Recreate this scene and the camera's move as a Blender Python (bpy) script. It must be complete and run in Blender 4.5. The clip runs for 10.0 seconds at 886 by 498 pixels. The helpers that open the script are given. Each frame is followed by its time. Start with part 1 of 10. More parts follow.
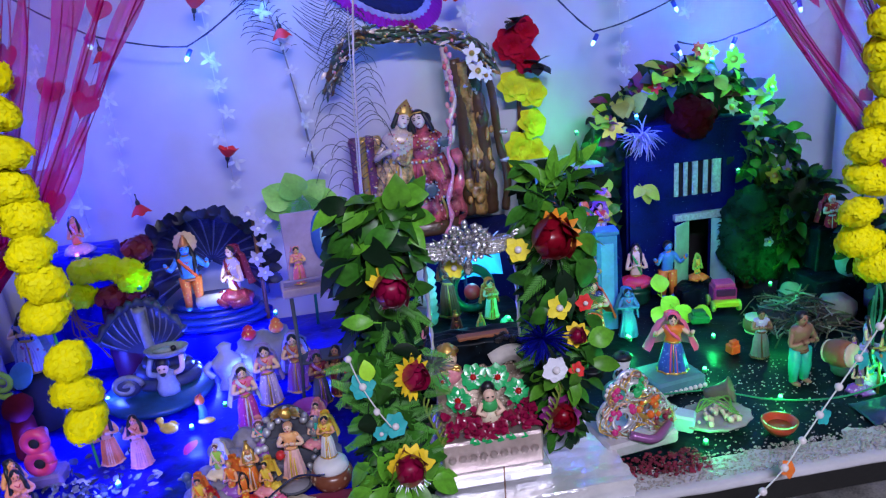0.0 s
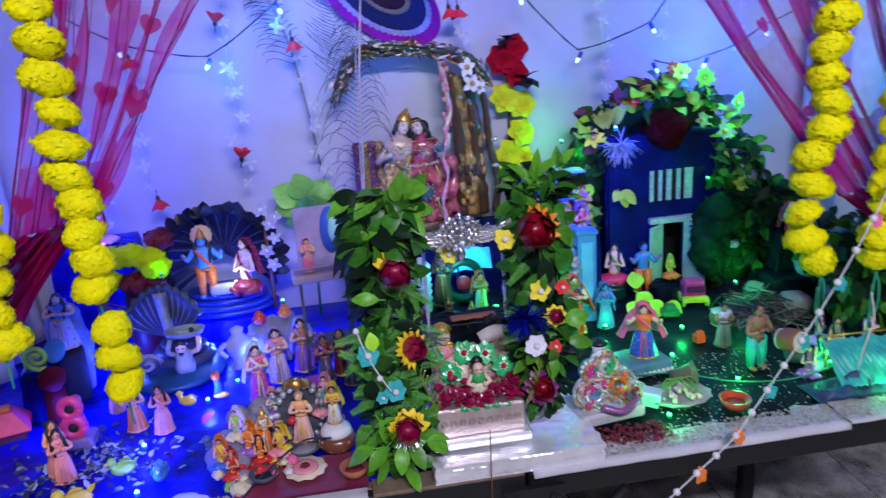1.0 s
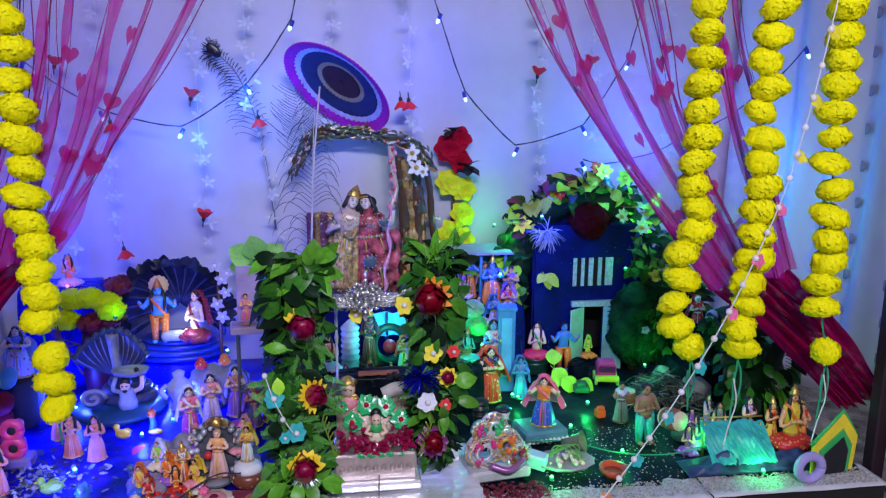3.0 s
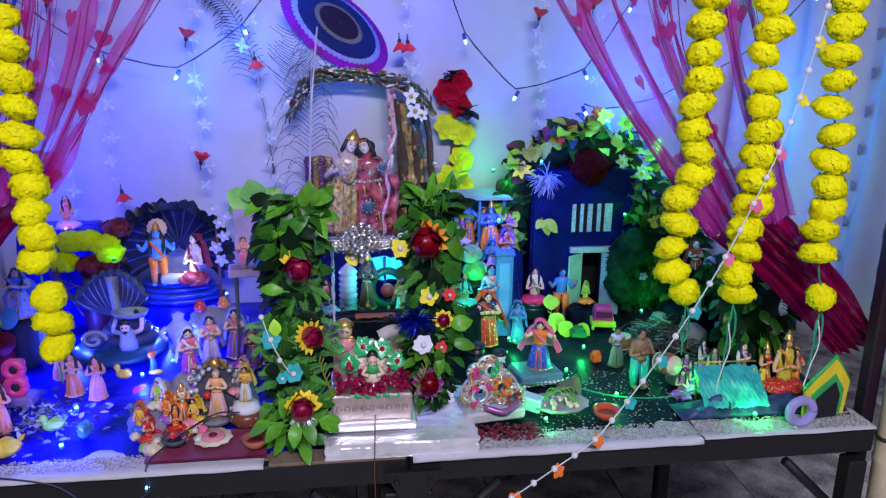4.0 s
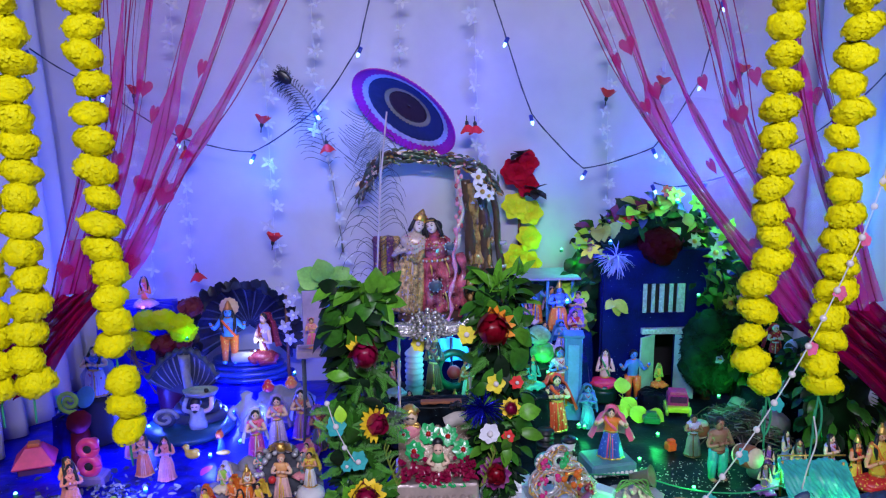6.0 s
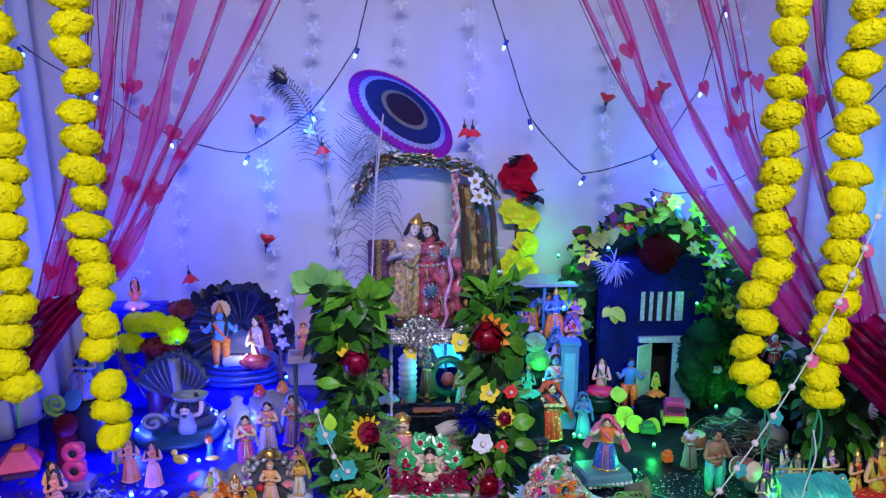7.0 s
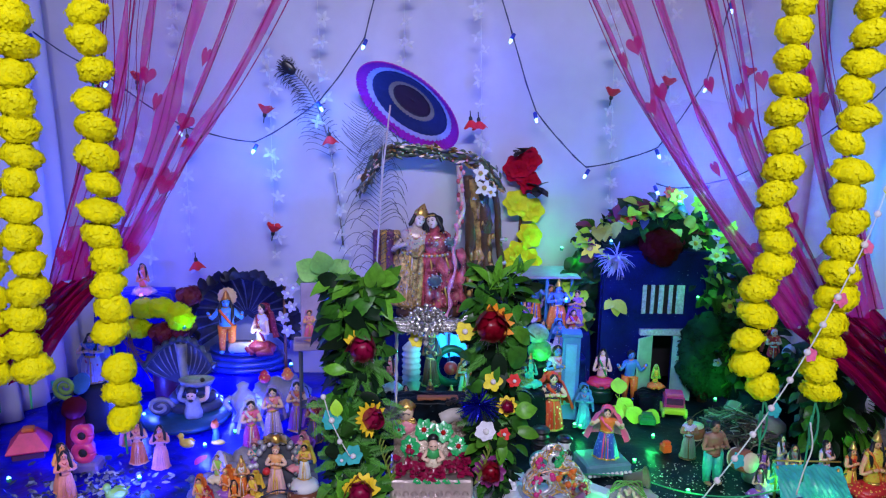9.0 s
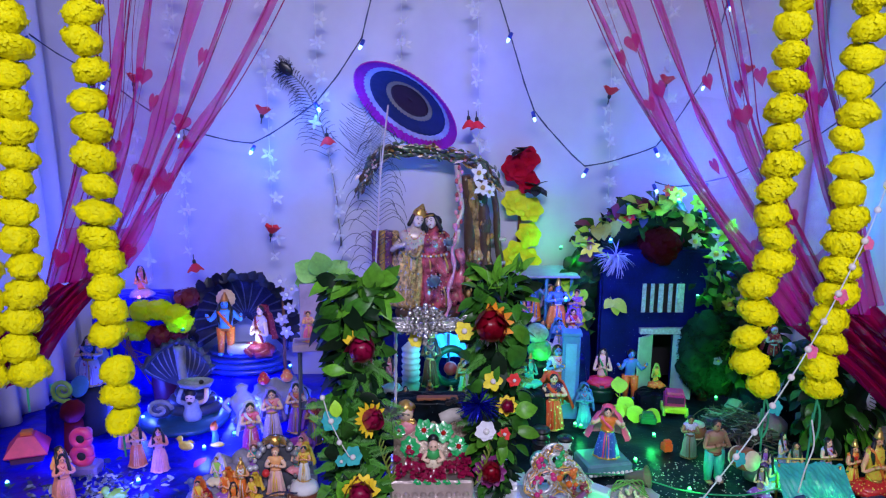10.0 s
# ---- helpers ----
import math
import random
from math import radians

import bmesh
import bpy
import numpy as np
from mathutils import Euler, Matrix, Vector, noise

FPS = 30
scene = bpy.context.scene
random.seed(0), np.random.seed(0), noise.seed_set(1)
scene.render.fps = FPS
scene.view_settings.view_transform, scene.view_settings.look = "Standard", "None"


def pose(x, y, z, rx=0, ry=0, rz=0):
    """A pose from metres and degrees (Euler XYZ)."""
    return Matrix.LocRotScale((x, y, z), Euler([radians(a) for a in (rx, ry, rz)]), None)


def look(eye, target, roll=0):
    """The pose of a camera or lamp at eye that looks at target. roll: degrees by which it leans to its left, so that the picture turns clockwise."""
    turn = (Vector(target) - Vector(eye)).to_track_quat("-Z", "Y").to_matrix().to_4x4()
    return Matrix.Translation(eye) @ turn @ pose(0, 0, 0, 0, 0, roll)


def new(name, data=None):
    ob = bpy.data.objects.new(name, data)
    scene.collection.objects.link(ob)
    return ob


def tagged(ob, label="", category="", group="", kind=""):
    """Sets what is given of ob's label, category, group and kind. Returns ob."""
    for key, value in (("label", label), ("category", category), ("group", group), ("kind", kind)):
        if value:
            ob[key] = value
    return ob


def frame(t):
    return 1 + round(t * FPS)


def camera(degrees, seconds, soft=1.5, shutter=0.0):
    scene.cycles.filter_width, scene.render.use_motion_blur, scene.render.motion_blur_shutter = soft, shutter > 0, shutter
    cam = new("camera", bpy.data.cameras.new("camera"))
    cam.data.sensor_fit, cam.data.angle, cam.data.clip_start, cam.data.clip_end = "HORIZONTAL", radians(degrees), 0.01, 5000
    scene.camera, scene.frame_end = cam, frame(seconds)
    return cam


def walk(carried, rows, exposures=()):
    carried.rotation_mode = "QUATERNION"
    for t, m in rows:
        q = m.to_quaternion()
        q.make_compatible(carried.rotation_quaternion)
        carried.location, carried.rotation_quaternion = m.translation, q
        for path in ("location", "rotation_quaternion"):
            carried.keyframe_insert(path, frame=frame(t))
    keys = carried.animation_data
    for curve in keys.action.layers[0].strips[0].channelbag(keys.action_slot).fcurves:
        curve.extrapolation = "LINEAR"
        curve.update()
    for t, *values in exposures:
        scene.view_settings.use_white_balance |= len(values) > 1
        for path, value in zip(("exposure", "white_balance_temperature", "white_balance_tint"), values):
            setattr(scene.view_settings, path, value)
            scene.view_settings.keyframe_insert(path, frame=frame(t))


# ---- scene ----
cam = camera(59.8, 10.0, soft=1.2, shutter=0.3)
PATH = [
    (0, (-0.134, 0.031, 1.33), (0.108, 1.913, 0.7), -5.2),
    (0.5, (-0.106, -0.024, 1.34), (0.075, 1.871, 0.726), -3.0),
    (1, (-0.161, -0.099, 1.344), (0.108, 1.788, 0.739), -4.0),
    (1.5, (-0.168, -0.145, 1.342), (0.398, 1.665, 0.707), -4.7),
    (2, (-0.107, -0.184, 1.351), (0.351, 1.68, 0.79), 0.3),
    (2.5, (-0.058, -0.238, 1.36), (0.273, 1.681, 0.904), 1.6),
    (2.7, (-0.053, -0.256, 1.37), (0.243, 1.681, 0.97), 0.8),
    (3.8, (-0.037, -0.271, 1.361), (0.234, 1.639, 0.833), 0.3),
    (4, (-0.037, -0.266, 1.36), (0.233, 1.64, 0.815), 0.7),
    (4.5, (-0.04, -0.263, 1.376), (0.201, 1.677, 0.953), 0.5),
    (5, (-0.039, -0.261, 1.38), (0.084, 1.697, 0.988), -0.8),
    (5.5, (-0.038, -0.26, 1.385), (0.063, 1.701, 1.001), -0.7),
    (7, (-0.027, -0.228, 1.385), (0.076, 1.735, 1.016), 0.4),
    (7.5, (-0.029, -0.227, 1.383), (0.073, 1.732, 0.992), 0.2),
    (8, (-0.033, -0.234, 1.384), (0.069, 1.724, 0.989), 0.5),
    (8.5, (-0.038, -0.242, 1.386), (0.064, 1.717, 0.993), 1.2),
    (9, (-0.036, -0.246, 1.387), (0.065, 1.713, 0.996), 1.2),
    (9.5, (-0.034, -0.244, 1.385), (0.068, 1.716, 1.001), 0.8),
    (10, (-0.035, -0.242, 1.383), (0.068, 1.717, 0.996), 0.8),
]
walk(cam, [(t, look(eye, target, roll)) for t, eye, target, roll in PATH],
     [(0, 0.04, 6500, 10), (1, 0.08, 6500, 10), (1.5, 0.20, 6500, 10), (2, 0.14, 6500, 10), (2.2, 0.14, 6500, 10), (2.5, 0.03, 6500, 10),
      (4, 0.12, 6500, 10), (4.5, 0.02, 6500, 10), (5.5, 0.02, 6500, 11), (7, 0.02, 6540, 14), (10, 0.02, 6500, 13)])

# ---- world and large lights ----
world = bpy.data.worlds.new("room_world")
scene.world = world
world.use_nodes = True
world.node_tree.nodes["Background"].inputs[0].default_value = (0.6, 0.65, 1.0, 1)
world.node_tree.nodes["Background"].inputs[1].default_value = 0.004


def lamp(name, kind, m, watts, color, size=0.01, size_y=None):
    data = bpy.data.lights.new(name, kind)
    data.energy, data.color = watts, color
    if kind == "AREA":
        data.shape, data.size, data.size_y = "RECTANGLE", size, size_y
    else:
        data.shadow_soft_size = size
    ob = new(name, data)
    ob.matrix_world = m
    return ob


ROOM = 62.0
BLUE = (0.03, 0.06, 1.0)
GREEN = (0.02, 1.0, 0.22)
CYAN = (0.02, 0.55, 1.0)
lamp("tube_lamp", "AREA", look((0.1, -1.25, 2.45), (0.1, 1.2, 0.9)), ROOM, (0.775, 0.765, 1.0), 1.2, 0.12)

# ---- materials ----
MATS = {}


def mat(name, col, rough=0.5, metal=0.0, var=0.18, scale=30.0, bump=0.15, bscale=160.0, rand=0.0,
        emit=0.0, coat=0.0, trans=0.0, sheen=0.0, sub=0.0, spec=0.5, spots=None, sscale=180.0, scut=(0.20, 0.30)):
    """A surface with variation at two scales, fine relief and a little difference from piece to piece."""
    if name in MATS:
        return MATS[name]
    m = bpy.data.materials.new(name)
    m.use_nodes = True
    nt = m.node_tree
    bsdf = nt.nodes["Principled BSDF"]
    link = nt.links.new
    co = nt.nodes.new("ShaderNodeTexCoord")
    big = nt.nodes.new("ShaderNodeTexNoise")
    big.inputs["Scale"].default_value = scale
    big.inputs["Detail"].default_value = 4
    fine = nt.nodes.new("ShaderNodeTexNoise")
    fine.inputs["Scale"].default_value = bscale
    fine.inputs["Detail"].default_value = 3
    link(co.outputs["Object"], big.inputs["Vector"])
    link(co.outputs["Object"], fine.inputs["Vector"])
    add = nt.nodes.new("ShaderNodeMath")
    add.operation = "MULTIPLY_ADD"
    add.inputs[1].default_value = 0.35
    link(fine.outputs["Fac"], add.inputs[0])
    link(big.outputs["Fac"], add.inputs[2])
    ramp = nt.nodes.new("ShaderNodeMapRange")
    ramp.inputs[1].default_value, ramp.inputs[2].default_value = 0.4, 0.95
    ramp.inputs[3].default_value, ramp.inputs[4].default_value = 1 - var * 1.3, 1 + var
    link(add.outputs[0], ramp.inputs[0])
    info = nt.nodes.new("ShaderNodeObjectInfo")
    per = nt.nodes.new("ShaderNodeMapRange")
    per.inputs[3].default_value, per.inputs[4].default_value = 1 - rand, 1 + rand
    link(info.outputs["Random"], per.inputs[0])
    val = nt.nodes.new("ShaderNodeMath")
    val.operation = "MULTIPLY"
    link(ramp.outputs[0], val.inputs[0])
    link(per.outputs[0], val.inputs[1])
    hsv = nt.nodes.new("ShaderNodeHueSaturation")
    hsv.inputs["Color"].default_value = (*col, 1)
    link(val.outputs[0], hsv.inputs["Value"])
    if spots is None:
        link(hsv.outputs[0], bsdf.inputs["Base Color"])
    else:
        vor = nt.nodes.new("ShaderNodeTexVoronoi")
        vor.inputs["Scale"].default_value = sscale
        link(co.outputs["Object"], vor.inputs["Vector"])
        cut = nt.nodes.new("ShaderNodeMapRange")
        cut.inputs[1].default_value, cut.inputs[2].default_value = scut
        cut.inputs[3].default_value, cut.inputs[4].default_value = 1.0, 0.0
        link(vor.outputs["Distance"], cut.inputs[0])
        mx = nt.nodes.new("ShaderNodeMix")
        mx.data_type = "RGBA"
        mx.inputs["B"].default_value = mx.inputs[7].default_value = (*spots, 1)
        link(cut.outputs[0], mx.inputs[0])
        link(hsv.outputs[0], mx.inputs[6])
        link(mx.outputs[2], bsdf.inputs["Base Color"])
    bsdf.inputs["Specular IOR Level"].default_value = spec
    bsdf.inputs["Roughness"].default_value = rough
    bsdf.inputs["Metallic"].default_value = metal
    bsdf.inputs["Coat Weight"].default_value = coat
    bsdf.inputs["Transmission Weight"].default_value = trans
    bsdf.inputs["Sheen Weight"].default_value = sheen
    if sub:
        bsdf.inputs["Subsurface Weight"].default_value = sub
        bsdf.inputs["Subsurface Scale"].default_value = 0.01
    if emit:
        bsdf.inputs["Emission Color"].default_value = (*col, 1)
        bsdf.inputs["Emission Strength"].default_value = emit
    if bump:
        bp = nt.nodes.new("ShaderNodeBump")
        bp.inputs["Strength"].default_value = min(1.0, bump * 2)
        bp.inputs["Distance"].default_value = 0.002
        link(add.outputs[0], bp.inputs["Height"])
        link(bp.outputs[0], bsdf.inputs["Normal"])
    MATS[name] = m
    return m


def sheer(name, col, cover):
    """Thin net that lets most of the light through."""
    m = bpy.data.materials.new(name)
    m.use_nodes = True
    nt = m.node_tree
    nt.nodes.remove(nt.nodes["Principled BSDF"])
    out = nt.nodes["Material Output"]
    clear = nt.nodes.new("ShaderNodeBsdfTransparent")
    dif = nt.nodes.new("ShaderNodeBsdfDiffuse")
    tr = nt.nodes.new("ShaderNodeBsdfTranslucent")
    dif.inputs[0].default_value = tr.inputs[0].default_value = (*col, 1)
    cloth = nt.nodes.new("ShaderNodeMixShader")
    nt.links.new(dif.outputs[0], cloth.inputs[1])
    nt.links.new(tr.outputs[0], cloth.inputs[2])
    mix = nt.nodes.new("ShaderNodeMixShader")
    co = nt.nodes.new("ShaderNodeTexCoord")
    nz = nt.nodes.new("ShaderNodeTexNoise")
    nz.inputs["Scale"].default_value = 60
    nt.links.new(co.outputs["Object"], nz.inputs["Vector"])
    rg = nt.nodes.new("ShaderNodeMapRange")
    rg.inputs[3].default_value, rg.inputs[4].default_value = cover * 0.6, cover * 1.4
    nt.links.new(nz.outputs["Fac"], rg.inputs[0])
    nt.links.new(rg.outputs[0], mix.inputs[0])
    nt.links.new(clear.outputs[0], mix.inputs[1])
    nt.links.new(cloth.outputs[0], mix.inputs[2])
    nt.links.new(mix.outputs[0], out.inputs[0])
    MATS[name] = m
    return m


def glow(name, col, strength):
    return mat(name, col, 0.4, var=0.02, bump=0, emit=strength)


skin = mat("painted_clay_skin", (0.82, 0.40, 0.22), 0.45, var=0.16, rand=0.1, coat=0.12, bump=0.4)
skin_pale = mat("painted_pale_skin", (0.86, 0.57, 0.42), 0.45, var=0.1, coat=0.12, bump=0.4)
skin_blue = mat("blue_skin_and_light_tint", (0.08, 0.22, 0.72), 0.4, var=0.1, coat=0.12, bump=0.4)
hair = mat("black_paint", (0.012, 0.011, 0.014), 0.4, var=0.2)
white = mat("white_paint", (0.74, 0.73, 0.74), 0.5, var=0.08)
cream = mat("cream_paint", (0.75, 0.64, 0.46), 0.5)
yellow = mat("yellow_paint", (0.82, 0.58, 0.06), 0.45)
yellow_c = mat("yellow_cloth_print", (0.82, 0.58, 0.06), 0.45, spots=(0.85, 0.25, 0.05), coat=0.12, bump=0.4)
orange = mat("orange_paint", (0.85, 0.2, 0.03), 0.45, coat=0.12, bump=0.4)
orange_c = mat("orange_cloth_print", (0.85, 0.2, 0.03), 0.45, spots=(0.9, 0.6, 0.1), coat=0.12, bump=0.4)
red = mat("red_paint", (0.62, 0.025, 0.03), 0.4)
red_c = mat("red_cloth_print", (0.62, 0.025, 0.03), 0.4, spots=(0.85, 0.55, 0.1), coat=0.12, bump=0.4)
pink = mat("pink_paint", (0.85, 0.16, 0.34), 0.45, coat=0.12, bump=0.4)
pink_c = mat("pink_cloth_print", (0.85, 0.16, 0.34), 0.45, spots=(0.9, 0.7, 0.2), coat=0.12, bump=0.4)
rosy = mat("rose_paint", (0.8, 0.28, 0.33), 0.45, coat=0.12, bump=0.4)
rosy_c = mat("rose_cloth_print", (0.8, 0.28, 0.33), 0.45, spots=(0.85, 0.5, 0.4), coat=0.12, bump=0.4)
maroon = mat("maroon_paint", (0.18, 0.008, 0.03), 0.5)
maroon_c = mat("maroon_cloth_print", (0.18, 0.008, 0.03), 0.5, spots=(0.5, 0.1, 0.12))
purple = mat("purple_paint", (0.3, 0.1, 0.5), 0.45, coat=0.12, bump=0.4)
purple_c = mat("purple_cloth_print", (0.3, 0.1, 0.5), 0.45, spots=(0.7, 0.5, 0.75), coat=0.12, bump=0.4)
lilac = mat("lilac_paint", (0.36, 0.28, 0.52), 0.5)
lilac_c = mat("lilac_cloth_print", (0.58, 0.45, 0.8), 0.5, spots=(0.85, 0.75, 0.9), coat=0.12, bump=0.4)
teal = mat("teal_paint", (0.03, 0.5, 0.42), 0.45, coat=0.12, bump=0.4)
teal_c = mat("teal_cloth_print", (0.03, 0.5, 0.42), 0.45, spots=(0.3, 0.75, 0.6), coat=0.12, bump=0.4)
blue_p = mat("blue_paint", (0.04, 0.12, 0.55), 0.4)
blue_p_c = mat("blue_cloth_print", (0.04, 0.12, 0.55), 0.4, spots=(0.2, 0.35, 0.85), coat=0.12, bump=0.4)
sky_p = mat("sky_blue_paint", (0.06, 0.24, 0.6), 0.45)
green_p = mat("green_paint", (0.04, 0.4, 0.1), 0.45)
lime_p = mat("lime_paint", (0.35, 0.65, 0.08), 0.45)
brown = mat("brown_paint", (0.16, 0.06, 0.03), 0.5)
grey = mat("grey_stone_paint", (0.22, 0.21, 0.24), 0.7, bump=0.4)
darkgrey = mat("dark_stone_paint", (0.07, 0.075, 0.1), 0.6, bump=0.3)
gold = mat("gold_paint", (0.75, 0.47, 0.12), 0.32, 0.7, bump=0.4, bscale=400)
silver = mat("silver_metal", (0.84, 0.84, 0.86), 0.24, 0.6, var=0.1, bump=0.25, bscale=250)
foil_m = mat("crinkled_silver_foil", (0.82, 0.81, 0.84), 0.3, 0.45, var=0.12, scale=25, bump=1.0, bscale=70)
terracotta = mat("terracotta", (0.42, 0.13, 0.06), 0.7)
marigold_m = mat("marigold_petal", (0.92, 0.87, 0.0), 0.7, var=0.05, scale=60, bump=0.0, rand=0.04, spec=0.25)
marigold_d = mat("marigold_heart", (0.92, 0.84, 0.0), 0.8, var=0.05, bump=0.0, spec=0.1)
leaf_d = mat("dark_green_leaf", (0.042, 0.190, 0.018), 0.34, var=0.5, scale=25, rand=0.45, spec=0.22)
leaf_m = mat("fresh_green_leaf", (0.12, 0.38, 0.028), 0.34, var=0.45, scale=25, rand=0.4, spec=0.22)
leaf_l = mat("lime_green_leaf", (0.40, 0.80, 0.04), 0.45, var=0.2, scale=25, rand=0.12)
leaf_y = mat("yellow_green_leaf", (0.5, 0.6, 0.06), 0.5, var=0.25, scale=25, rand=0.2)
# Blackish leaves, also the colour for shade in gaps between leaves.
leaf_b = mat("blackish_leaf_and_gap_shade", (0.005, 0.026, 0.008), 0.5, var=0.3, scale=25, rand=0.4, spec=0.2)
thread = mat("green_thread", (0.02, 0.3, 0.14), 0.7)
wire_m = mat("dark_blue_wire", (0.02, 0.03, 0.09), 0.4, var=0.1)
white_wire = mat("white_wire", (0.7, 0.7, 0.7), 0.4, var=0.05)
metal_b = mat("black_painted_steel", (0.008, 0.008, 0.009), 0.6, 0.1, var=0.4, scale=12, bump=0.3)
ply = mat("raw_plywood", (0.2, 0.14, 0.09), 0.7, var=0.3)
bamboo_m = mat("pale_bamboo", (0.62, 0.52, 0.33), 0.5, var=0.2, scale=14)
# Dark grey keeps the light bounced by the added walls low.
wall_m = mat("grey_bounce_wall", (0.12, 0.12, 0.14), 0.7, var=0.08, scale=3)
cloth_w = mat("white_backdrop_cloth", (0.55, 0.54, 0.65), 0.85, var=0.07, scale=5, bump=0.3, bscale=30, sheen=0.1)
cloth_dot = mat("grey_dot_print", (0.3, 0.29, 0.38), 0.85, var=0.1)
paper_w = mat("white_cover_paper", (0.56, 0.55, 0.59), 0.6, var=0.1, scale=15, bump=0.3)
blue_cloth = mat("deep_blue_glitter_sheet", (0.002, 0.0035, 0.42), 0.3, 0.0, var=0.8, scale=16, bump=1.0, bscale=60, spec=0.15, spots=(0.3, 0.42, 0.8), sscale=130, scut=(0.05, 0.08))
dark_cloth = mat("dark_green_painted_sheet", (0.004, 0.010, 0.018), 0.4, var=0.8, scale=18, bump=0.9, bscale=70, spec=0.1, spots=(0.25, 0.4, 0.4), sscale=150, scut=(0.05, 0.08))
house_blue = mat("navy_glitter_board", (0.0025, 0.006, 0.085), 0.5, spec=0.1, var=0.6, scale=14, bump=0.4, bscale=300, spots=(0.3, 0.45, 0.8), sscale=110, scut=(0.04, 0.07))
glit = mat("pale_glitter_paper", (0.55, 0.66, 0.66), 0.35, 0.3, var=0.3, scale=200, bump=0.5, bscale=500)
door_m = mat("pale_green_card", (0.3, 0.55, 0.45), 0.5)
# Plain black, and the shade inside openings put in as colour.
black_in = mat("black_and_inside_shade", (0.01, 0.008, 0.012), 0.8)
sand_m = mat("grey_sand", (0.42, 0.38, 0.36), 0.9, var=0.4, scale=120, bump=1.0, bscale=300)
pebble_m = mat("grey_white_pebble", (0.16, 0.19, 0.28), 0.7, var=0.95, scale=60)
petal_dry = mat("dried_maroon_petal", (0.2, 0.012, 0.04), 0.8, var=0.4)
tile_m = mat("grey_marble_tile", (0.70, 0.68, 0.64), 0.16, var=0.75, scale=9, bump=0.05, rand=0.35)
tile_b = mat("beige_stone_tile", (0.74, 0.70, 0.60), 0.18, var=0.3, scale=6, bump=0.05, rand=0.12)
tile_l = mat("pale_border_tile", (0.82, 0.79, 0.72), 0.2, var=0.2, scale=9, bump=0.05, rand=0.06)
grout = mat("dark_grout", (0.1, 0.1, 0.1), 0.9)
net = sheer("pink_net", (0.72, 0.10, 0.42), 0.12)
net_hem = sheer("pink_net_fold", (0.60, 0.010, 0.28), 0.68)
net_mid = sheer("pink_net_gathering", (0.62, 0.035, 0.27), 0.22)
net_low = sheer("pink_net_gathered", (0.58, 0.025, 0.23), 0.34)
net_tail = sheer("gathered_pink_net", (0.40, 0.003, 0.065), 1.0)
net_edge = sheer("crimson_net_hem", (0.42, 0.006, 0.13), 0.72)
heart_m = sheer("flocked_pink_heart", (0.58, 0.012, 0.2), 0.58)
maroon_cloth = mat("maroon_satin_cloth", (0.2, 0.005, 0.045), 0.4, var=0.3, scale=10, bump=0.5, bscale=40, sheen=0.2)
white_petal = mat("white_fabric_petal", (0.74, 0.74, 0.82), 0.7, var=0.06)
gauze = sheer("white_gauze_petal", (0.86, 0.86, 0.92), 0.74)
red_petal = mat("red_fabric_petal", (0.72, 0.015, 0.015), 0.6, var=0.2)
feather_m = mat("peacock_barb", (0.03, 0.035, 0.06), 0.4, 0.2)
feather_q = mat("pale_quill", (0.6, 0.55, 0.5), 0.5)
tinsel_b = mat("blue_tinsel", (0.02, 0.03, 0.6), 0.2, 0.8, bump=0)
tinsel_s = mat("silver_tinsel", (0.5, 0.5, 0.56), 0.3, 0.8, bump=0)
led_blue = glow("lit_blue_led", (0.12, 0.40, 1.0), 7)
led_white = glow("lit_pale_blue_led", (0.22, 0.50, 1.0), 5)
led_green = glow("lit_green_led", (0.10, 1.0, 0.30), 5)
led_pink = glow("lit_pink_led", (1.0, 0.2, 0.6), 3)
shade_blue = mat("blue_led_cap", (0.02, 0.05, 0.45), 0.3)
filigree = mat("filigree_silver", (0.72, 0.71, 0.72), 0.22, 0.95, var=0.2, scale=90, bump=0.6, bscale=300)
bead_m = mat("pearl_bead", (0.8, 0.74, 0.76), 0.2, coat=0.5, var=0.05)

# ---- mesh building ----
ID = Matrix.Identity(4)


class G:
    """Collects vertices and faces for one mesh."""

    def __init__(self):
        self.v, self.f, self.m = [], [], []

    def add(self, verts, faces, mi=0, m=None):
        o = len(self.v)
        if m is not None:
            verts = [m @ Vector(p) for p in verts]
        self.v += [tuple(p) for p in verts]
        self.f += [tuple(i + o for i in f) for f in faces]
        self.m += [mi] * len(faces)

    def mesh(self, name, mats, smooth=True):
        me = bpy.data.meshes.new(name)
        me.from_pydata(self.v, [], self.f)
        for a in mats if isinstance(mats, (list, tuple)) else [mats]:
            me.materials.append(a)
        me.polygons.foreach_set("material_index", self.m)
        me.polygons.foreach_set("use_smooth", [smooth] * len(self.f))
        me.update()
        return me


def sheet(g, fn, nu, nv, mi=0, m=None, closed=False):
    vs = [fn(i / nu, j / nv) for j in range(nv + 1) for i in range(nu + (0 if closed else 1))]
    w = nu if closed else nu + 1
    fs = [(j * w + i, j * w + (i + 1) % w, (j + 1) * w + (i + 1) % w, (j + 1) * w + i) for j in range(nv) for i in range(nu)]
    g.add(vs, fs, mi, m)


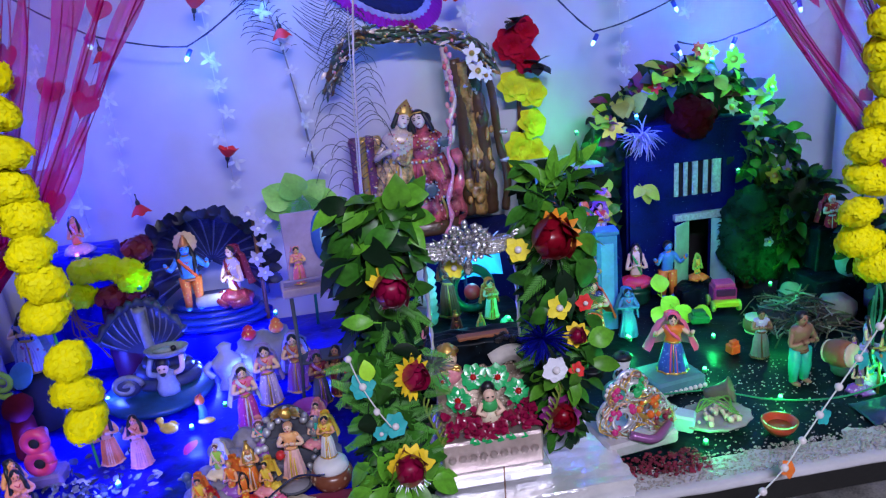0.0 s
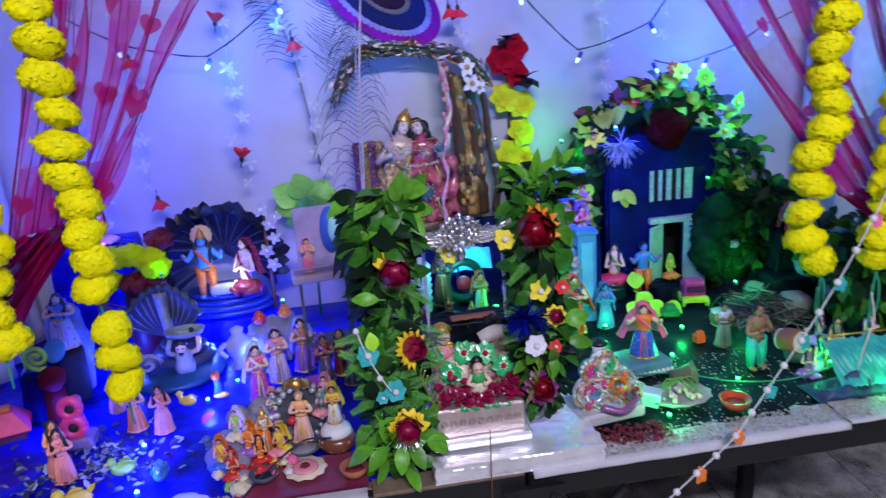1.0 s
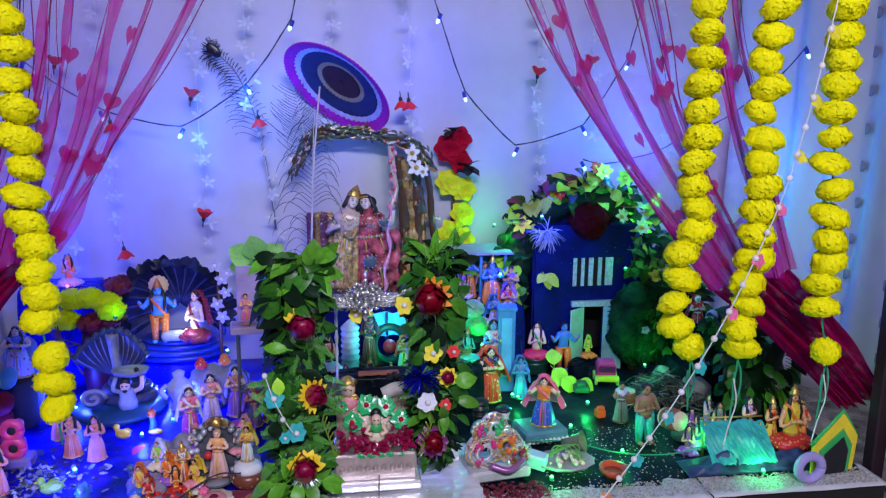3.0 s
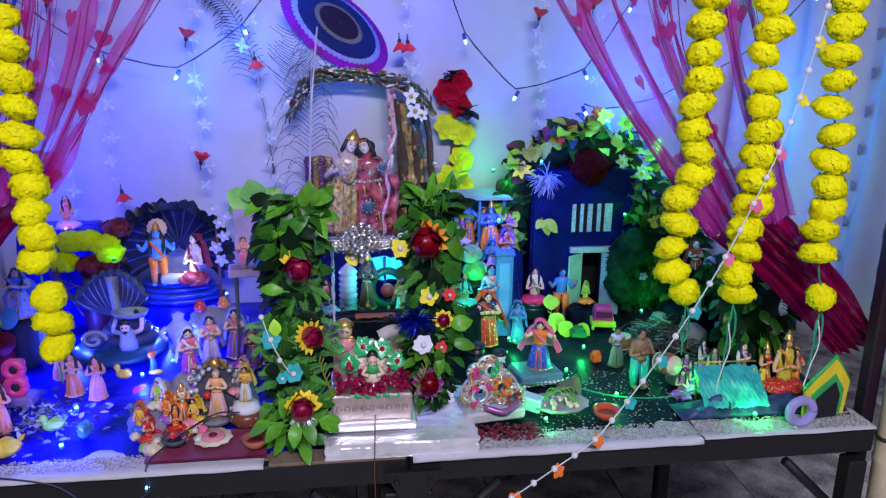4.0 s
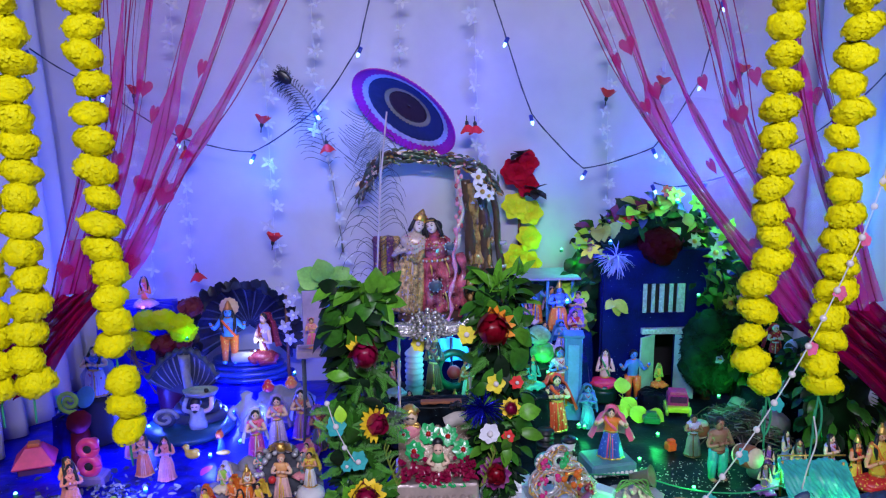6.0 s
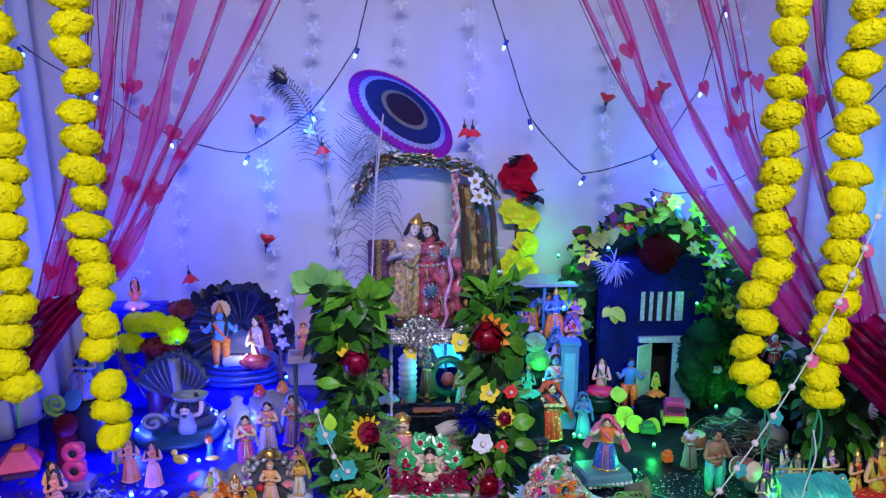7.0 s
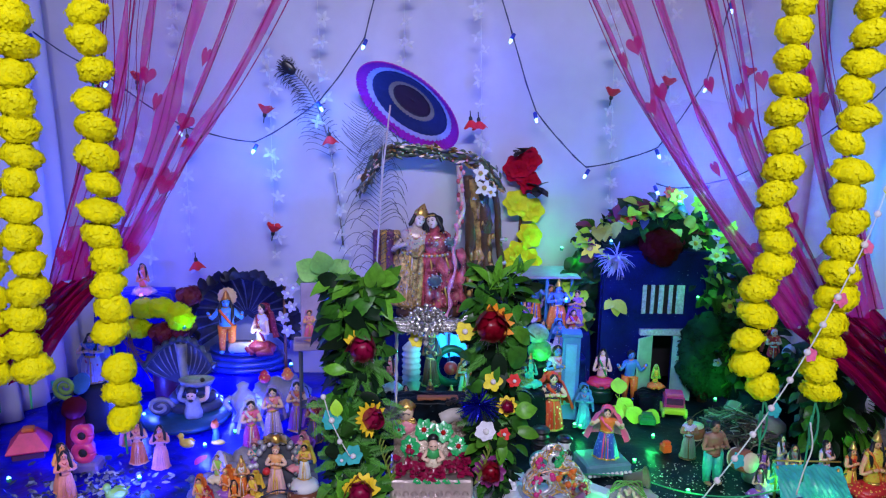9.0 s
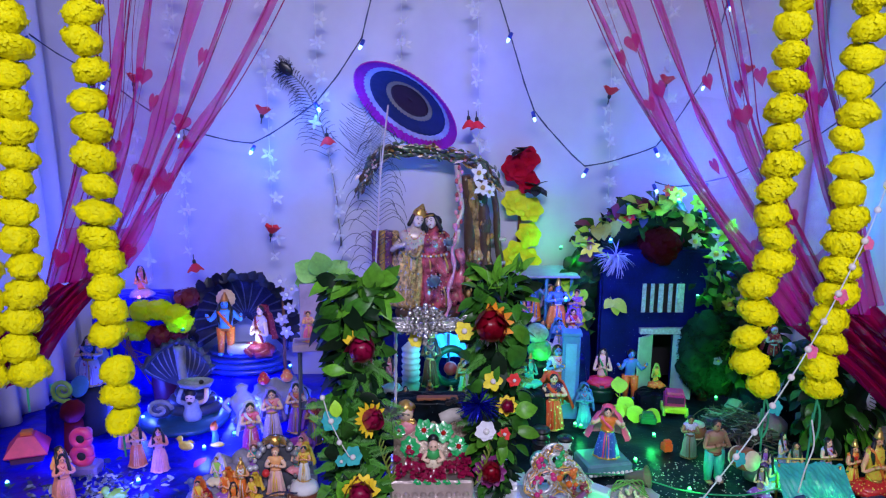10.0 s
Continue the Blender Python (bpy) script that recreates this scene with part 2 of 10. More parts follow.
def lathe(g, prof, n=18, mi=0, m=None, ripple=0.0, lobes=0):
    """A turned shape from (radius, height) pairs."""
    vs = []
    for r, z in prof:
        for i in range(n):
            a = 2 * math.pi * i / n
            k = r * (1 + ripple * math.cos(lobes * a))
            vs.append((k * math.cos(a), k * math.sin(a), z))
    k = len(prof)
    fs = [(j * n + i, j * n + (i + 1) % n, (j + 1) * n + (i + 1) % n, (j + 1) * n + i) for j in range(k - 1) for i in range(n)]
    fs += [tuple(reversed(range(n))), tuple((k - 1) * n + i for i in range(n))]
    g.add(vs, fs, mi, m)


def tube(g, pts, r, n=8, mi=0, m=None):
    pts = [Vector(p) for p in pts]
    rs = list(r) if isinstance(r, (list, tuple)) else [r] * len(pts)
    vs, side = [], None
    for i, p in enumerate(pts):
        d = (pts[min(i + 1, len(pts) - 1)] - pts[max(i - 1, 0)]).normalized()
        if side is None:
            side = d.orthogonal().normalized()
        side = (side - d * side.dot(d)).normalized()
        up = d.cross(side)
        for k in range(n):
            a = 2 * math.pi * k / n
            vs.append(p + rs[i] * (math.cos(a) * side + math.sin(a) * up))
    k = len(pts)
    fs = [(j * n + i, j * n + (i + 1) % n, (j + 1) * n + (i + 1) % n, (j + 1) * n + i) for j in range(k - 1) for i in range(n)]
    fs += [tuple(reversed(range(n))), tuple((k - 1) * n + i for i in range(n))]
    g.add(vs, fs, mi, m)


def curve(pts, per=6):
    """A smooth line through points."""
    p = [Vector(a) for a in pts]
    p = [2 * p[0] - p[1]] + p + [2 * p[-1] - p[-2]]
    out = []
    for i in range(1, len(p) - 2):
        for k in range(per):
            t = k / per
            out.append(0.5 * (2 * p[i] + (p[i + 1] - p[i - 1]) * t + (2 * p[i - 1] - 5 * p[i] + 4 * p[i + 1] - p[i + 2]) * t * t
                              + (3 * p[i] - p[i - 1] - 3 * p[i + 1] + p[i + 2]) * t ** 3))
    return out + [p[-2]]


def ball(g, c, r, nu=12, nv=8, mi=0, m=None, rough=0.0, freq=30.0, seed=0.0):
    r = r if isinstance(r, (list, tuple)) else (r, r, r)
    vs, c = [], Vector(c)
    for j in range(nv + 1):
        th = math.pi * (0.02 + 0.96 * j / nv)
        for i in range(nu):
            a = 2 * math.pi * i / nu
            d = Vector((math.sin(th) * math.cos(a), math.sin(th) * math.sin(a), math.cos(th)))
            k = 1 + (rough * noise.noise(Vector((d.x * r[0], d.y * r[1], d.z * r[2])) * freq + Vector((seed, seed, c.x * 9))) if rough else 0)
            vs.append((c.x + r[0] * d.x * k, c.y + r[1] * d.y * k, c.z + r[2] * d.z * k))
    fs = [((j + 1) * nu + i, (j + 1) * nu + (i + 1) % nu, j * nu + (i + 1) % nu, j * nu + i) for j in range(nv) for i in range(nu)]
    fs += [tuple(range(nu)), tuple(reversed([nv * nu + i for i in range(nu)]))]
    g.add(vs, fs, mi, m)


def box(g, c, s, b=0.002, mi=0, m=None):
    """A box with chamfered edges: centre and full sizes."""
    h = [a / 2 for a in s]
    b = min(b, *[a * 0.45 for a in h])
    bm = bmesh.new()
    for sx in (-1, 1):
        for sy in (-1, 1):
            for sz in (-1, 1):
                for k in range(3):
                    q = [sx * h[0], sy * h[1], sz * h[2]]
                    for a in range(3):
                        if a != k:
                            q[a] -= math.copysign(b, q[a])
                    bm.verts.new((c[0] + q[0], c[1] + q[1], c[2] + q[2]))
    bmesh.ops.convex_hull(bm, input=bm.verts)
    bmesh.ops.recalc_face_normals(bm, faces=bm.faces)
    bm.verts.index_update()
    g.add([v.co.copy() for v in bm.verts], [[v.index for v in f.verts] for f in bm.faces], mi, m)
    bm.free()


def leaf(g, m, L, W, fold=0.25, curl=0.3, mi=0, n=5, blunt=0.75, wavy=0.0):
    """A blade from the origin along +Y, face up along +Z, folded along the midrib and curling down."""
    vs, fs = [], []
    for i in range(n + 1):
        t = i / n
        w = W / 2 * max(0.06, math.sin(math.pi * min(1, t * 0.94 + 0.05)) ** blunt)
        y = L * t * (1 - 0.15 * curl * t)
        z = -curl * L * t * t * 0.6
        wv = wavy * W * math.sin(t * 9)
        vs += [(-w, y, z + fold * w + wv), (0, y, z), (w, y, z + fold * w - wv)]
    for i in range(n):
        a = i * 3
        fs += [(a, a + 1, a + 4, a + 3), (a + 1, a + 2, a + 5, a + 4)]
    g.add(vs, fs, mi, m)


def aim(p, d, up=(0, 0, 1), spin=0.0):
    """A pose at p whose +Y runs along d and whose +Z leans to up."""
    y = Vector(d).normalized()
    x = y.cross(Vector(up))
    x = x.normalized() if x.length > 1e-4 else y.orthogonal().normalized()
    z = x.cross(y)
    m = Matrix((x, y, z)).transposed().to_4x4()
    return Matrix.Translation(Vector(p)) @ m @ Matrix.Rotation(spin, 4, "Y")


def flat(p, r, nx=0.0, nz=0.35, spin=0.0):
    """A pose at p whose +Z looks towards the room."""
    z = Vector((nx, -1, nz)).normalized()
    x = Vector((1, 0, 0))
    x = (x - z * x.dot(z)).normalized()
    y = z.cross(x)
    return Matrix.Translation(Vector(p)) @ Matrix((x, y, z)).transposed().to_4x4() @ Matrix.Rotation(spin, 4, "Z") @ Matrix.Scale(r, 4)


def thing(name, at, label, category, group="", rz=0.0, kind=""):
    ob = new(name)
    ob.empty_display_size = 0.02
    ob.matrix_world = pose(*at, 0, 0, rz)
    return tagged(ob, label, category, group, kind)


def part(name, g, mats, parent, label="", smooth=True, m=None):
    me = g.mesh(name, mats, smooth) if isinstance(g, G) else g
    ob = new(name, me)
    ob.parent = parent
    if m is not None:
        ob.matrix_basis = m
    if label:
        ob["label"] = label
    return ob


def solo(name, g, mats, at, label, category, group="", rz=0.0, kind="", smooth=True, m=None):
    """A thing that is one mesh."""
    ob = new(name, g.mesh(name, mats, smooth) if isinstance(g, G) else g)
    ob.matrix_world = m if m is not None else pose(*at, 0, 0, rz)
    return tagged(ob, label, category, group, kind)

# ---- the room ----
TZ = 0.72            # table top
FRONT = 0.80         # table front edge


def slab(name, c, s, material, label, category, b=0.004):
    g = G()
    box(g, (0, 0, 0), s, b)
    return solo(name, g, material, c, label, category, kind="structure", smooth=False)


# Walls and ceiling are added to close the room and bounce light.
slab("wall_north", (0.2, 3.26, 1.3), (5.0, 0.12, 2.8), wall_m, "wall added far behind the hanging backdrop", "wall")
slab("wall_south", (0.2, -1.7, 1.3), (5.0, 0.12, 2.8), wall_m, "unseen wall added behind the viewer to bounce light", "wall")
slab("wall_west", (-2.3, 0.75, 1.3), (0.12, 4.9, 2.8), wall_m, "unseen side wall added to bounce light", "wall")
slab("wall_east", (2.7, 0.75, 1.3), (0.12, 4.9, 2.8), wall_m, "unseen side wall added to bounce light", "wall")
slab("ceiling", (0.2, 0.78, 2.75), (5.2, 5.1, 0.1), wall_m, "unseen ceiling added to bounce light", "ceiling")
floor = slab("floor", (0.2, 0.78, -0.054), (5.2, 5.1, 0.1), grout, "grey marble tile floor with a pale border strip", "floor")

# ---- table frame ----
def table(x0, x1, label):
    th = thing("display_table", ((x0 + x1) / 2, (FRONT + 1.56) / 2, 0), label, "table", "display tables")
    w, d = x1 - x0, 1.56 - FRONT
    g = G()
    box(g, (0, 0.006, 0.711), (w, d - 0.03, 0.012), 0.002)
    part("tabletop", g, ply, th, "raw plywood board", False)
    for sy in (-1, 1):
        g = G()
        box(g, (0, sy * (d / 2 - 0.018), 0.693), (w, 0.03, 0.044), 0.003)
        part("rail", g, metal_b, th, smooth=False)
    for sx in (-1, 1):
        g = G()
        box(g, (sx * (w / 2 - 0.018), 0, 0.682), (0.03, d - 0.07, 0.044), 0.003)
        part("side_rail", g, metal_b, th, smooth=False)
        for sy in (-1, 1):
            g = G()
            box(g, (sx * (w / 2 - 0.02), sy * (d / 2 - 0.02), 0.326), (0.034, 0.034, 0.652), 0.003)
            part("leg", g, metal_b, th, smooth=False)
            g = G()
            tube(g, [(sx * (w / 2 - 0.15), sy * (d / 2 - 0.018), 0.655), (sx * (w / 2 - 0.03), sy * (d / 2 - 0.018), 0.54)], 0.009, 6)
            part("brace", g, metal_b, th)
    return th


left_table = table(-1.12, 0.062, "black steel framed table with a plywood top")
table(0.066, 0.866, "black steel framed table with a white paper edge")
# gusset plates where the two tables meet
g = G()
g.add([(-0.045, -0.004, 0), (0.045, -0.004, 0), (0.0, -0.004, -0.085), (-0.045, 0.004, 0), (0.045, 0.004, 0), (0.0, 0.004, -0.085)],
      [(0, 1, 2), (5, 4, 3), (0, 3, 4, 1), (1, 4, 5, 2), (2, 5, 3, 0)])
for bx in (-0.026, 0.0, 0.026):
    ball(g, (bx, -0.005, -0.016 - (0.045 if bx == 0 else 0)), 0.005, 8, 4)
part("gusset_plate", g, metal_b, left_table, "triangular black steel plate with bolts", False, m=pose(0.599, FRONT - 1.18 - 0.006, 0.698))

# coverings
def cover(name, x0, x1, y0, y1, z, material, label, amp=0.004, seed=0.0, nu=60, nv=36):
    g = G()

    def fn(u, v):
        x, y = x0 + (x1 - x0) * u, y0 + (y1 - y0) * v
        e = min(1, min(u, 1 - u) * 14, min(v, 1 - v) * 14)
        return (x, y, z + amp * e * (0.6 + noise.noise(Vector((x * 9, y * 9, seed))) + 0.6 * noise.noise(Vector((x * 25, y * 25, seed + 3)))))
    sheet(g, fn, nu, nv)
    sheet(g, lambda u, v: (x0 + (x1 - x0) * u, y0 + (y1 - y0) * (1 - v), z - 0.003), 1, 1)
    return solo(name, g, material, (0, 0, 0), label, "cloth")


cover("blue_sheet", -1.1, -0.065, 0.835, 1.54, TZ + 0.002, blue_cloth, "crumpled deep blue shiny sheet laid as water", 0.006, 1.0)
cover("dark_green_sheet", 0.155, 0.855, 0.835, 1.54, TZ + 0.002, dark_cloth, "dark green painted sheet with glitter laid as ground", 0.006, 5.0)
cover("maroon_mat", -0.335, -0.155, 0.812, 0.90, TZ + 0.0105, maroon_cloth, "maroon cloth mat at the table edge", 0.002, 9.0, 24, 12)


def edge_paper(x0, x1, drop, lip):
    g = G()

    def fn(u, v):
        x = x0 + (x1 - x0) * u
        w = 0.0018 * noise.noise(Vector((x * 20, v * 3, drop)))
        if v < 0.7:
            return (x, 0.87 - (0.87 - FRONT + lip) * v / 0.7, TZ + 0.0025 + w * 0.5)
        k = (v - 0.7) / 0.3
        return (x, FRONT - lip - 0.003 * math.sin(k * 1.5), TZ + 0.0025 - drop * k + w)
    sheet(g, fn, 40, 10)
    ob = solo("cover_paper", g, paper_w, (0, 0, 0), "strip of white cover paper folded over the table edge", "paper", "edge papers")
    md = ob.modifiers.new("thick", "SOLIDIFY")
    md.thickness, md.offset = 0.0015, 1
    return ob


edge_paper(0.07, 0.548, 0.008, 0.008)
edge_paper(0.552, 0.86, 0.003, 0.003)
edge_paper(-1.1, -0.158, 0.006, 0.004)
g = G()
box(g, (0, 0, 0), (0.21, 0.05, 0.006), 0.002)
solo("plywood_strip", g, ply, (-0.046, FRONT + 0.023, TZ - 0.001), "bare plywood strip at the table edge", "board", smooth=False)


def grains(name, n, x0, x1, y0, y1, z, r, material, label, seed, spread=None, high=0.0):
    """A scatter of small lumps, one heap that nobody could count."""
    rnd, g = random.Random(seed), G()
    for _ in range(n):
        x, y = rnd.uniform(x0, x1), rnd.uniform(y0, y1)
        if spread:
            x, y = rnd.gauss((x0 + x1) / 2, (x1 - x0) / 4), rnd.gauss((y0 + y1) / 2, (y1 - y0) / 4)
        k = r * rnd.uniform(0.4, 1.3)
        ball(g, (x, y, z + k * 0.5 + high * rnd.random()), (k, k * rnd.uniform(0.6, 1.2), k * rnd.uniform(0.25, 0.8)), 5, 3)
    return solo(name, g, material, (0, 0, 0), label, "heap", kind="stuff", smooth=False)


def draped_box(at, size, material, label, seed=0.0):
    """A box under a loosely laid cloth: soft edges, sagging top and creased sides."""
    g = G()
    w, d, h = size

    def fn(u, v):
        a = 2 * math.pi * u
        c, s_ = math.cos(a), math.sin(a)
        k = 1.0 / max(abs(c), abs(s_)) ** 0.82
        flare = 1.0 + 0.10 * max(0.0, 1 - v * 1.6)
        crease = 1 + 0.035 * math.sin(a * 9 + seed) * max(0.0, 1 - v) + 0.05 * noise.noise(Vector((c * 3, s_ * 3, v * 3 + seed)))
        if v < 0.72:
            q, z = 1.0, h * v / 0.72
        else:
            q, z = 1.0 - (v - 0.72) / 0.28, h
        z += 0.0035 * noise.noise(Vector((c * 4 * q, s_ * 4 * q, seed))) * (1 if v > 0.05 else 0)
        return (w / 2 * c * k * q * flare * crease, d / 2 * s_ * k * q * flare * crease, max(0.0, z - 0.004 * max(0.0, 1 - abs(v - 0.72) * 9)))
    sheet(g, fn, 72, 22, 0, None, True)
    return solo("covered_box", g, material, at, label, "box")


grains("sand_strip", 3000, 0.16, 0.85, 0.801, 0.85, TZ + 0.004, 0.0017, sand_m, "strip of grey sand spread along the table edge", 1)
grains("sand_strip", 1800, -0.9, -0.34, 0.808, 0.845, TZ + 0.004, 0.0017, sand_m, "strip of grey sand spread along the table edge", 2)
grains("sand_strip", 480, 0.28, 0.56, 0.85, 1.06, TZ + 0.006, 0.0016, sand_m, "grey sand scattered over the dark sheet", 3)
grains("petal_heap", 330, 0.165, 0.285, 0.815, 0.862, TZ + 0.005, 0.0030, petal_dry, "heap of dried maroon petals on the paper edge", 4, high=0.008)
rnd, g = random.Random(5), G()
for _ in range(320):
    x, y = rnd.gauss(-0.555, 0.060), rnd.gauss(0.965, 0.045)
    r = rnd.uniform(0.003, 0.009)
    leaf(g, aim((x, y, TZ + 0.008 + 0.006 * rnd.random()), (rnd.uniform(-1, 1), rnd.uniform(-1, 1), rnd.uniform(-0.3, 0.6)), (rnd.uniform(-0.5, 0.5), -0.4, 1)), r * 1.8, r * rnd.uniform(0.7, 1.5), rnd.uniform(-0.4, 0.5), rnd.uniform(-0.6, 0.6), rnd.choice((0, 0, 0, 1, 1, 2)), 2, 0.4)
solo("gravel_heap", g, [pebble_m, mat("dark_slate_chip", (0.02, 0.03, 0.07), 0.5, var=0.5), mat("pale_chip", (0.42, 0.46, 0.55), 0.7, var=0.3)], (0, 0, 0), "scattered grey and white chips on the blue sheet", "heap", kind="stuff", smooth=False)

# ---- bamboo frame and steel post ----
def bamboo(name, p0, p1, r, label):
    g, a, b = G(), Vector(p0), Vector(p1)
    L = (b - a).length
    pts, rs, k = [], [], 0
    n = max(2, int(L / 0.16))
    for i in range(n):
        for f, q in ((0.02, 1.09), (0.06, 1.0), (0.5, 0.97), (0.94, 1.0), (0.98, 1.07)):
            pts.append(a.lerp(b, (i + f) / n))
            rs.append(r * q)
    tube(g, pts, rs, 12)
    return solo(name, g, bamboo_m, (0, 0, 0), label, "pole", "bamboo poles")


bamboo("bamboo_pole", (0.917, 0.815, 0.0), (0.891, 0.815, 2.1), 0.024, "upright pale bamboo pole tied beside the table")
bamboo("bamboo_pole", (-0.95, 0.815, 0.0), (-0.95, 0.815, 2.1), 0.024, "upright pale bamboo pole tied beside the table")
bamboo("bamboo_pole", (-1.0, 0.850, 2.05), (1.0, 0.850, 2.05), 0.02, "level bamboo pole that carries garlands and curtains")
g = G()
box(g, (0, 0, 1.03), (0.024, 0.028, 2.06), 0.003)
solo("steel_post", g, mat("dark_maroon_steel", (0.03, 0.012, 0.02), 0.5, 0.2, var=0.4, scale=10), (0.884, 0.862, 0.0), "dark painted square steel post behind the bamboo pole", "post", smooth=False)
for z in (0.69, 0.535):
    g = G()
    lathe(g, [(0.0262, -0.003), (0.0275, 0), (0.0262, 0.003)], 16)
    solo("pole_tie", g, mat("dark_cord", (0.03, 0.035, 0.03), 0.7), (0.909, 0.815, z), "dark cord wound round the bamboo pole", "cord", "cords")

# ---- cloths ----
def backdrop(name, fn, nu, nv, material, label):
    g = G()
    sheet(g, fn, nu, nv)
    ob = solo(name, g, material, (0, 0, 0), label, "cloth")
    md = ob.modifiers.new("thick", "SOLIDIFY")
    md.thickness = 0.0015
    return ob


def back_fn(u, v):
    x, z = -0.98 + 2.2 * u, 0.58 + 1.515 * v
    y = 1.563 + 0.008 * noise.noise(Vector((x * 5.0, z * 0.7, 0))) + 0.005 * noise.noise(Vector((x * 1.5, z * 6, 4)))
    y += 0.006 * noise.noise(Vector((x * 14, z * 1.2, 7)))
    return (x, y - 0.012, z)


backdrop("backdrop_cloth", back_fn, 180, 66, cloth_w, "white wrinkled cloth hung as a backdrop on the wall")


def left_fn(u, v):
    y, z = 0.86 + 0.66 * u, 0.728 + 1.36 * v
    return (-0.80 - 0.05 * v + 0.016 * math.sin(u * 46 + 0.8 * math.sin(v * 3)) - 0.05 * math.exp(-((u - 0.52 - 0.05 * math.sin(v * 2)) / 0.06) ** 2) + 0.01 * noise.noise(Vector((y * 8, z * 2, 1))), y, z)


def right_fn(u, v):
    y, z = 0.90 + 0.62 * u, 0.74 + 1.35 * v
    return (0.905 + 0.10 * (1 - u) + 0.02 * v + 0.012 * math.sin(u * 38 + math.sin(v * 4)) + 0.012 * noise.noise(Vector((y * 8, z * 2, 9))), y, z)


backdrop("side_cloth", left_fn, 140, 40, cloth_w, "white pleated cloth hung along the side")
side = backdrop("side_cloth", right_fn, 140, 40, cloth_w, "white pleated cloth with columns of grey dots")
dg = G()
lathe(dg, [(0.001, 0), (0.011, 0.0), (0.011, 0.0006), (0.001, 0.0006)], 14)
dot_me = dg.mesh("dot", cloth_dot)
for cu in (0.06, 0.2, 0.36):
    for k in range(14):
        v = 0.03 + 0.054 * k
        p = Vector(right_fn(cu, v))
        part("printed_dot", dot_me, None, side, m=Matrix.Translation(p + Vector((-0.004, 0, 0))) @ pose(0, 0, 0, 0, -90, 0))


HEART = G()
hp = [(0.0, -1.0, 0)]
for k in range(1, 24):
    a = 2 * math.pi * k / 24
    hp.append((0.95 * math.sin(a) ** 3, -(0.8125 * math.cos(a) - 0.3125 * math.cos(2 * a) - 0.125 * math.cos(3 * a) - 0.0625 * math.cos(4 * a)), 0))
hn = len(hp)
HEART.add([(x, -y, 0.02) for x, y, z in hp] + [(x, -y, -0.02) for x, y, z in hp],
          [tuple(range(hn)), tuple(reversed(range(hn, 2 * hn)))] + [(i, (i + 1) % hn, (i + 1) % hn + hn, i + hn) for i in range(hn)])
heart_me = HEART.mesh("heart", heart_m, False)


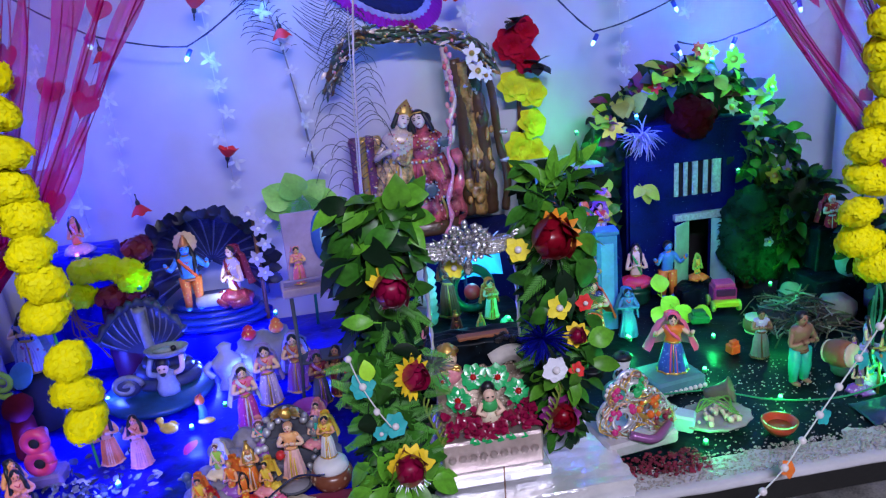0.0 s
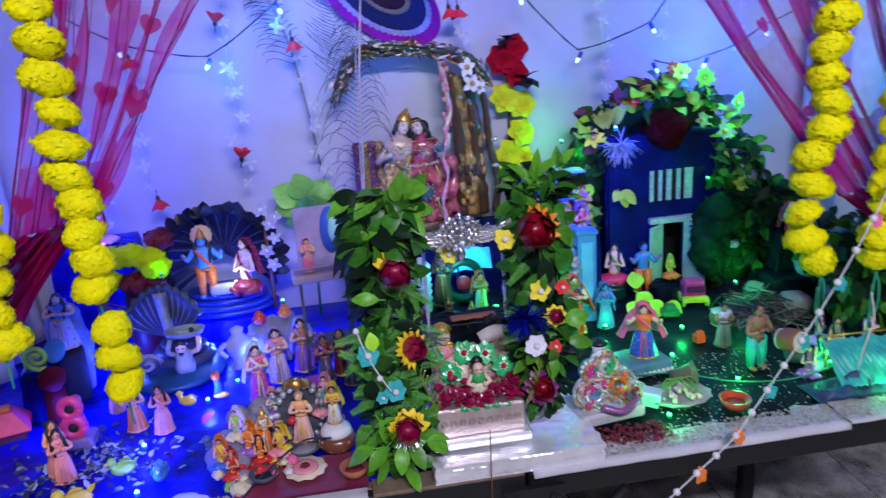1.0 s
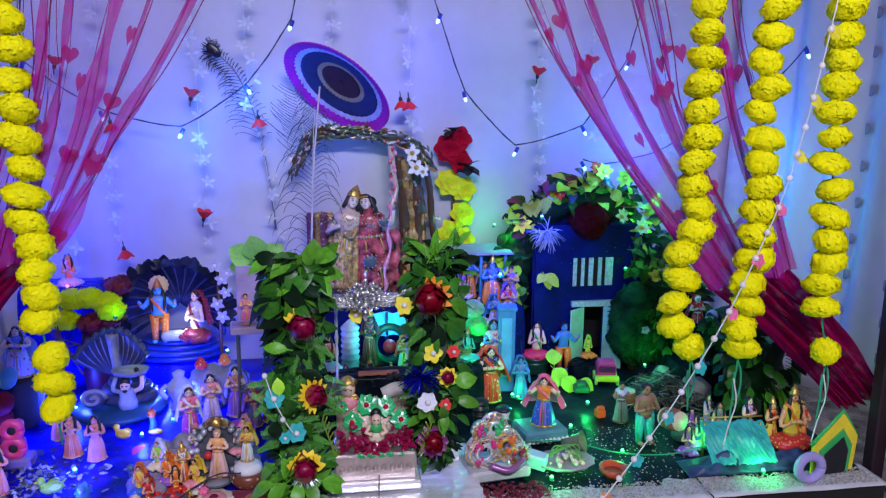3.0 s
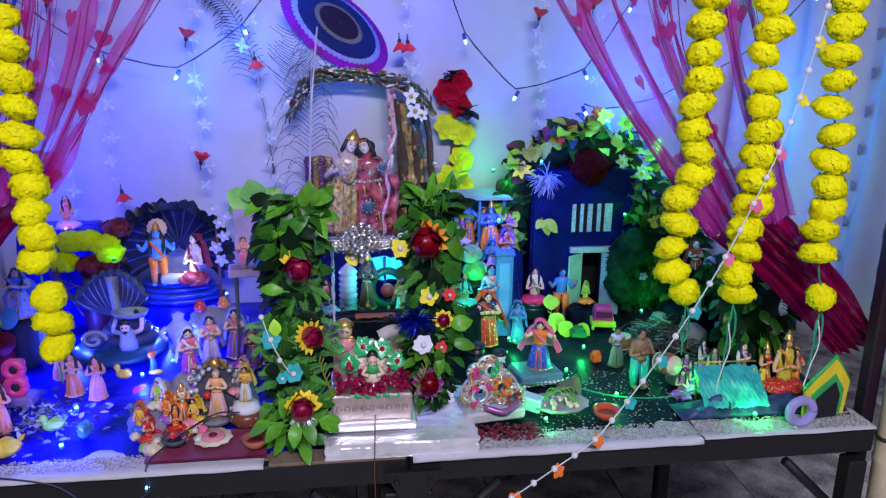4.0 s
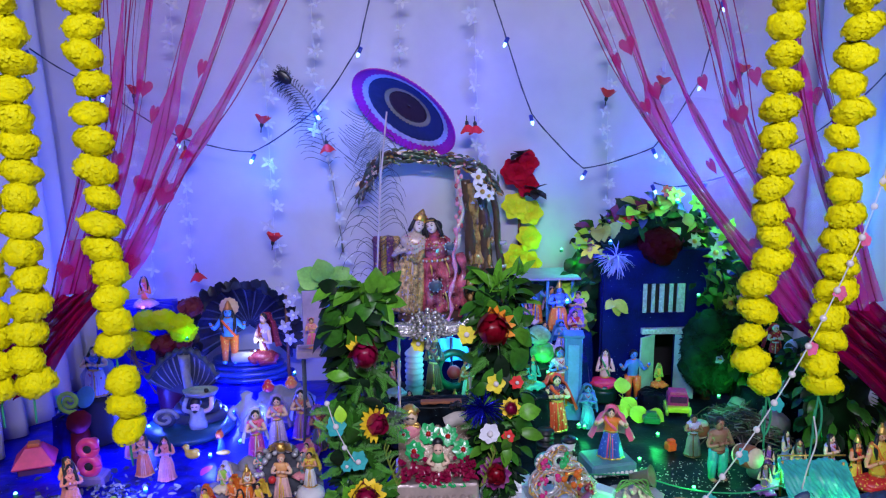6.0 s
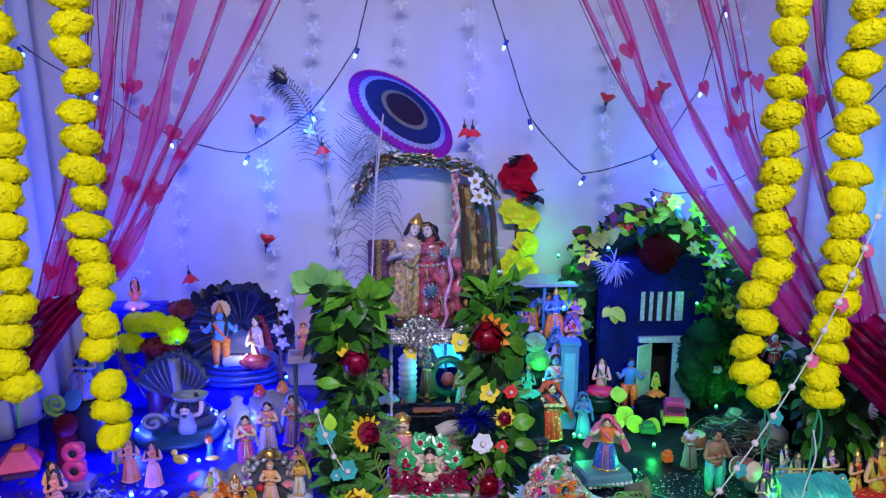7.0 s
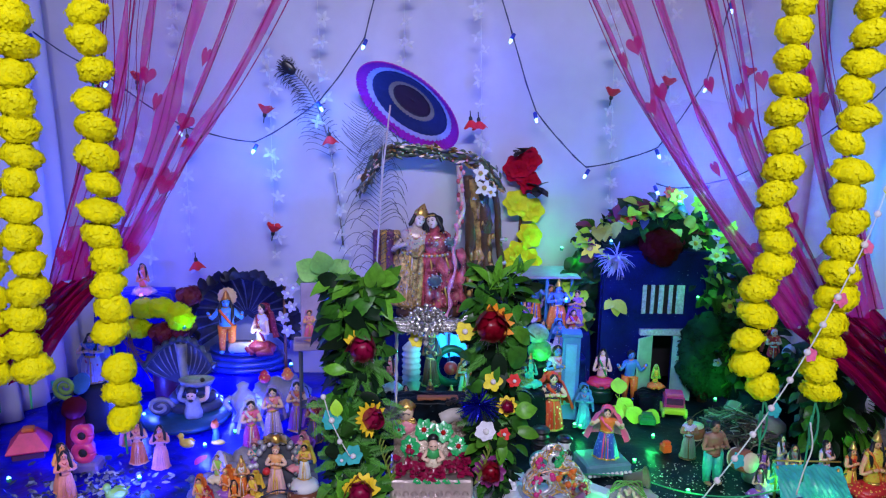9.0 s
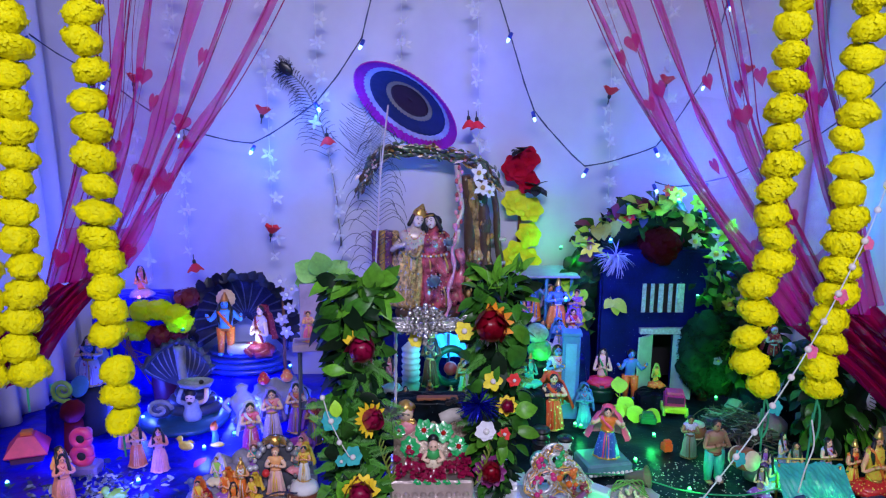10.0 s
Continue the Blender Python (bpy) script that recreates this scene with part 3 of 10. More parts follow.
def curtain(label, folds, tail, seed, hearts):
    """A gathered net: folds run from the bar to the tie, outer edge first; the bunched tail goes on from there."""
    rnd = random.Random(seed)
    lines = [curve([(x, 0.0, z) for x, z in f], 10) for f in folds]
    n = len(lines[0]) - 1

    def line(i, v):
        q = min(n - 0.001, max(0.0, v * n))
        k = int(q)
        return lines[i][k].lerp(lines[i][k + 1], q - k)

    def at(u, v):
        q = min(len(lines) - 1.001, max(0.0, u * (len(lines) - 1)))
        k = int(q)
        p = line(k, v).lerp(line(k + 1, v), q - k)
        amp = 1 - 0.7 * v
        p.x += amp * 0.006 * noise.noise(Vector((u * 22, v * 2.5, seed)))
        p.y = 0.866 + 0.02 * v + amp * (0.014 * math.sin(u * 41 + seed) + 0.012 * noise.noise(Vector((u * 14, v * 2, seed + 3))))
        return p
    th = thing("net_curtain", (0, 0, 0), label, "curtain", "net curtains")
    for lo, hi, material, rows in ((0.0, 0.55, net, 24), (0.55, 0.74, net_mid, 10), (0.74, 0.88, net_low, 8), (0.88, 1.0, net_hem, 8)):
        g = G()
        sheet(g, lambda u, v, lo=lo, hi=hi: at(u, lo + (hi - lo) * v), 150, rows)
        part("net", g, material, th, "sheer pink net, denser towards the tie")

    def bunch(u, v):
        a = at(u, 1.0)
        b = Vector((tail[0] + (tail[1] - tail[0]) * u, tail[2], tail[3] + tail[4] * u))
        p = a.lerp(b, v)
        p.z += 0.012 * math.sin(math.pi * v)
        p += Vector((0, 0.010 * math.sin(u * 34 + v * 2) + 0.012 * noise.noise(Vector((u * 9, v * 3, seed + 1))), 0.006 * noise.noise(Vector((u * 14, v * 4, seed)))))
        return p
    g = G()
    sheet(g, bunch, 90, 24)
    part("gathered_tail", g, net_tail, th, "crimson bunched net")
    for k in range(9):
        u = (k + rnd.random()) / 9
        g = G()
        tube(g, [bunch(u + 0.03 * math.sin(i * 0.4 + k), i / 14) + Vector((0, -0.004, 0)) for i in range(15)], [0.0012 + 0.0008 * math.sin(i + k) for i in range(15)], 5)
        part("hem", g, net_edge, th, "thin crimson hem")
    last = len(lines) - 1
    for i in range(len(lines)):
        for j in range(rnd.choice((2, 3, 4))):
            off = rnd.gauss(0, 0.008)
            drift = rnd.gauss(0, 0.012)

            def hem(v, i=i, off=off, drift=drift, j=j):
                p = at(i / last, v)
                w = 1 - 0.75 * v
                p.x += (off + drift * math.sin(v * 4 + j)) * w + 0.003 * noise.noise(Vector((v * 7, j * 3.3, i * 5.1 + seed))) 
                p.y -= 0.006
                return p
            g = G()
            thick = rnd.choice((0.0005, 0.0006, 0.0009))
            tube(g, [hem(q / 40) for q in range(41)], [thick * (1 + 0.6 * noise.noise(Vector((q * 0.4, j, i + seed)))) for q in range(41)], 4)
            part("hem", g, net_edge, th, "thin crimson hem")
        wide = (0.005, 0.012, 0.007, 0.010)[(i + seed) % 4]

        def ribbon(q, v, i=i, wide=wide):
            p = at(i / last, v)
            w = wide * max(0.15, 0.75 + 1.2 * noise.noise(Vector((v * 6.0, i * 3.1, seed)))) * (0.7 + 0.7 * v)
            p.x += (2 * q - 1) * w
            p.y -= 0.004 + 0.003 * math.cos(5 * (q - 0.5) + i)
            return p
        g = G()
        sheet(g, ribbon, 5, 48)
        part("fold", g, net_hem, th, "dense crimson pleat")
    for k in range(hearts):
        u, v = ((k * 0.618) % 1.0) * 0.98 + 0.01, rnd.uniform(0.38, 0.97)
        p = at(u, v)
        d = at(u, v - 0.02) - p
        s = rnd.uniform(0.0125, 0.0150)
        z = Vector((rnd.uniform(-0.3, 0.3), -1, 0)).normalized()
        y = (d - z * d.dot(z)).normalized()
        m = Matrix.Translation(p + Vector((0, -0.007, 0))) @ Matrix((y.cross(z), y, z)).transposed().to_4x4() @ Matrix.Diagonal((s * rnd.choice((0.45, 0.7, 0.95, 1.0)), s * 1.1, s * 0.1, 1))
        part("heart", heart_me, None, th, m=m)
    return th


curtain("sheer pink net curtain with hearts, swept aside",
        [((0.04, 2.05), (-0.215, 1.51), (-0.347, 1.299), (-0.448, 1.13)), ((-0.05, 2.05), (-0.275, 1.508), (-0.364, 1.307), (-0.462, 1.125)),
         ((-0.15, 2.05), (-0.318, 1.507), (-0.39, 1.314), (-0.48, 1.12)), ((-0.27, 2.05), (-0.384, 1.505), (-0.425, 1.33), (-0.50, 1.115)),
         ((-0.32, 2.05), (-0.412, 1.505), (-0.445, 1.33), (-0.522, 1.11)), ((-0.40, 2.05), (-0.452, 1.504), (-0.478, 1.34), (-0.555, 1.10))],
        (-0.60, -0.72, 0.90, 0.95, -0.03), 3, 15)
curtain("sheer pink net curtain with hearts, swept aside and tied",
        [((-0.05, 2.05), (0.233, 1.521), (0.330, 1.352), (0.57, 1.04)), ((0.02, 2.05), (0.275, 1.521), (0.372, 1.31), (0.59, 1.045)),
         ((0.08, 2.05), (0.318, 1.524), (0.415, 1.33), (0.61, 1.05)), ((0.19, 2.05), (0.391, 1.526), (0.467, 1.321), (0.63, 1.055)),
         ((0.25, 2.05), (0.424, 1.519), (0.490, 1.313), (0.645, 1.06)), ((0.385, 2.05), (0.512, 1.529), (0.562, 1.352), (0.675, 1.06)),
         ((0.47, 2.05), (0.548, 1.53), (0.605, 1.34), (0.70, 1.075))],
        (0.855, 0.94, 0.92, 0.80, 0.025), 8, 17)

# ---- marigold garlands ----
def pom(rx, rz, count, mi, seed, length=0.011, width=0.012):
    """A ruffled round bloom: a lumpy heart with many short petals lying over one another."""
    g, rnd = G(), random.Random(seed)
    ball(g, (0, 0, 0), (rx * 0.93, rx * 0.93, rz * 0.93), 40, 24, 0)

    def lump_at(d):
        return 1 + 0.26 * noise.noise(d * 2.0 + Vector((seed, 0, 0))) + 0.10 * noise.noise(d * 5.5 + Vector((0, seed, 0)))
    for i, q in enumerate(g.v):
        q = Vector(q)
        g.v[i] = tuple(q * lump_at(Vector((q.x / rx, q.y / rx, q.z / rz)).normalized()))
    for k in range(count):
        zz = 1 - 2 * (k + 0.5) / count
        a = k * 2.39996 + rnd.uniform(-0.2, 0.2)
        s = math.sqrt(1 - zz * zz)
        d = Vector((s * math.cos(a), s * math.sin(a), zz))
        p = Vector((d.x * rx, d.y * rx, d.z * rz)) * 0.93 * lump_at(d)
        tang = d.cross(Vector((rnd.uniform(-1, 1), rnd.uniform(-1, 1), rnd.uniform(-1, 1)))).normalized()
        out = (d * rnd.uniform(0.02, 0.26) + tang * 0.8 + Vector((d.x, d.y, 0)) * 0.2).normalized()
        leaf(g, aim(p, out, d), length * rnd.uniform(0.7, 1.25), width * rnd.uniform(0.8, 1.2), 0.15, 0.5, mi, 2, 0.35, 0.05)
    return g


poms = []
for k in range(6):
    g = pom(0.0246 + 0.0008 * (k % 3), 0.0200 + 0.0010 * (k % 2), 620, 1, 40 + k, 0.0050, 0.0048)
    poms.append(g.mesh("marigold", [marigold_d, marigold_m]))


def garland(x_top, x_bot, y, z_bot, seed, label, z_top=2.03, gaps=(), tail=0.03, kinks=()):
    """kinks: below a height the string steps aside by so much."""
    rnd = random.Random(seed)
    th = thing("marigold_garland", (0, 0, 0), label, "garland", "marigold garlands")

    def at(z):
        t = (z - z_bot) / (z_top - z_bot)
        dx = 0.004 * math.sin(z * 11 + seed)
        for zk, k in kinks:
            dx += k * min(1.0, max(0.0, (zk - z) / 0.03))
        return Vector((x_bot + (x_top - x_bot) * t + dx, y + 0.004 * math.sin(z * 7 + seed), z))
    g = G()
    tube(g, [at(z_bot - 0.03 - tail + (z_top - z_bot + 0.03 + tail) * i / 60) for i in range(61)], 0.0016, 6)
    part("thread", g, thread, th, "green thread")
    if tail > 0.05:
        g = G()
        p = at(z_bot - 0.02)
        tube(g, curve([p, p + Vector((0.007, 0, -0.02)), p + Vector((0.008, 0, -0.05)), p + Vector((0.001, 0, -0.068)), p + Vector((-0.004, 0, -0.05)), p + Vector((-0.003, 0, -0.02))], 5), 0.0018, 6)
        part("thread_loop", g, thread, th, "loop of green thread")
    z, k = z_bot, 0
    while z < z_top:
        p = at(z) + Vector((rnd.uniform(-0.006, 0.006), rnd.uniform(-0.005, 0.005), 0))
        m = Matrix.Translation(p) @ pose(0, 0, 0, rnd.uniform(-26, 26), rnd.uniform(-24, 24), rnd.uniform(0, 360)) @ Matrix.Diagonal((rnd.uniform(0.90, 1.18), rnd.uniform(0.90, 1.18), rnd.uniform(0.85, 1.2), 1))
        part("marigold", poms[rnd.randrange(6)], None, th, m=m)
        z += rnd.uniform(0.034, 0.041) + (gaps[1] if gaps and k == gaps[0] else 0)
        k += 1
    return th


GL = "string of bright yellow artificial marigolds hanging in front"
garland(0.512, 0.506, 0.853, 0.955, 1, GL, tail=0.08, kinks=((1.13, -0.014), (0.985, 0.037)))
garland(0.608, 0.592, 0.825, 0.960, 2, GL, tail=0.12)
garland(0.708, 0.724, 0.825, 0.950, 3, GL + ", with a gap", gaps=(0, 0.038), tail=0.1, kinks=((0.99, 0.016),))
garland(0.81, 0.906, 0.790, 0.955, 4, GL + " of the pole")
garland(-0.488, -0.452, 0.850, 0.911, 5, GL + ", with a gap", gaps=(2, 0.021))
garland(-0.544, -0.566, 0.825, 0.992, 6, GL)
garland(-0.65, -0.612, 0.820, 0.987, 7, GL)

# ---- white flower strings on the backdrop ----
def five(r, mi=0, petals=5, width=0.75, cup=0.3, seed=0, n=4):
    g, rnd = G(), random.Random(seed)
    for k in range(petals):
        a = 2 * math.pi * k / petals + rnd.uniform(-0.15, 0.15)
        d = Vector((math.cos(a), math.sin(a), cup))
        leaf(g, aim((0, 0, 0), d, (0, 0, 1)), r * rnd.uniform(0.85, 1.1), r * width, 0.2, rnd.uniform(0.1, 0.5), mi, n, 0.55)
    return g


white_me = []
for k in range(3):
    g = five(0.023, 0, 4 + k % 2, 0.42, 0.5, k)
    ball(g, (0, 0, 0.002), 0.003, 6, 4)
    white_me.append(g.mesh("white_flower", gauze))


def bell_flower():
    g = G()
    def fn(u, v):
        a = 2 * math.pi * u
        r = 0.003 + 0.015 * v ** 0.8 * (1 + 0.13 * math.cos(5 * a))
        return (r * math.cos(a), r * math.sin(a), -0.017 * v - 0.002 * math.cos(5 * a) * v)
    sheet(g, fn, 25, 5, 0, None, True)
    ball(g, (0, 0, 0.002), (0.0045, 0.0045, 0.007), 8, 6, 1)
    tube(g, [(0, 0, 0.005), (0.001, 0, 0.02)], 0.0012, 6, 1)
    return g.mesh("red_flower", [red_petal, hair])


red_me = bell_flower()


def flower_string(x_top, x_bot, z_top, z_bot, y, reds, seed, step=0.042):
    rnd = random.Random(seed)
    th = thing("flower_string", (0, 0, 0), "string of small white fabric flowers hanging on the backdrop", "garland", "white flower strings")
    def at(z):
        t = (z - z_bot) / (z_top - z_bot)
        return Vector((x_bot + (x_top - x_bot) * t, y, z))
    g = G()
    tube(g, [at(z_bot), at((z_bot + z_top) / 2), at(z_top)], 0.0007, 5)
    part("thread", g, white_wire, th)
    z = z_bot
    while z < z_top:
        for q in range(rnd.choice((1, 1, 2))):
            p = at(z) + Vector((rnd.uniform(-0.012, 0.012), rnd.uniform(-0.004, 0.004), rnd.uniform(-0.008, 0.008)))
            m = flat(p, rnd.uniform(0.55, 0.88), rnd.uniform(-0.8, 0.8), rnd.uniform(-0.5, 0.9), rnd.uniform(0, 6))
            part("white_flower", white_me[rnd.randrange(3)], None, th, m=m)
        z += step * rnd.uniform(0.8, 1.2)
    for rx, rz, up in reds:
        part("red_flower", red_me, None, th, "red fabric flower with a dark calyx",
             m=Matrix.Translation((rx, y - 0.012, rz)) @ pose(0, 0, 0, 180 if up else 0, 12 if up else -8, 0))
    return th


YS = 1.485
flower_string(-0.340, -0.328, 2.05, 1.03, YS, [(-0.342, 1.340, True), (-0.330, 1.078, True)], 1)
flower_string(-0.236, -0.222, 2.05, 1.33, YS, [], 2)
flower_string(-0.207, -0.168, 1.30, 1.03, YS, [(-0.203, 1.295, False)], 3, 0.045)
flower_string(-0.047, -0.040, 2.05, 1.46, YS, [], 4)
flower_string(0.110, 0.138, 2.05, 1.16, YS, [(0.108, 1.335, False), (0.126, 1.333, False)], 5, 0.036)
flower_string(0.405, 0.432, 2.05, 1.16, YS, [(0.419, 1.392, True)], 6)
flower_string(-0.535, -0.515, 2.05, 1.0, YS, [(-0.503, 1.01, False), (-0.51, 1.285, False)], 7)
flower_string(-0.64, -0.60, 1.5, 0.97, YS, [(-0.611, 1.404, True)], 8)
flower_string(0.53, 0.56, 2.05, 1.26, YS, [(0.543, 1.418, True)], 9)
flower_string(0.70, 0.74, 2.05, 1.22, YS, [(0.721, 1.444, True)], 10)

# ---- strings of small LED lamps ----
def led_cap(parent, p, lit, tilt):
    g = G()
    lathe(g, [(0.001, 0.012), (0.0042, 0.011), (0.0045, 0.0), (0.0035, -0.002)], 10)
    cap = part("led_cap", g, shade_blue, parent, "blue plastic cap", m=Matrix.Translation(p) @ pose(0, 0, 0, 0, tilt, 0))
    g = G()
    ball(g, (0, 0, -0.006), (0.0036, 0.0036, 0.0065), 8, 6)
    part("bulb", g, lit, cap, "glowing bulb")


def led_string(nodes, label, lamps=(), sag=0.02):
    th = thing("led_string", (0, 0, 0), label, "fairy lights", "fairy light strings")
    pts = []
    for i in range(len(nodes) - 1):
        a, b = Vector(nodes[i]), Vector(nodes[i + 1])
        for k in range(8):
            t = k / 8
            p = a.lerp(b, t)
            p.z -= sag * 4 * t * (1 - t)
            pts.append(p)
    pts.append(Vector(nodes[-1]))
    g = G()
    tube(g, pts, 0.0013, 6)
    tube(g, [p + Vector((0.0015 * math.sin(i * 1.3), 0.001, 0.0015 * math.cos(i * 1.3))) for i, p in enumerate(pts)], 0.0009, 5)
    part("wire", g, wire_m, th, "thin twisted dark wire")
    for i, p in enumerate(nodes):
        led_cap(th, Vector(p) + Vector((0, -0.004, -0.014)), lamps[i] if i < len(lamps) else led_white, (-28, 25, -15, 30)[i % 4])
    return th


W5 = [led_white] * 8
led_string([(-0.82, 1.47, 1.50), (-0.673, 1.47, 1.414), (-0.524, 1.47, 1.314), (-0.365, 1.472, 1.278), (-0.222, 1.472, 1.372), (-0.126, 1.472, 1.505), (-0.09, 1.48, 1.66)],
           "dark wire with small blue LED lamps along the backdrop", W5, 0.006)
led_string([(0.15, 1.48, 1.66), (0.192, 1.47, 1.525), (0.249, 1.458, 1.358), (0.368, 1.458, 1.236), (0.531, 1.471, 1.282), (0.628, 1.471, 1.43), (0.67, 1.475, 1.60)],
           "dark wire with small blue LED lamps along the backdrop", W5, 0.006)
led_string([(0.52, 1.43, 1.205), (0.64, 1.45, 1.205), (0.78, 1.46, 1.26), (0.90, 1.40, 1.34), (0.895, 1.2, 1.45)],
           "dark wire with small blue LED lamps along the side cloth", W5, 0.01)
# light that the lamps on the wall throw, and an added bulbless blue fill
for k, (x, y, z, w, c) in enumerate([
        (-0.365, 1.45, 1.255, 0.80, (0.03, 0.16, 1.0)), (-0.222, 1.45, 1.345, 0.70, (0.03, 0.2, 1.0)), (-0.62, 1.40, 1.05, 1.5, BLUE),
        (0.14, 1.40, 1.42, 0.75, BLUE), (0.66, 1.42, 1.24, 2.25, BLUE), (0.345, 1.40, 1.04, 0.16, GREEN),
        (0.84, 1.3, 1.20, 0.4, (0.15, 0.5, 1.0)), (-0.70, 1.3, 1.40, 0.4, BLUE)]):
    lamp("wall_led_lamp", "POINT", Matrix.Translation((x, y, z)), w, c, 0.012)

# ---- clay figurines: one plain mesh each ----
def figurine(at, h, mats, label, sort="stand", rz=0.0, veil=False, crown=False, braid=True, base=False, arms="fold", group="clay figurines", slim=1.0, name="figurine", vw=1.0, hood=1.0):
    """mats: skin, top, lower dress, hair, veil, accent."""
    g = G()
    s = slim
    if base:
        lathe(g, [(0.16 * h, 0), (0.18 * h, 0.01 * h), (0.17 * h, 0.045 * h), (0.02 * h, 0.05 * h)], 16, 5)
    if sort == "stand":
        lathe(g, [(0.15 * h * s, 0.02 * h), (0.165 * h * s, 0.04 * h), (0.145 * h * s, 0.18 * h), (0.125 * h * s, 0.34 * h), (0.10 * h * s, 0.47 * h), (0.078 * h * s, 0.53 * h)], 36, 2, Matrix.Diagonal((1.05, 0.8, 1, 1)), ripple=0.07, lobes=9)
        lathe(g, [(0.166 * h * s, 0.03 * h), (0.176 * h * s, 0.045 * h), (0.164 * h * s, 0.065 * h)], 36, 5, Matrix.Diagonal((1.05, 0.8, 1, 1)), ripple=0.07, lobes=9)
        ball(g, (0, -0.06 * h, 0.03 * h), (0.09 * h, 0.09 * h, 0.028 * h), 8, 5, 0)
        hip = 0.52 * h
    elif sort == "sit":
        ball(g, (0, -0.02 * h, 0.14 * h), (0.30 * h * s, 0.22 * h, 0.13 * h), 14, 8, 2)
        for k in (-1, 1):
            tube(g, [(k * 0.14 * h, -0.03 * h, 0.18 * h), (k * 0.29 * h, -0.13 * h, 0.13 * h), (k * 0.05 * h, -0.22 * h, 0.07 * h)], [0.09 * h, 0.08 * h, 0.05 * h], 8, 2)
        hip = 0.26 * h
    else:
        for k in (-1, 1):
            tube(g, [(k * 0.075 * h, 0, 0.46 * h), (k * 0.085 * h, -0.01 * h, 0.24 * h), (k * 0.08 * h, 0, 0.03 * h)], [0.085 * h, 0.068 * h, 0.05 * h], 9, 2)
            ball(g, (k * 0.085 * h, -0.04 * h, 0.025 * h), (0.045 * h, 0.085 * h, 0.028 * h), 8, 5, 0)
        hip = 0.44 * h
    top = 0.80 * h
    d = top - hip
    lathe(g, [(0.085 * h * s, hip - 0.01 * h), (0.085 * h * s, hip + 0.15 * d), (0.078 * h * s, hip + 0.4 * d), (0.105 * h * s, hip + 0.72 * d), (0.09 * h * s, hip + 0.92 * d), (0.034 * h, hip + d), (0.032 * h, hip + 1.12 * d)], 16, 1, Matrix.Diagonal((1.18, 0.82, 1, 1)))
    if braid and (sort != "legs" or crown):
        tube(g, curve([(0.085 * h * s, -0.03 * h, hip + 0.02 * h), (0.02 * h, -0.095 * h, hip + 0.45 * d), (-0.075 * h * s, -0.06 * h, hip + 0.86 * d), (-0.09 * h * s, 0.03 * h, hip + 0.9 * d)], 4), [0.026 * h] * 13, 7, 4)
    hz = 0.885 * h
    ball(g, (0, -0.005 * h, hz), (0.082 * h, 0.085 * h, 0.098 * h), 12, 9, 0)
    ball(g, (0, -0.088 * h, hz - 0.012 * h), (0.012 * h, 0.016 * h, 0.018 * h), 6, 4, 0)
    for k in (-1, 1):
        ball(g, (k * 0.034 * h, -0.081 * h, hz + 0.012 * h), (0.017 * h, 0.007 * h, 0.009 * h), 6, 4, 7)
        ball(g, (k * 0.034 * h, -0.079 * h, hz + 0.034 * h), (0.02 * h, 0.006 * h, 0.004 * h), 6, 4, 7)
    ball(g, (0, -0.080 * h, hz - 0.043 * h), (0.018 * h, 0.008 * h, 0.007 * h), 6, 4, 6)
    ball(g, (0, -0.086 * h, hz + 0.04 * h), 0.008 * h, 6, 4, 6)
    ball(g, (0, 0.018 * h, hz + 0.028 * h), (0.098 * h, 0.092 * h, 0.092 * h), 12, 8, 3)
    if braid and not veil:
        for k in (-1, 1):
            tube(g, [(k * 0.075 * h, -0.01 * h, hz + 0.03 * h), (k * 0.10 * h, -0.03 * h, hz - 0.10 * h), (k * 0.10 * h, -0.08 * h, hz - 0.22 * h), (k * 0.085 * h, -0.09 * h, hz - 0.34 * h)], [0.03 * h, 0.036 * h, 0.03 * h, 0.012 * h], 8, 3)
    for k in (-1, 1):
        sh = (k * 0.10 * h * s, 0, hip + 0.8 * d)
        if arms == "fold":
            el, hand = (k * 0.165 * h * s, -0.05 * h, hip + 0.32 * d), (k * 0.03 * h, -0.13 * h, hip + 0.48 * d)
        elif arms == "wide":
            el, hand = (k * 0.20 * h * s, -0.05 * h, hip + 0.45 * d), (k * 0.27 * h, -0.12 * h, hip + 0.75 * d)
        else:
            el, hand = (k * 0.15 * h * s, 0.0, hip + 0.3 * d), (k * 0.15 * h * s, -0.05 * h, hip - 0.18 * d)
        tube(g, curve([sh, el, hand], 3), [0.042 * h, 0.04 * h, 0.037 * h, 0.034 * h, 0.03 * h, 0.027 * h, 0.026 * h], 7, 0)
        ball(g, hand, 0.03 * h, 7, 5, 0)
        wr = Vector(el).lerp(Vector(hand), 0.75)
        ax_ = (Vector(hand) - Vector(el)).normalized()
        tube(g, [wr - ax_ * 0.012 * h, wr + ax_ * 0.012 * h], 0.036 * h, 7, 5)
        ball(g, (k * 0.10 * h * s, 0, hip + 0.8 * d), 0.05 * h, 8, 5, 1)
    lathe(g, [(0.05 * h, hip + 0.93 * d), (0.062 * h, hip + 0.96 * d), (0.05 * h, hip + 0.99 * d)], 12, 5)
    lathe(g, [(0.088 * h * s, hip - 0.005 * h), (0.094 * h * s, hip + 0.01 * h), (0.088 * h * s, hip + 0.03 * h)], 12, 5)
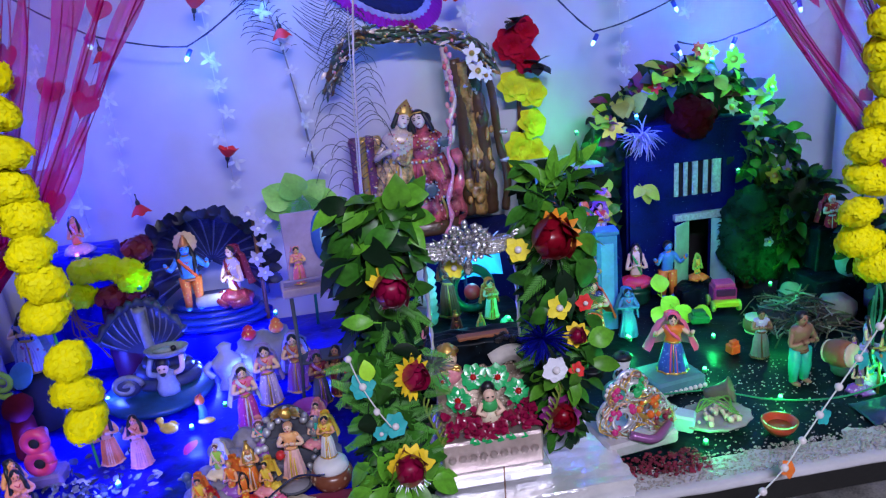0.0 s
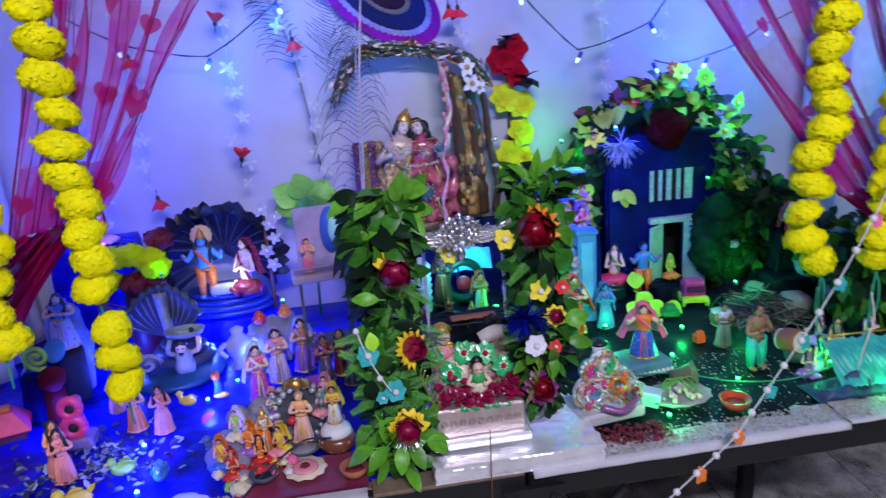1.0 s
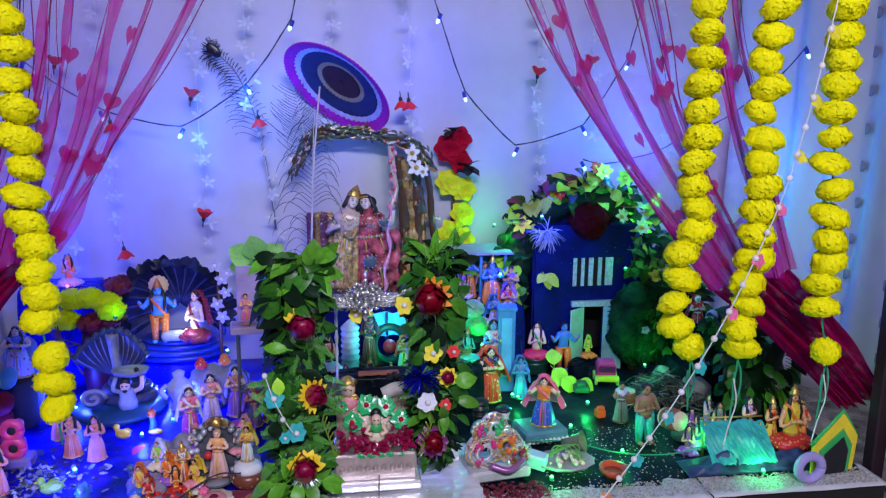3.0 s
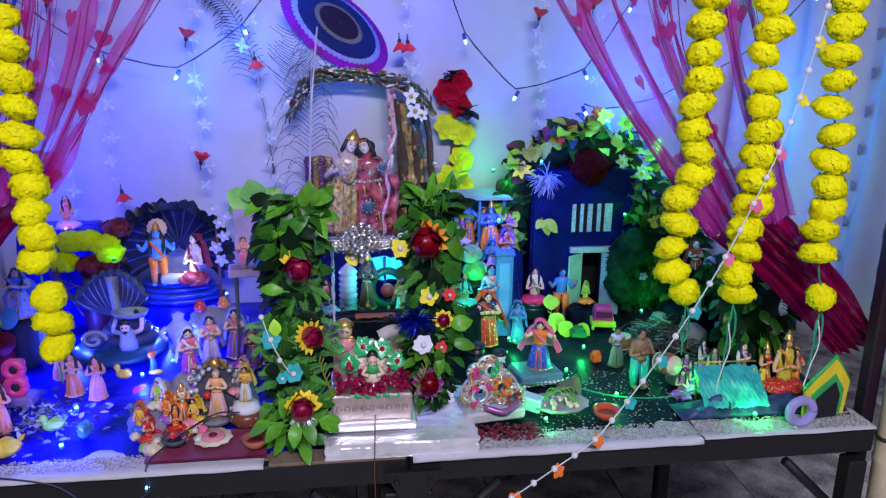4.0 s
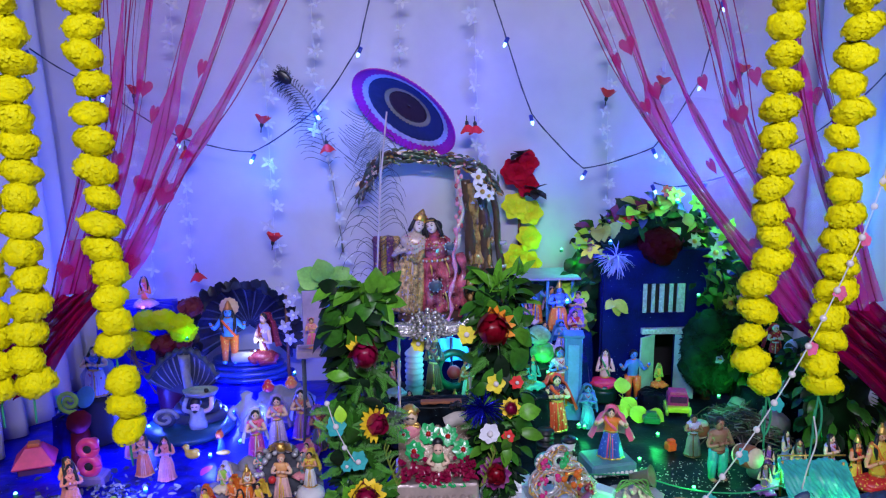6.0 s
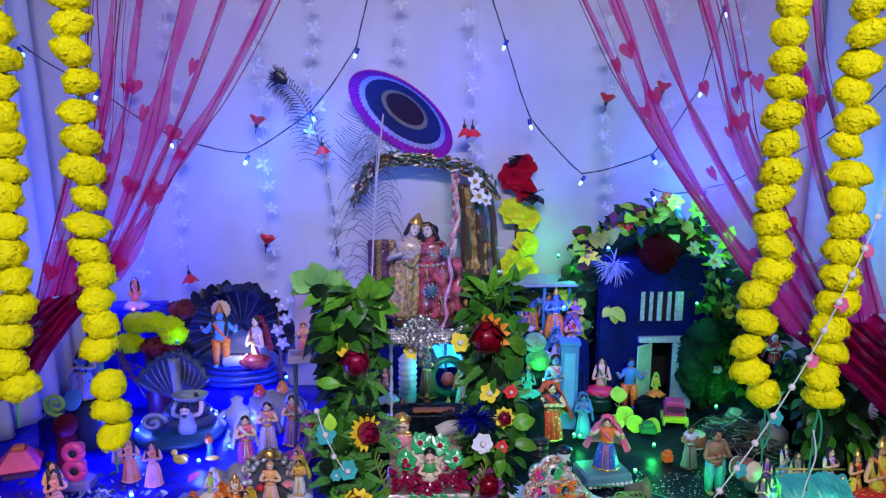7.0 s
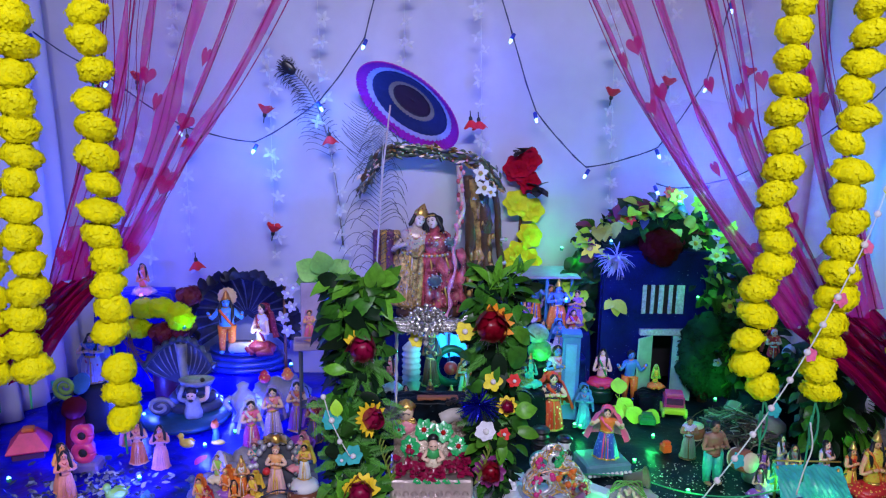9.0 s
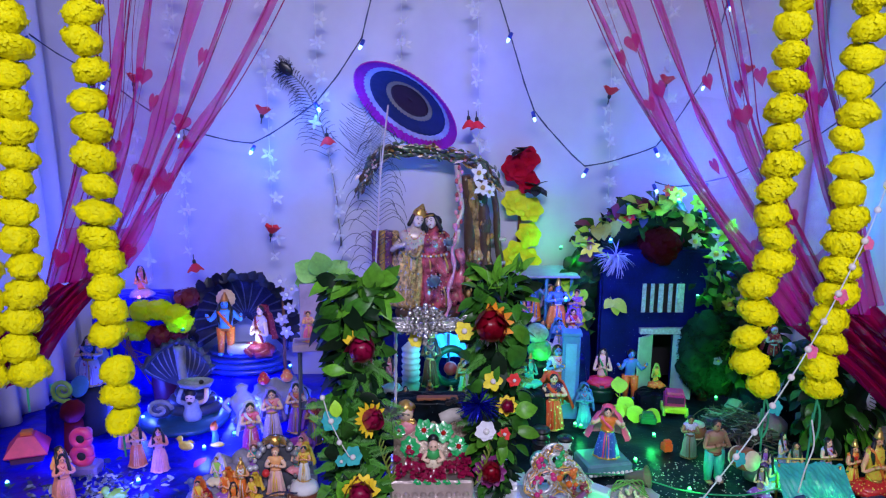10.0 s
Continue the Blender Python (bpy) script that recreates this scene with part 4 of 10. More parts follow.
    if veil:
        def fn(u, v):
            a = math.pi * (-0.22 + 1.44 * u)
            w = (0.122 * hood + 0.13 * vw * v ** 1.1 + 0.008 * math.sin(a * 9) * v) * h
            return (w * math.cos(a), (0.02 + w * 0.75 * math.sin(a) * (1 - 0.25 * v)) - 0.015 * h * (1 - v), hz + 0.09 * h - v * 0.66 * h - 0.02 * h * (math.cos(a) ** 2) * (1 - v))
        sheet(g, fn, 16, 10, 4)
        ball(g, (0, 0.070 * h, hz + 0.030 * h * hood), (0.118 * h * hood, 0.09 * h * hood, 0.10 * h * hood), 12, 8, 4)
    if crown:
        lathe(g, [(0.085 * h, hz + 0.055 * h), (0.095 * h, hz + 0.075 * h), (0.07 * h, hz + 0.11 * h), (0.055 * h, hz + 0.17 * h), (0.02 * h, hz + 0.23 * h), (0.004, hz + 0.25 * h)], 12, 5)
    # pleats, necklaces, bangles
    if sort == "stand" and h > 0.06:
        for q in range(5):
            x = (q - 2) * 0.035 * h * s
            yy = -0.80 * math.sqrt(max(0.0, 1 - (x / (0.15 * h * s)) ** 2))
            tube(g, [(x * 0.5, yy * 0.078 * h * s, 0.52 * h), (x * 0.85, yy * 0.125 * h * s, 0.34 * h), (x * 1.15, yy * 0.160 * h * s, 0.06 * h)], [0.010 * h, 0.013 * h, 0.016 * h], 6, (2, 4, 5, 4, 2)[q])
    if braid and h > 0.06:
        for q in range(2):
            w = 0.05 + 0.022 * q
            tube(g, curve([(-w * h, -0.045 * h, hip + (0.93 - 0.05 * q) * d), (0, -0.10 * h, hip + (0.74 - 0.16 * q) * d), (w * h, -0.045 * h, hip + (0.93 - 0.05 * q) * d)], 4), 0.008 * h, 5, 5 if q else 6)
        for k in (-1, 1):
            tube(g, [(k * 0.075 * h, -0.03 * h, hz - 0.01 * h), (k * 0.078 * h, -0.035 * h, hz - 0.05 * h)], [0.012 * h, 0.006 * h], 6, 5)
        ball(g, (0, -0.055 * h, hz + 0.088 * h), (0.014 * h, 0.016 * h, 0.016 * h), 6, 4, 5)
    o = Vector((at[0] * 37, at[1] * 37, 0))
    for i, q in enumerate(g.v):
        q = Vector(q)
        n = noise.noise_vector(q * (9.0 / h) + o) * 0.012 + noise.noise_vector(q * (3.5 / h) + o) * 0.02
        q = q + n * h if q.z > 0.08 * h else q
        k = min(1.0, max(0.0, (q.z / h - 0.76) / 0.06))
        if k > 0:
            c = Vector((0, -0.01 * h, 0.79 * h))
            q = c + (q - c) * (1 - 0.2 * k * k * (3 - 2 * k))
        g.v[i] = tuple(q)
    return solo(name, g, list(mats) + [red, hair], at, label, "figurine", group, rz)


SK = skin
A = TZ + 0.006
peach = mat("peach_clay", (0.95, 0.40, 0.14), 0.5, var=0.2, bump=0.4)
salmon = mat("salmon_clay", (0.95, 0.34, 0.21), 0.5, var=0.2, bump=0.4)
figurine((-0.508, 1.062, A), 0.086, [peach, peach, orange, hair, peach, peach], "orange and peach clay girl with folded arms", rz=10, arms="fold", slim=1.05)
figurine((-0.463, 1.043, A), 0.086, [salmon, salmon, salmon, hair, salmon, salmon], "pink and peach clay girl with folded arms", rz=14, slim=1.05)
figurine((-0.582, 0.938, A), 0.088, [salmon, salmon, salmon, hair, salmon, salmon], "pink clay girl with a long plait near the table edge", rz=30)
figurine((-0.597, 0.962, A), 0.092, [peach, peach, salmon, hair, peach, peach], "pink and orange clay girl leaning on another", rz=50)
figurine((-0.555, 1.135, A), 0.075, [SK, SK, rosy_c, hair, rosy_c, gold], "peach clay girl standing behind the cups", rz=0)
figurine((-0.316, 1.108, A), 0.104, [skin_pale, pink, mat("magenta_skirt", (0.55, 0.06, 0.36), 0.45, spots=(0.8, 0.3, 0.5), bump=0.4), hair, white, gold], "clay lady in a pink blouse and lilac skirt", rz=15, veil=True)
figurine((-0.286, 1.165, A + 0.002), 0.106, [skin_pale, rosy, lilac_c, hair, lilac, gold], "clay lady in a red blouse carrying a basket", rz=8, veil=True)
figurine((-0.243, 1.192, A + 0.004), 0.106, [skin_pale, mat("russet_blouse", (0.5, 0.16, 0.10), 0.5), purple, hair, lilac, gold], "clay lady in lilac and purple holding a tray", rz=0, veil=True)
figurine((-0.176, 1.165, A), 0.092, [SK, brown, maroon_c, hair, brown, gold], "dark clay lady with a red pot", rz=-10)
figurine((-0.242, 0.935, A + 0.012), 0.086, [skin_pale, mat("peach_robe_paint", (0.9, 0.45, 0.18), 0.5), mat("rose_white_dhoti", (0.85, 0.5, 0.48), 0.5), mat("peach_brown_hair", (0.55, 0.28, 0.16), 0.5), yellow_c, mat("peach_trim", (0.85, 0.42, 0.2), 0.5)], "clay child in a peach robe on a dark stand", sort="stand", braid=False, arms="fold", slim=1.05)
g = G()
ball(g, (0, 0, 0), 0.0065, 10, 8)
solo("clay_fruit", g, red, (-0.254, 0.915, A + 0.060), "red clay fruit held by the clay child", "fruit")
figurine((-0.193, 0.915, 0.7725), 0.062, [SK, yellow_c, white, hair, yellow_c, gold], "clay lady in yellow and white standing on a pot", rz=-5, veil=True)
figurine((-0.296, 0.925, A + 0.012), 0.066, [SK, white, orange_c, gold, white, gold], "clay lady in white and orange beside the grotto", rz=12, crown=True)
figurine((-0.302, 0.895, A + 0.008), 0.05, [SK, orange_c, red_c, hair, orange_c, yellow], "small orange and red seated clay figure", "sit", rz=15)
figurine((-0.60, 1.405, 0.948), 0.075, [SK, rosy_c, lilac_c, hair, lilac_c, gold], "pale clay lady with long black hair near the backdrop", "sit", rz=25)
veil_red = mat("bright_red_orange_veil", (0.9, 0.07, 0.02), 0.4, var=0.15)
veil_pink = mat("hot_pink_veil", (1.0, 0.13, 0.3), 0.4, var=0.15)
figurine((0.266, 1.205, A), 0.124, [skin_pale, mat("indigo_dotted_blouse", (0.03, 0.02, 0.10), 0.45, spots=(0.8, 0.75, 0.6), sscale=260), mat("red_patterned_dress", (0.80, 0.09, 0.04), 0.45, spots=(0.9, 0.75, 0.4), sscale=120, bump=0.4), hair, veil_red, gold], "tall clay lady in a red orange veil and printed orange dress", rz=8, veil=True, vw=2.3, slim=1.15, hood=1.2)
# Blue lamp light on this lady is put into skin and veil colour.
figurine((0.283, 1.262, A + 0.03), 0.135, [skin_blue, lilac_c, orange, hair, lilac_c, gold], "clay lady in an orange skirt, skin and veil tinted for blue light", rz=10, veil=True, vw=0.9)
figurine((0.333, 1.215, A), 0.095, [sky_p, sky_p, sky_p, hair, sky_p, sky_p], "plain blue clay figure", rz=-10, veil=True)
figurine((0.216, 1.195, 0.820), 0.066, [teal, teal, teal, hair, teal, gold], "seated teal clay deity figure", "sit", rz=8, crown=True, slim=1.3)
figurine((0.404, 1.352, 0.760), 0.092, [skin_pale, mat("pale_pink_shawl", (0.85, 0.48, 0.46), 0.5), mat("crimson_cushion", (0.7, 0.03, 0.10), 0.45), hair, green_p, gold], "seated pale clay figure in a pink shawl on a red cushion", "sit", rz=-14, slim=1.2)
figurine((0.465, 1.345, A + 0.008), 0.118, [sky_p, sky_p, orange_c, hair, sky_p, orange], "blue clay figure in orange trousers", "legs", braid=False, arms="wide")
figurine((0.332, 1.035, 0.748), 0.100, [skin_pale, orange, blue_p_c, hair, veil_pink, gold], "clay lady with a pink veil holding out a hand", "stand", rz=-18, veil=True, arms="wide", vw=2.2, slim=1.3, hood=1.15)
figurine((0.510, 0.985, A), 0.122, [mat("dusky_clay", (0.34, 0.17, 0.11), 0.5, bump=0.4), MATS["dusky_clay"], teal, hair, green_p, brown], "dusky clay drummer in teal trousers", "legs", rz=12, arms="fold", braid=False, slim=1.15)
figurine((0.500, 1.075, A), 0.088, [MATS["dusky_clay"], lilac_c, grey, hair, grey, brown], "small grey clay figure beside the drummer", rz=-10, braid=False)
figurine((0.764, 0.928, A), 0.116, [SK, yellow_c, red_c, hair, orange_c, gold], "seated clay deity in yellow and red with garlands", "sit", crown=True, slim=1.25)
figurine((0.735, 0.945, A), 0.09, [SK, orange_c, yellow_c, hair, red_c, gold], "clay figure in orange and yellow beside the seated deity", rz=15, crown=True)
figurine((0.795, 0.945, A), 0.082, [SK, red_c, orange_c, hair, yellow_c, gold], "clay figure in red and orange beside the seated deity", rz=-15, veil=True)
figurine((0.70, 0.965, A), 0.092, [skin_pale, lilac_c, lilac_c, hair, lilac_c, gold], "pale lilac clay figure", rz=20)
figurine((0.655, 0.985, A), 0.075, [SK, grey, purple_c, hair, grey, gold], "small grey clay figure", "sit", rz=-12)
figurine((0.60, 0.95, A), 0.065, [skin_pale, sky_p, lilac_c, hair, lilac_c, gold], "small lilac clay figure reclining", "sit", rz=20)
figurine((0.57, 0.93, A), 0.058, [skin_pale, grey, purple_c, hair, purple_c, gold], "small purple clay figure", "sit", rz=-30)
figurine((0.732, 1.25, 0.845), 0.085, [skin_pale, red_c, red_c, white, red_c, white], "figurine in red and white beside the curtain", rz=-10, veil=True)
figurine((0.517, 1.33, 0.765), 0.058, [lime_p, yellow_c, orange_c, lime_p, yellow_c, green_p], "small yellow and green toy figure by the door", "sit")
figurine((0.255, 1.40, 0.895), 0.10, [skin_blue, blue_p_c, orange_c, hair, blue_p_c, gold], "blue painted clay figure under the pavilion", arms="wide", crown=False, braid=False)
figurine((0.292, 1.405, 0.895), 0.085, [SK, purple_c, blue_p_c, hair, lilac_c, gold], "clay lady in purple under the pavilion", veil=True)
figurine((0.225, 1.41, 0.895), 0.082, [SK, lilac_c, purple_c, hair, lilac_c, gold], "clay lady in lilac under the pavilion", veil=True)
figurine((0.332, 1.345, 0.86), 0.082, [SK, red_c, lilac_c, hair, purple_c, gold], "clay lady in red and purple beside the pavilion", veil=True)
figurine((0.300, 1.365, 0.888), 0.108, [skin_blue, blue_p_c, orange_c, hair, blue_p_c, gold], "clay deity in a bright blue robe before the pavilion", rz=6, crown=True, slim=1.3)
figurine((0.345, 1.378, 0.890), 0.085, [SK, purple_c, purple_c, hair, purple_c, gold], "clay lady in purple with a red band beside the pavilion", rz=-8, veil=True, slim=1.2)
figurine((0.362, 1.398, 0.890), 0.080, [SK, purple_c, blue_p_c, hair, lilac_c, gold], "clay lady in purple and blue near the house wall", rz=12, veil=True)
figurine((0.262, 1.325, 0.858), 0.066, [SK, rosy_c, white, hair, rosy_c, gold], "small rose and white clay figure on the dark step", "sit", rz=10)
figurine((0.240, 1.395, 0.895), 0.07, [SK, purple_c, lilac_c, hair, purple_c, gold], "small purple clay lady behind the green ornament", "sit", rz=16)
figurine((0.295, 1.31, 0.848), 0.082, [skin_blue, sky_p, lilac_c, hair, sky_p, gold], "clay lady in pale blue behind the tower", veil=True)
figurine((0.02, 1.21, 0.815), 0.115, [brown, darkgrey, brown, hair, brown, gold], "dark small metal deity with gold trim", crown=True, slim=0.9)
bronze = mat("dark_bronze", (0.10, 0.05, 0.035), 0.35, 0.6, bump=0.5)
figurine((0.016, 1.115, 0.80), 0.062, [bronze, bronze, bronze, bronze, bronze, gold], "small dark bronze seated figure behind the throne", "sit", crown=True)
figurine((-0.030, 1.13, 0.80), 0.052, [rosy, bronze, bronze, hair, bronze, gold], "tiny bronze and rose figure behind the throne", "sit", rz=15)
figurine((0.055, 1.12, 0.80), 0.05, [lime_p, green_p, green_p, gold, green_p, gold], "tiny green jewelled figure behind the throne", "sit", rz=-12, crown=True)
draped_box((0.012, 1.115, TZ + 0.009), (0.20, 0.06, 0.068), dark_cloth, "dark covered step behind the throne", 23.0)
figurine((-0.062, 1.19, 0.815), 0.078, [SK, rosy_c, white, hair, rosy_c, red], "small pink clay figure behind the throne", "sit")
figurine((0.085, 1.18, 0.815), 0.07, [SK, orange_c, cream, hair, orange_c, gold], "small clay figure with an orange turban", veil=True)

# ---- painted statue of a couple below an arched tree ----
STATUE = [mat("ivory_face_paint", (0.80, 0.62, 0.58), 0.4),
          mat("gilt_robe", (0.66, 0.43, 0.17), 0.3, 0.3, var=0.8, scale=90, bump=1.0, bscale=250, spots=(0.80, 0.70, 0.55), sscale=420, scut=(0.10, 0.2)),
          mat("rose_glazed_robe", (0.50, 0.085, 0.115), 0.16, coat=0.9, var=1.0, scale=38, bump=1.0, bscale=90, spots=(0.7, 0.40, 0.36), sscale=380, scut=(0.08, 0.16)),
          gold, hair, silver, mat("pink_scarf_paint", (0.78, 0.25, 0.38), 0.4, spots=(0.9, 0.6, 0.66), sscale=160),
          mat("carved_trunk", (0.085, 0.04, 0.018), 0.3, bump=0.8, scale=60, coat=0.4),
          mat("dull_green_moulding", (0.07, 0.11, 0.07), 0.3, 0.3, bump=0.6), rosy,
          mat("pale_gilt_skin", (0.66, 0.50, 0.42), 0.35, 0.2, bump=0.6, bscale=220, spots=(0.80, 0.70, 0.55), sscale=220),
          mat("dark_silver_ornament", (0.10, 0.11, 0.14), 0.4, 0.3, bump=0.8),
          mat("ochre_bark", (0.42, 0.23, 0.07), 0.25, bump=0.8, coat=0.4, var=0.9, scale=35),
          mat("purple_brocade", (0.17, 0.05, 0.13), 0.4, bump=0.8, spots=(0.6, 0.4, 0.2), sscale=150)]
g = G()
rnd = random.Random(76)
lathe(g, [(0.074, 0.0), (0.076, 0.006), (0.073, 0.022), (0.062, 0.027)], 28, 7, Matrix.Translation((0.022, 0, 0)) @ Matrix.Diagonal((1, 0.5, 1, 1)))
# two joined standing bodies, heads leaning together
for him in (True, False):
    ox, oy, sway = (-0.036, -0.004, 9.0) if him else (0.052, -0.004, -6.0)
    dress, tall = (1, 0.86) if him else (2, 0.84)
    M = Matrix.Translation((ox, oy, 0.024)) @ pose(0, 0, 0, 0, sway, 0)
    # skirt with deep folds, waist, chest and neck
    fold_n = 11
    lathe(g, [(0.034, 0.0), (0.038, 0.008), (0.036, 0.04), (0.033, 0.08), (0.029, 0.115), (0.0235, 0.142), (0.022, 0.152)], 66, dress, M @ Matrix.Diagonal((1.12 if him else 1.34, 0.74, tall, 1)), 0.085, fold_n)
    lathe(g, [(0.022, 0.148), (0.026, 0.166), (0.031, 0.184), (0.0315, 0.196), (0.022, 0.208), (0.010, 0.2145), (0.0095, 0.226)], 28, 10 if him else 2, M @ Matrix.Diagonal((1.08 if him else 1.14, 0.74, tall, 1)))
    for k in range(26):
        q = rnd.uniform(-1, 1)
        z0, z1 = rnd.uniform(0.05, 0.145) * tall, 0.0
        z1 = z0 - rnd.uniform(0.03, 0.07)
        w0, w1 = 0.022 + 0.10 * (0.15 * tall - z0), 0.022 + 0.10 * (0.15 * tall - z1)
        dy = lambda w: -0.76 * w * math.sqrt(max(0.02, 1 - q * q)) - 0.002
        tube(g, curve([(q * w0, dy(w0), z0), ((q + 0.12) * (w0 + w1) / 2, dy((w0 + w1) / 2) - 0.001, (z0 + z1) / 2), (q * w1, dy(w1), max(0.003, z1))], 4),
             [0.0012, 0.0022, 0.0026, 0.0028, 0.0028, 0.0026, 0.0024, 0.0018, 0.001], 6, rnd.choice((dress, dress, 3, 10 if him else 9)), M)
    # scalloped hems and a jewelled sash
    for zz, cnt in ((0.012, 13), (0.055, 12), (0.095, 10)):
        for k in range(cnt):
            a = math.pi * (1.06 + 0.88 * k / (cnt - 1))
            r = (0.0385 if zz < 0.03 else 0.036 if zz < 0.08 else 0.032) * (1.0 if him else 1.03)
            ball(g, (r * math.cos(a), 0.78 * r * math.sin(a), zz * tall + 0.002 * math.sin(k * 2)), rnd.uniform(0.0018, 0.0030), 6, 4, rnd.choice((3, 3, 10, 5) if him else (3, 9, 2, 5)), M)
    for k in range(9):
        q = (k - 4) / 4
        ball(g, (q * 0.024, -0.020 + 0.008 * q * q, 0.145 * tall), (0.0032, 0.0028, 0.0036), 7, 5, 3 if k % 2 else 5, M)
    for lvl, (w, dz) in enumerate(((0.014, 0.018), (0.019, 0.032), (0.023, 0.048))):
        for k in range(9):
            q = (k - 4) / 4
            ball(g, (q * w, -0.0265 + 0.010 * q * q, 0.206 * tall - dz * (1 - q * q) * 0.8), 0.0019, 6, 4, (3, 5, 3)[lvl] if k % 3 else 9, M)
    # head
    hz = 0.238 * tall
    HM = M @ Matrix.Translation((0.002 if him else -0.004, -0.006, hz)) @ pose(0, 0, 0, -6, (10 if him else -14), (14 if him else -16)) @ Matrix.Scale(0.86, 4)
    ball(g, (0, -0.002, 0), (0.0140, 0.0150, 0.0182), 16, 12, 0, HM)
    ball(g, (0, -0.008, -0.010), (0.0088, 0.0080, 0.0088), 10, 8, 0, HM)
    ball(g, (0, 0.0065, 0.004), (0.0180, 0.0135, 0.0190), 14, 9, 4, HM)
    ball(g, (0, 0.001, 0.0135), (0.0160, 0.0142, 0.0088), 12, 8, 4, HM)
    for k in (-1, 1):
        ball(g, (k * 0.0056, -0.0158, 0.0018), (0.0033, 0.0012, 0.0013), 8, 5, 4, HM)
        tube(g, [(k * 0.0022, -0.0166, 0.0052), (k * 0.0058, -0.0163, 0.0066), (k * 0.0092, -0.0142, 0.0052)], 0.0006, 5, 4, HM)
        tube(g, curve([(k * 0.0145, -0.002, 0.010), (k * 0.018, -0.002, -0.008), (k * 0.021, 0.0, -0.024 if him else -0.036)], 4), [0.0055] * 8 + [0.002], 7, 4, HM)
        ball(g, (k * 0.0152, -0.003, -0.006), 0.0026, 7, 5, 3, HM)
    ball(g, (0, -0.0172, -0.0022), (0.0017, 0.0024, 0.0032), 7, 5, 0, HM)
    ball(g, (0, -0.0160, -0.0085), (0.0034, 0.0013, 0.0012), 7, 5, 2, HM)
    if him:
        lathe(g, [(0.0150, 0.008), (0.0178, 0.011), (0.0180, 0.017), (0.0135, 0.026), (0.0075, 0.035), (0.0015, 0.044)], 24, 3, HM @ Matrix.Diagonal((1, 0.75, 1, 1)), 0.08, 11)
        for k in range(11):
            a = math.pi * k / 10
            ball(g, (0.0178 * math.cos(a), -0.012, 0.011 + 0.020 * math.sin(a)), 0.0021, 6, 4, 3 if k % 2 else 2, HM)
        # flute held across with both arms, sleeves of brocade
        tube(g, curve([(-0.028, 0, 0.155), (-0.044, -0.012, 0.128), (-0.036, -0.028, 0.140), (-0.018, -0.034, 0.150)], 5), 0.0056, 8, 10, M)
        tube(g, curve([(0.020, -0.012, 0.150), (0.010, -0.030, 0.126), (-0.008, -0.034, 0.136)], 5), 0.0052, 8, 1, M)
    else:
        tube(g, curve([(-0.016, -0.012, 0.013), (0.0, -0.0168, 0.0165), (0.016, -0.012, 0.013)], 4), 0.0017, 6, 3, HM)
        ball(g, (0.0, -0.0165, 0.012), 0.0018, 6, 4, 2, HM)
        ball(g, (0.013, 0.012, -0.004), (0.013, 0.010, 0.015), 10, 7, 4, HM)
        tube(g, curve([(0.026, 0, 0.155), (0.046, -0.02, 0.148), (0.054, -0.026, 0.178)], 4), 0.0062, 8, 0, M)
        for k in range(3):
            ball(g, (0.047 + 0.002 * k, -0.022, 0.155 + 0.006 * k), 0.0075, 9, 6, 3 if k != 1 else 2, M)
# hanging brocade and posts beside him
for x, w, mi in ((-0.098, 0.010, 13), (-0.082, 0.009, 3), (-0.068, 0.011, 13), (-0.054, 0.008, 1)):
    lathe(g, [(w, 0.0), (w * 0.85, 0.04), (w * 1.1, 0.085), (w * 0.9, 0.10), (w * 0.95, 0.150), (w * 1.25, 0.156), (w * 0.8, 0.166)], 12, mi, Matrix.Translation((x, 0.018, 0.03)), 0.12, 5)
for k in range(34):
    ball(g, (rnd.uniform(-0.104, -0.048), 0.006, rnd.uniform(0.05, 0.19)), rnd.uniform(0.0016, 0.0032), 6, 4, rnd.choice((3, 3, 5, 13)))
# scarf and ornaments over her dress
tube(g, curve([(0.079, -0.036, 0.222), (0.083, -0.034, 0.195), (0.074, -0.040, 0.160), (0.080, -0.042, 0.120), (0.066, -0.046, 0.070), (0.070, -0.046, 0.035), (0.058, -0.048, 0.004)], 5), [0.0040 + 0.0016 * math.sin(i * 1.1) for i in range(31)], 8, 6)
tube(g, curve([(0.090, -0.012, 0.16), (0.100, -0.012, 0.12), (0.092, -0.014, 0.08), (0.098, -0.012, 0.04), (0.090, -0.014, 0.01)], 5), [0.009 + 0.003 * math.sin(i * 0.9) for i in range(21)], 9, 2)
for x, z, r in ((0.066, 0.182, 0.0115), (0.034, 0.092, 0.0155)):
    ball(g, (x, -0.046, z), (r, 0.005, r * 0.9), 14, 9, 11, None, 0.3, 120)
    for k in range(10):
        ball(g, (x + r * math.cos(k * 0.628), -0.049, z + r * 0.9 * math.sin(k * 0.628)), 0.0020, 6, 4, 5)
for k in range(90):
    xx, zz = rnd.uniform(-0.048, 0.092), rnd.uniform(0.018, 0.14)
    lim = 0.034 + 0.06 * (0.14 - zz)
    near = min(abs(xx + 0.022), abs(xx - 0.045))
    if near < lim * 0.6:
        ball(g, (xx, -0.036 + 9.0 * near * near, zz), rnd.uniform(0.0012, 0.0024), 6, 4, rnd.choice((3, 10, 5) if xx < 0.012 else (2, 9, 3, 9)))
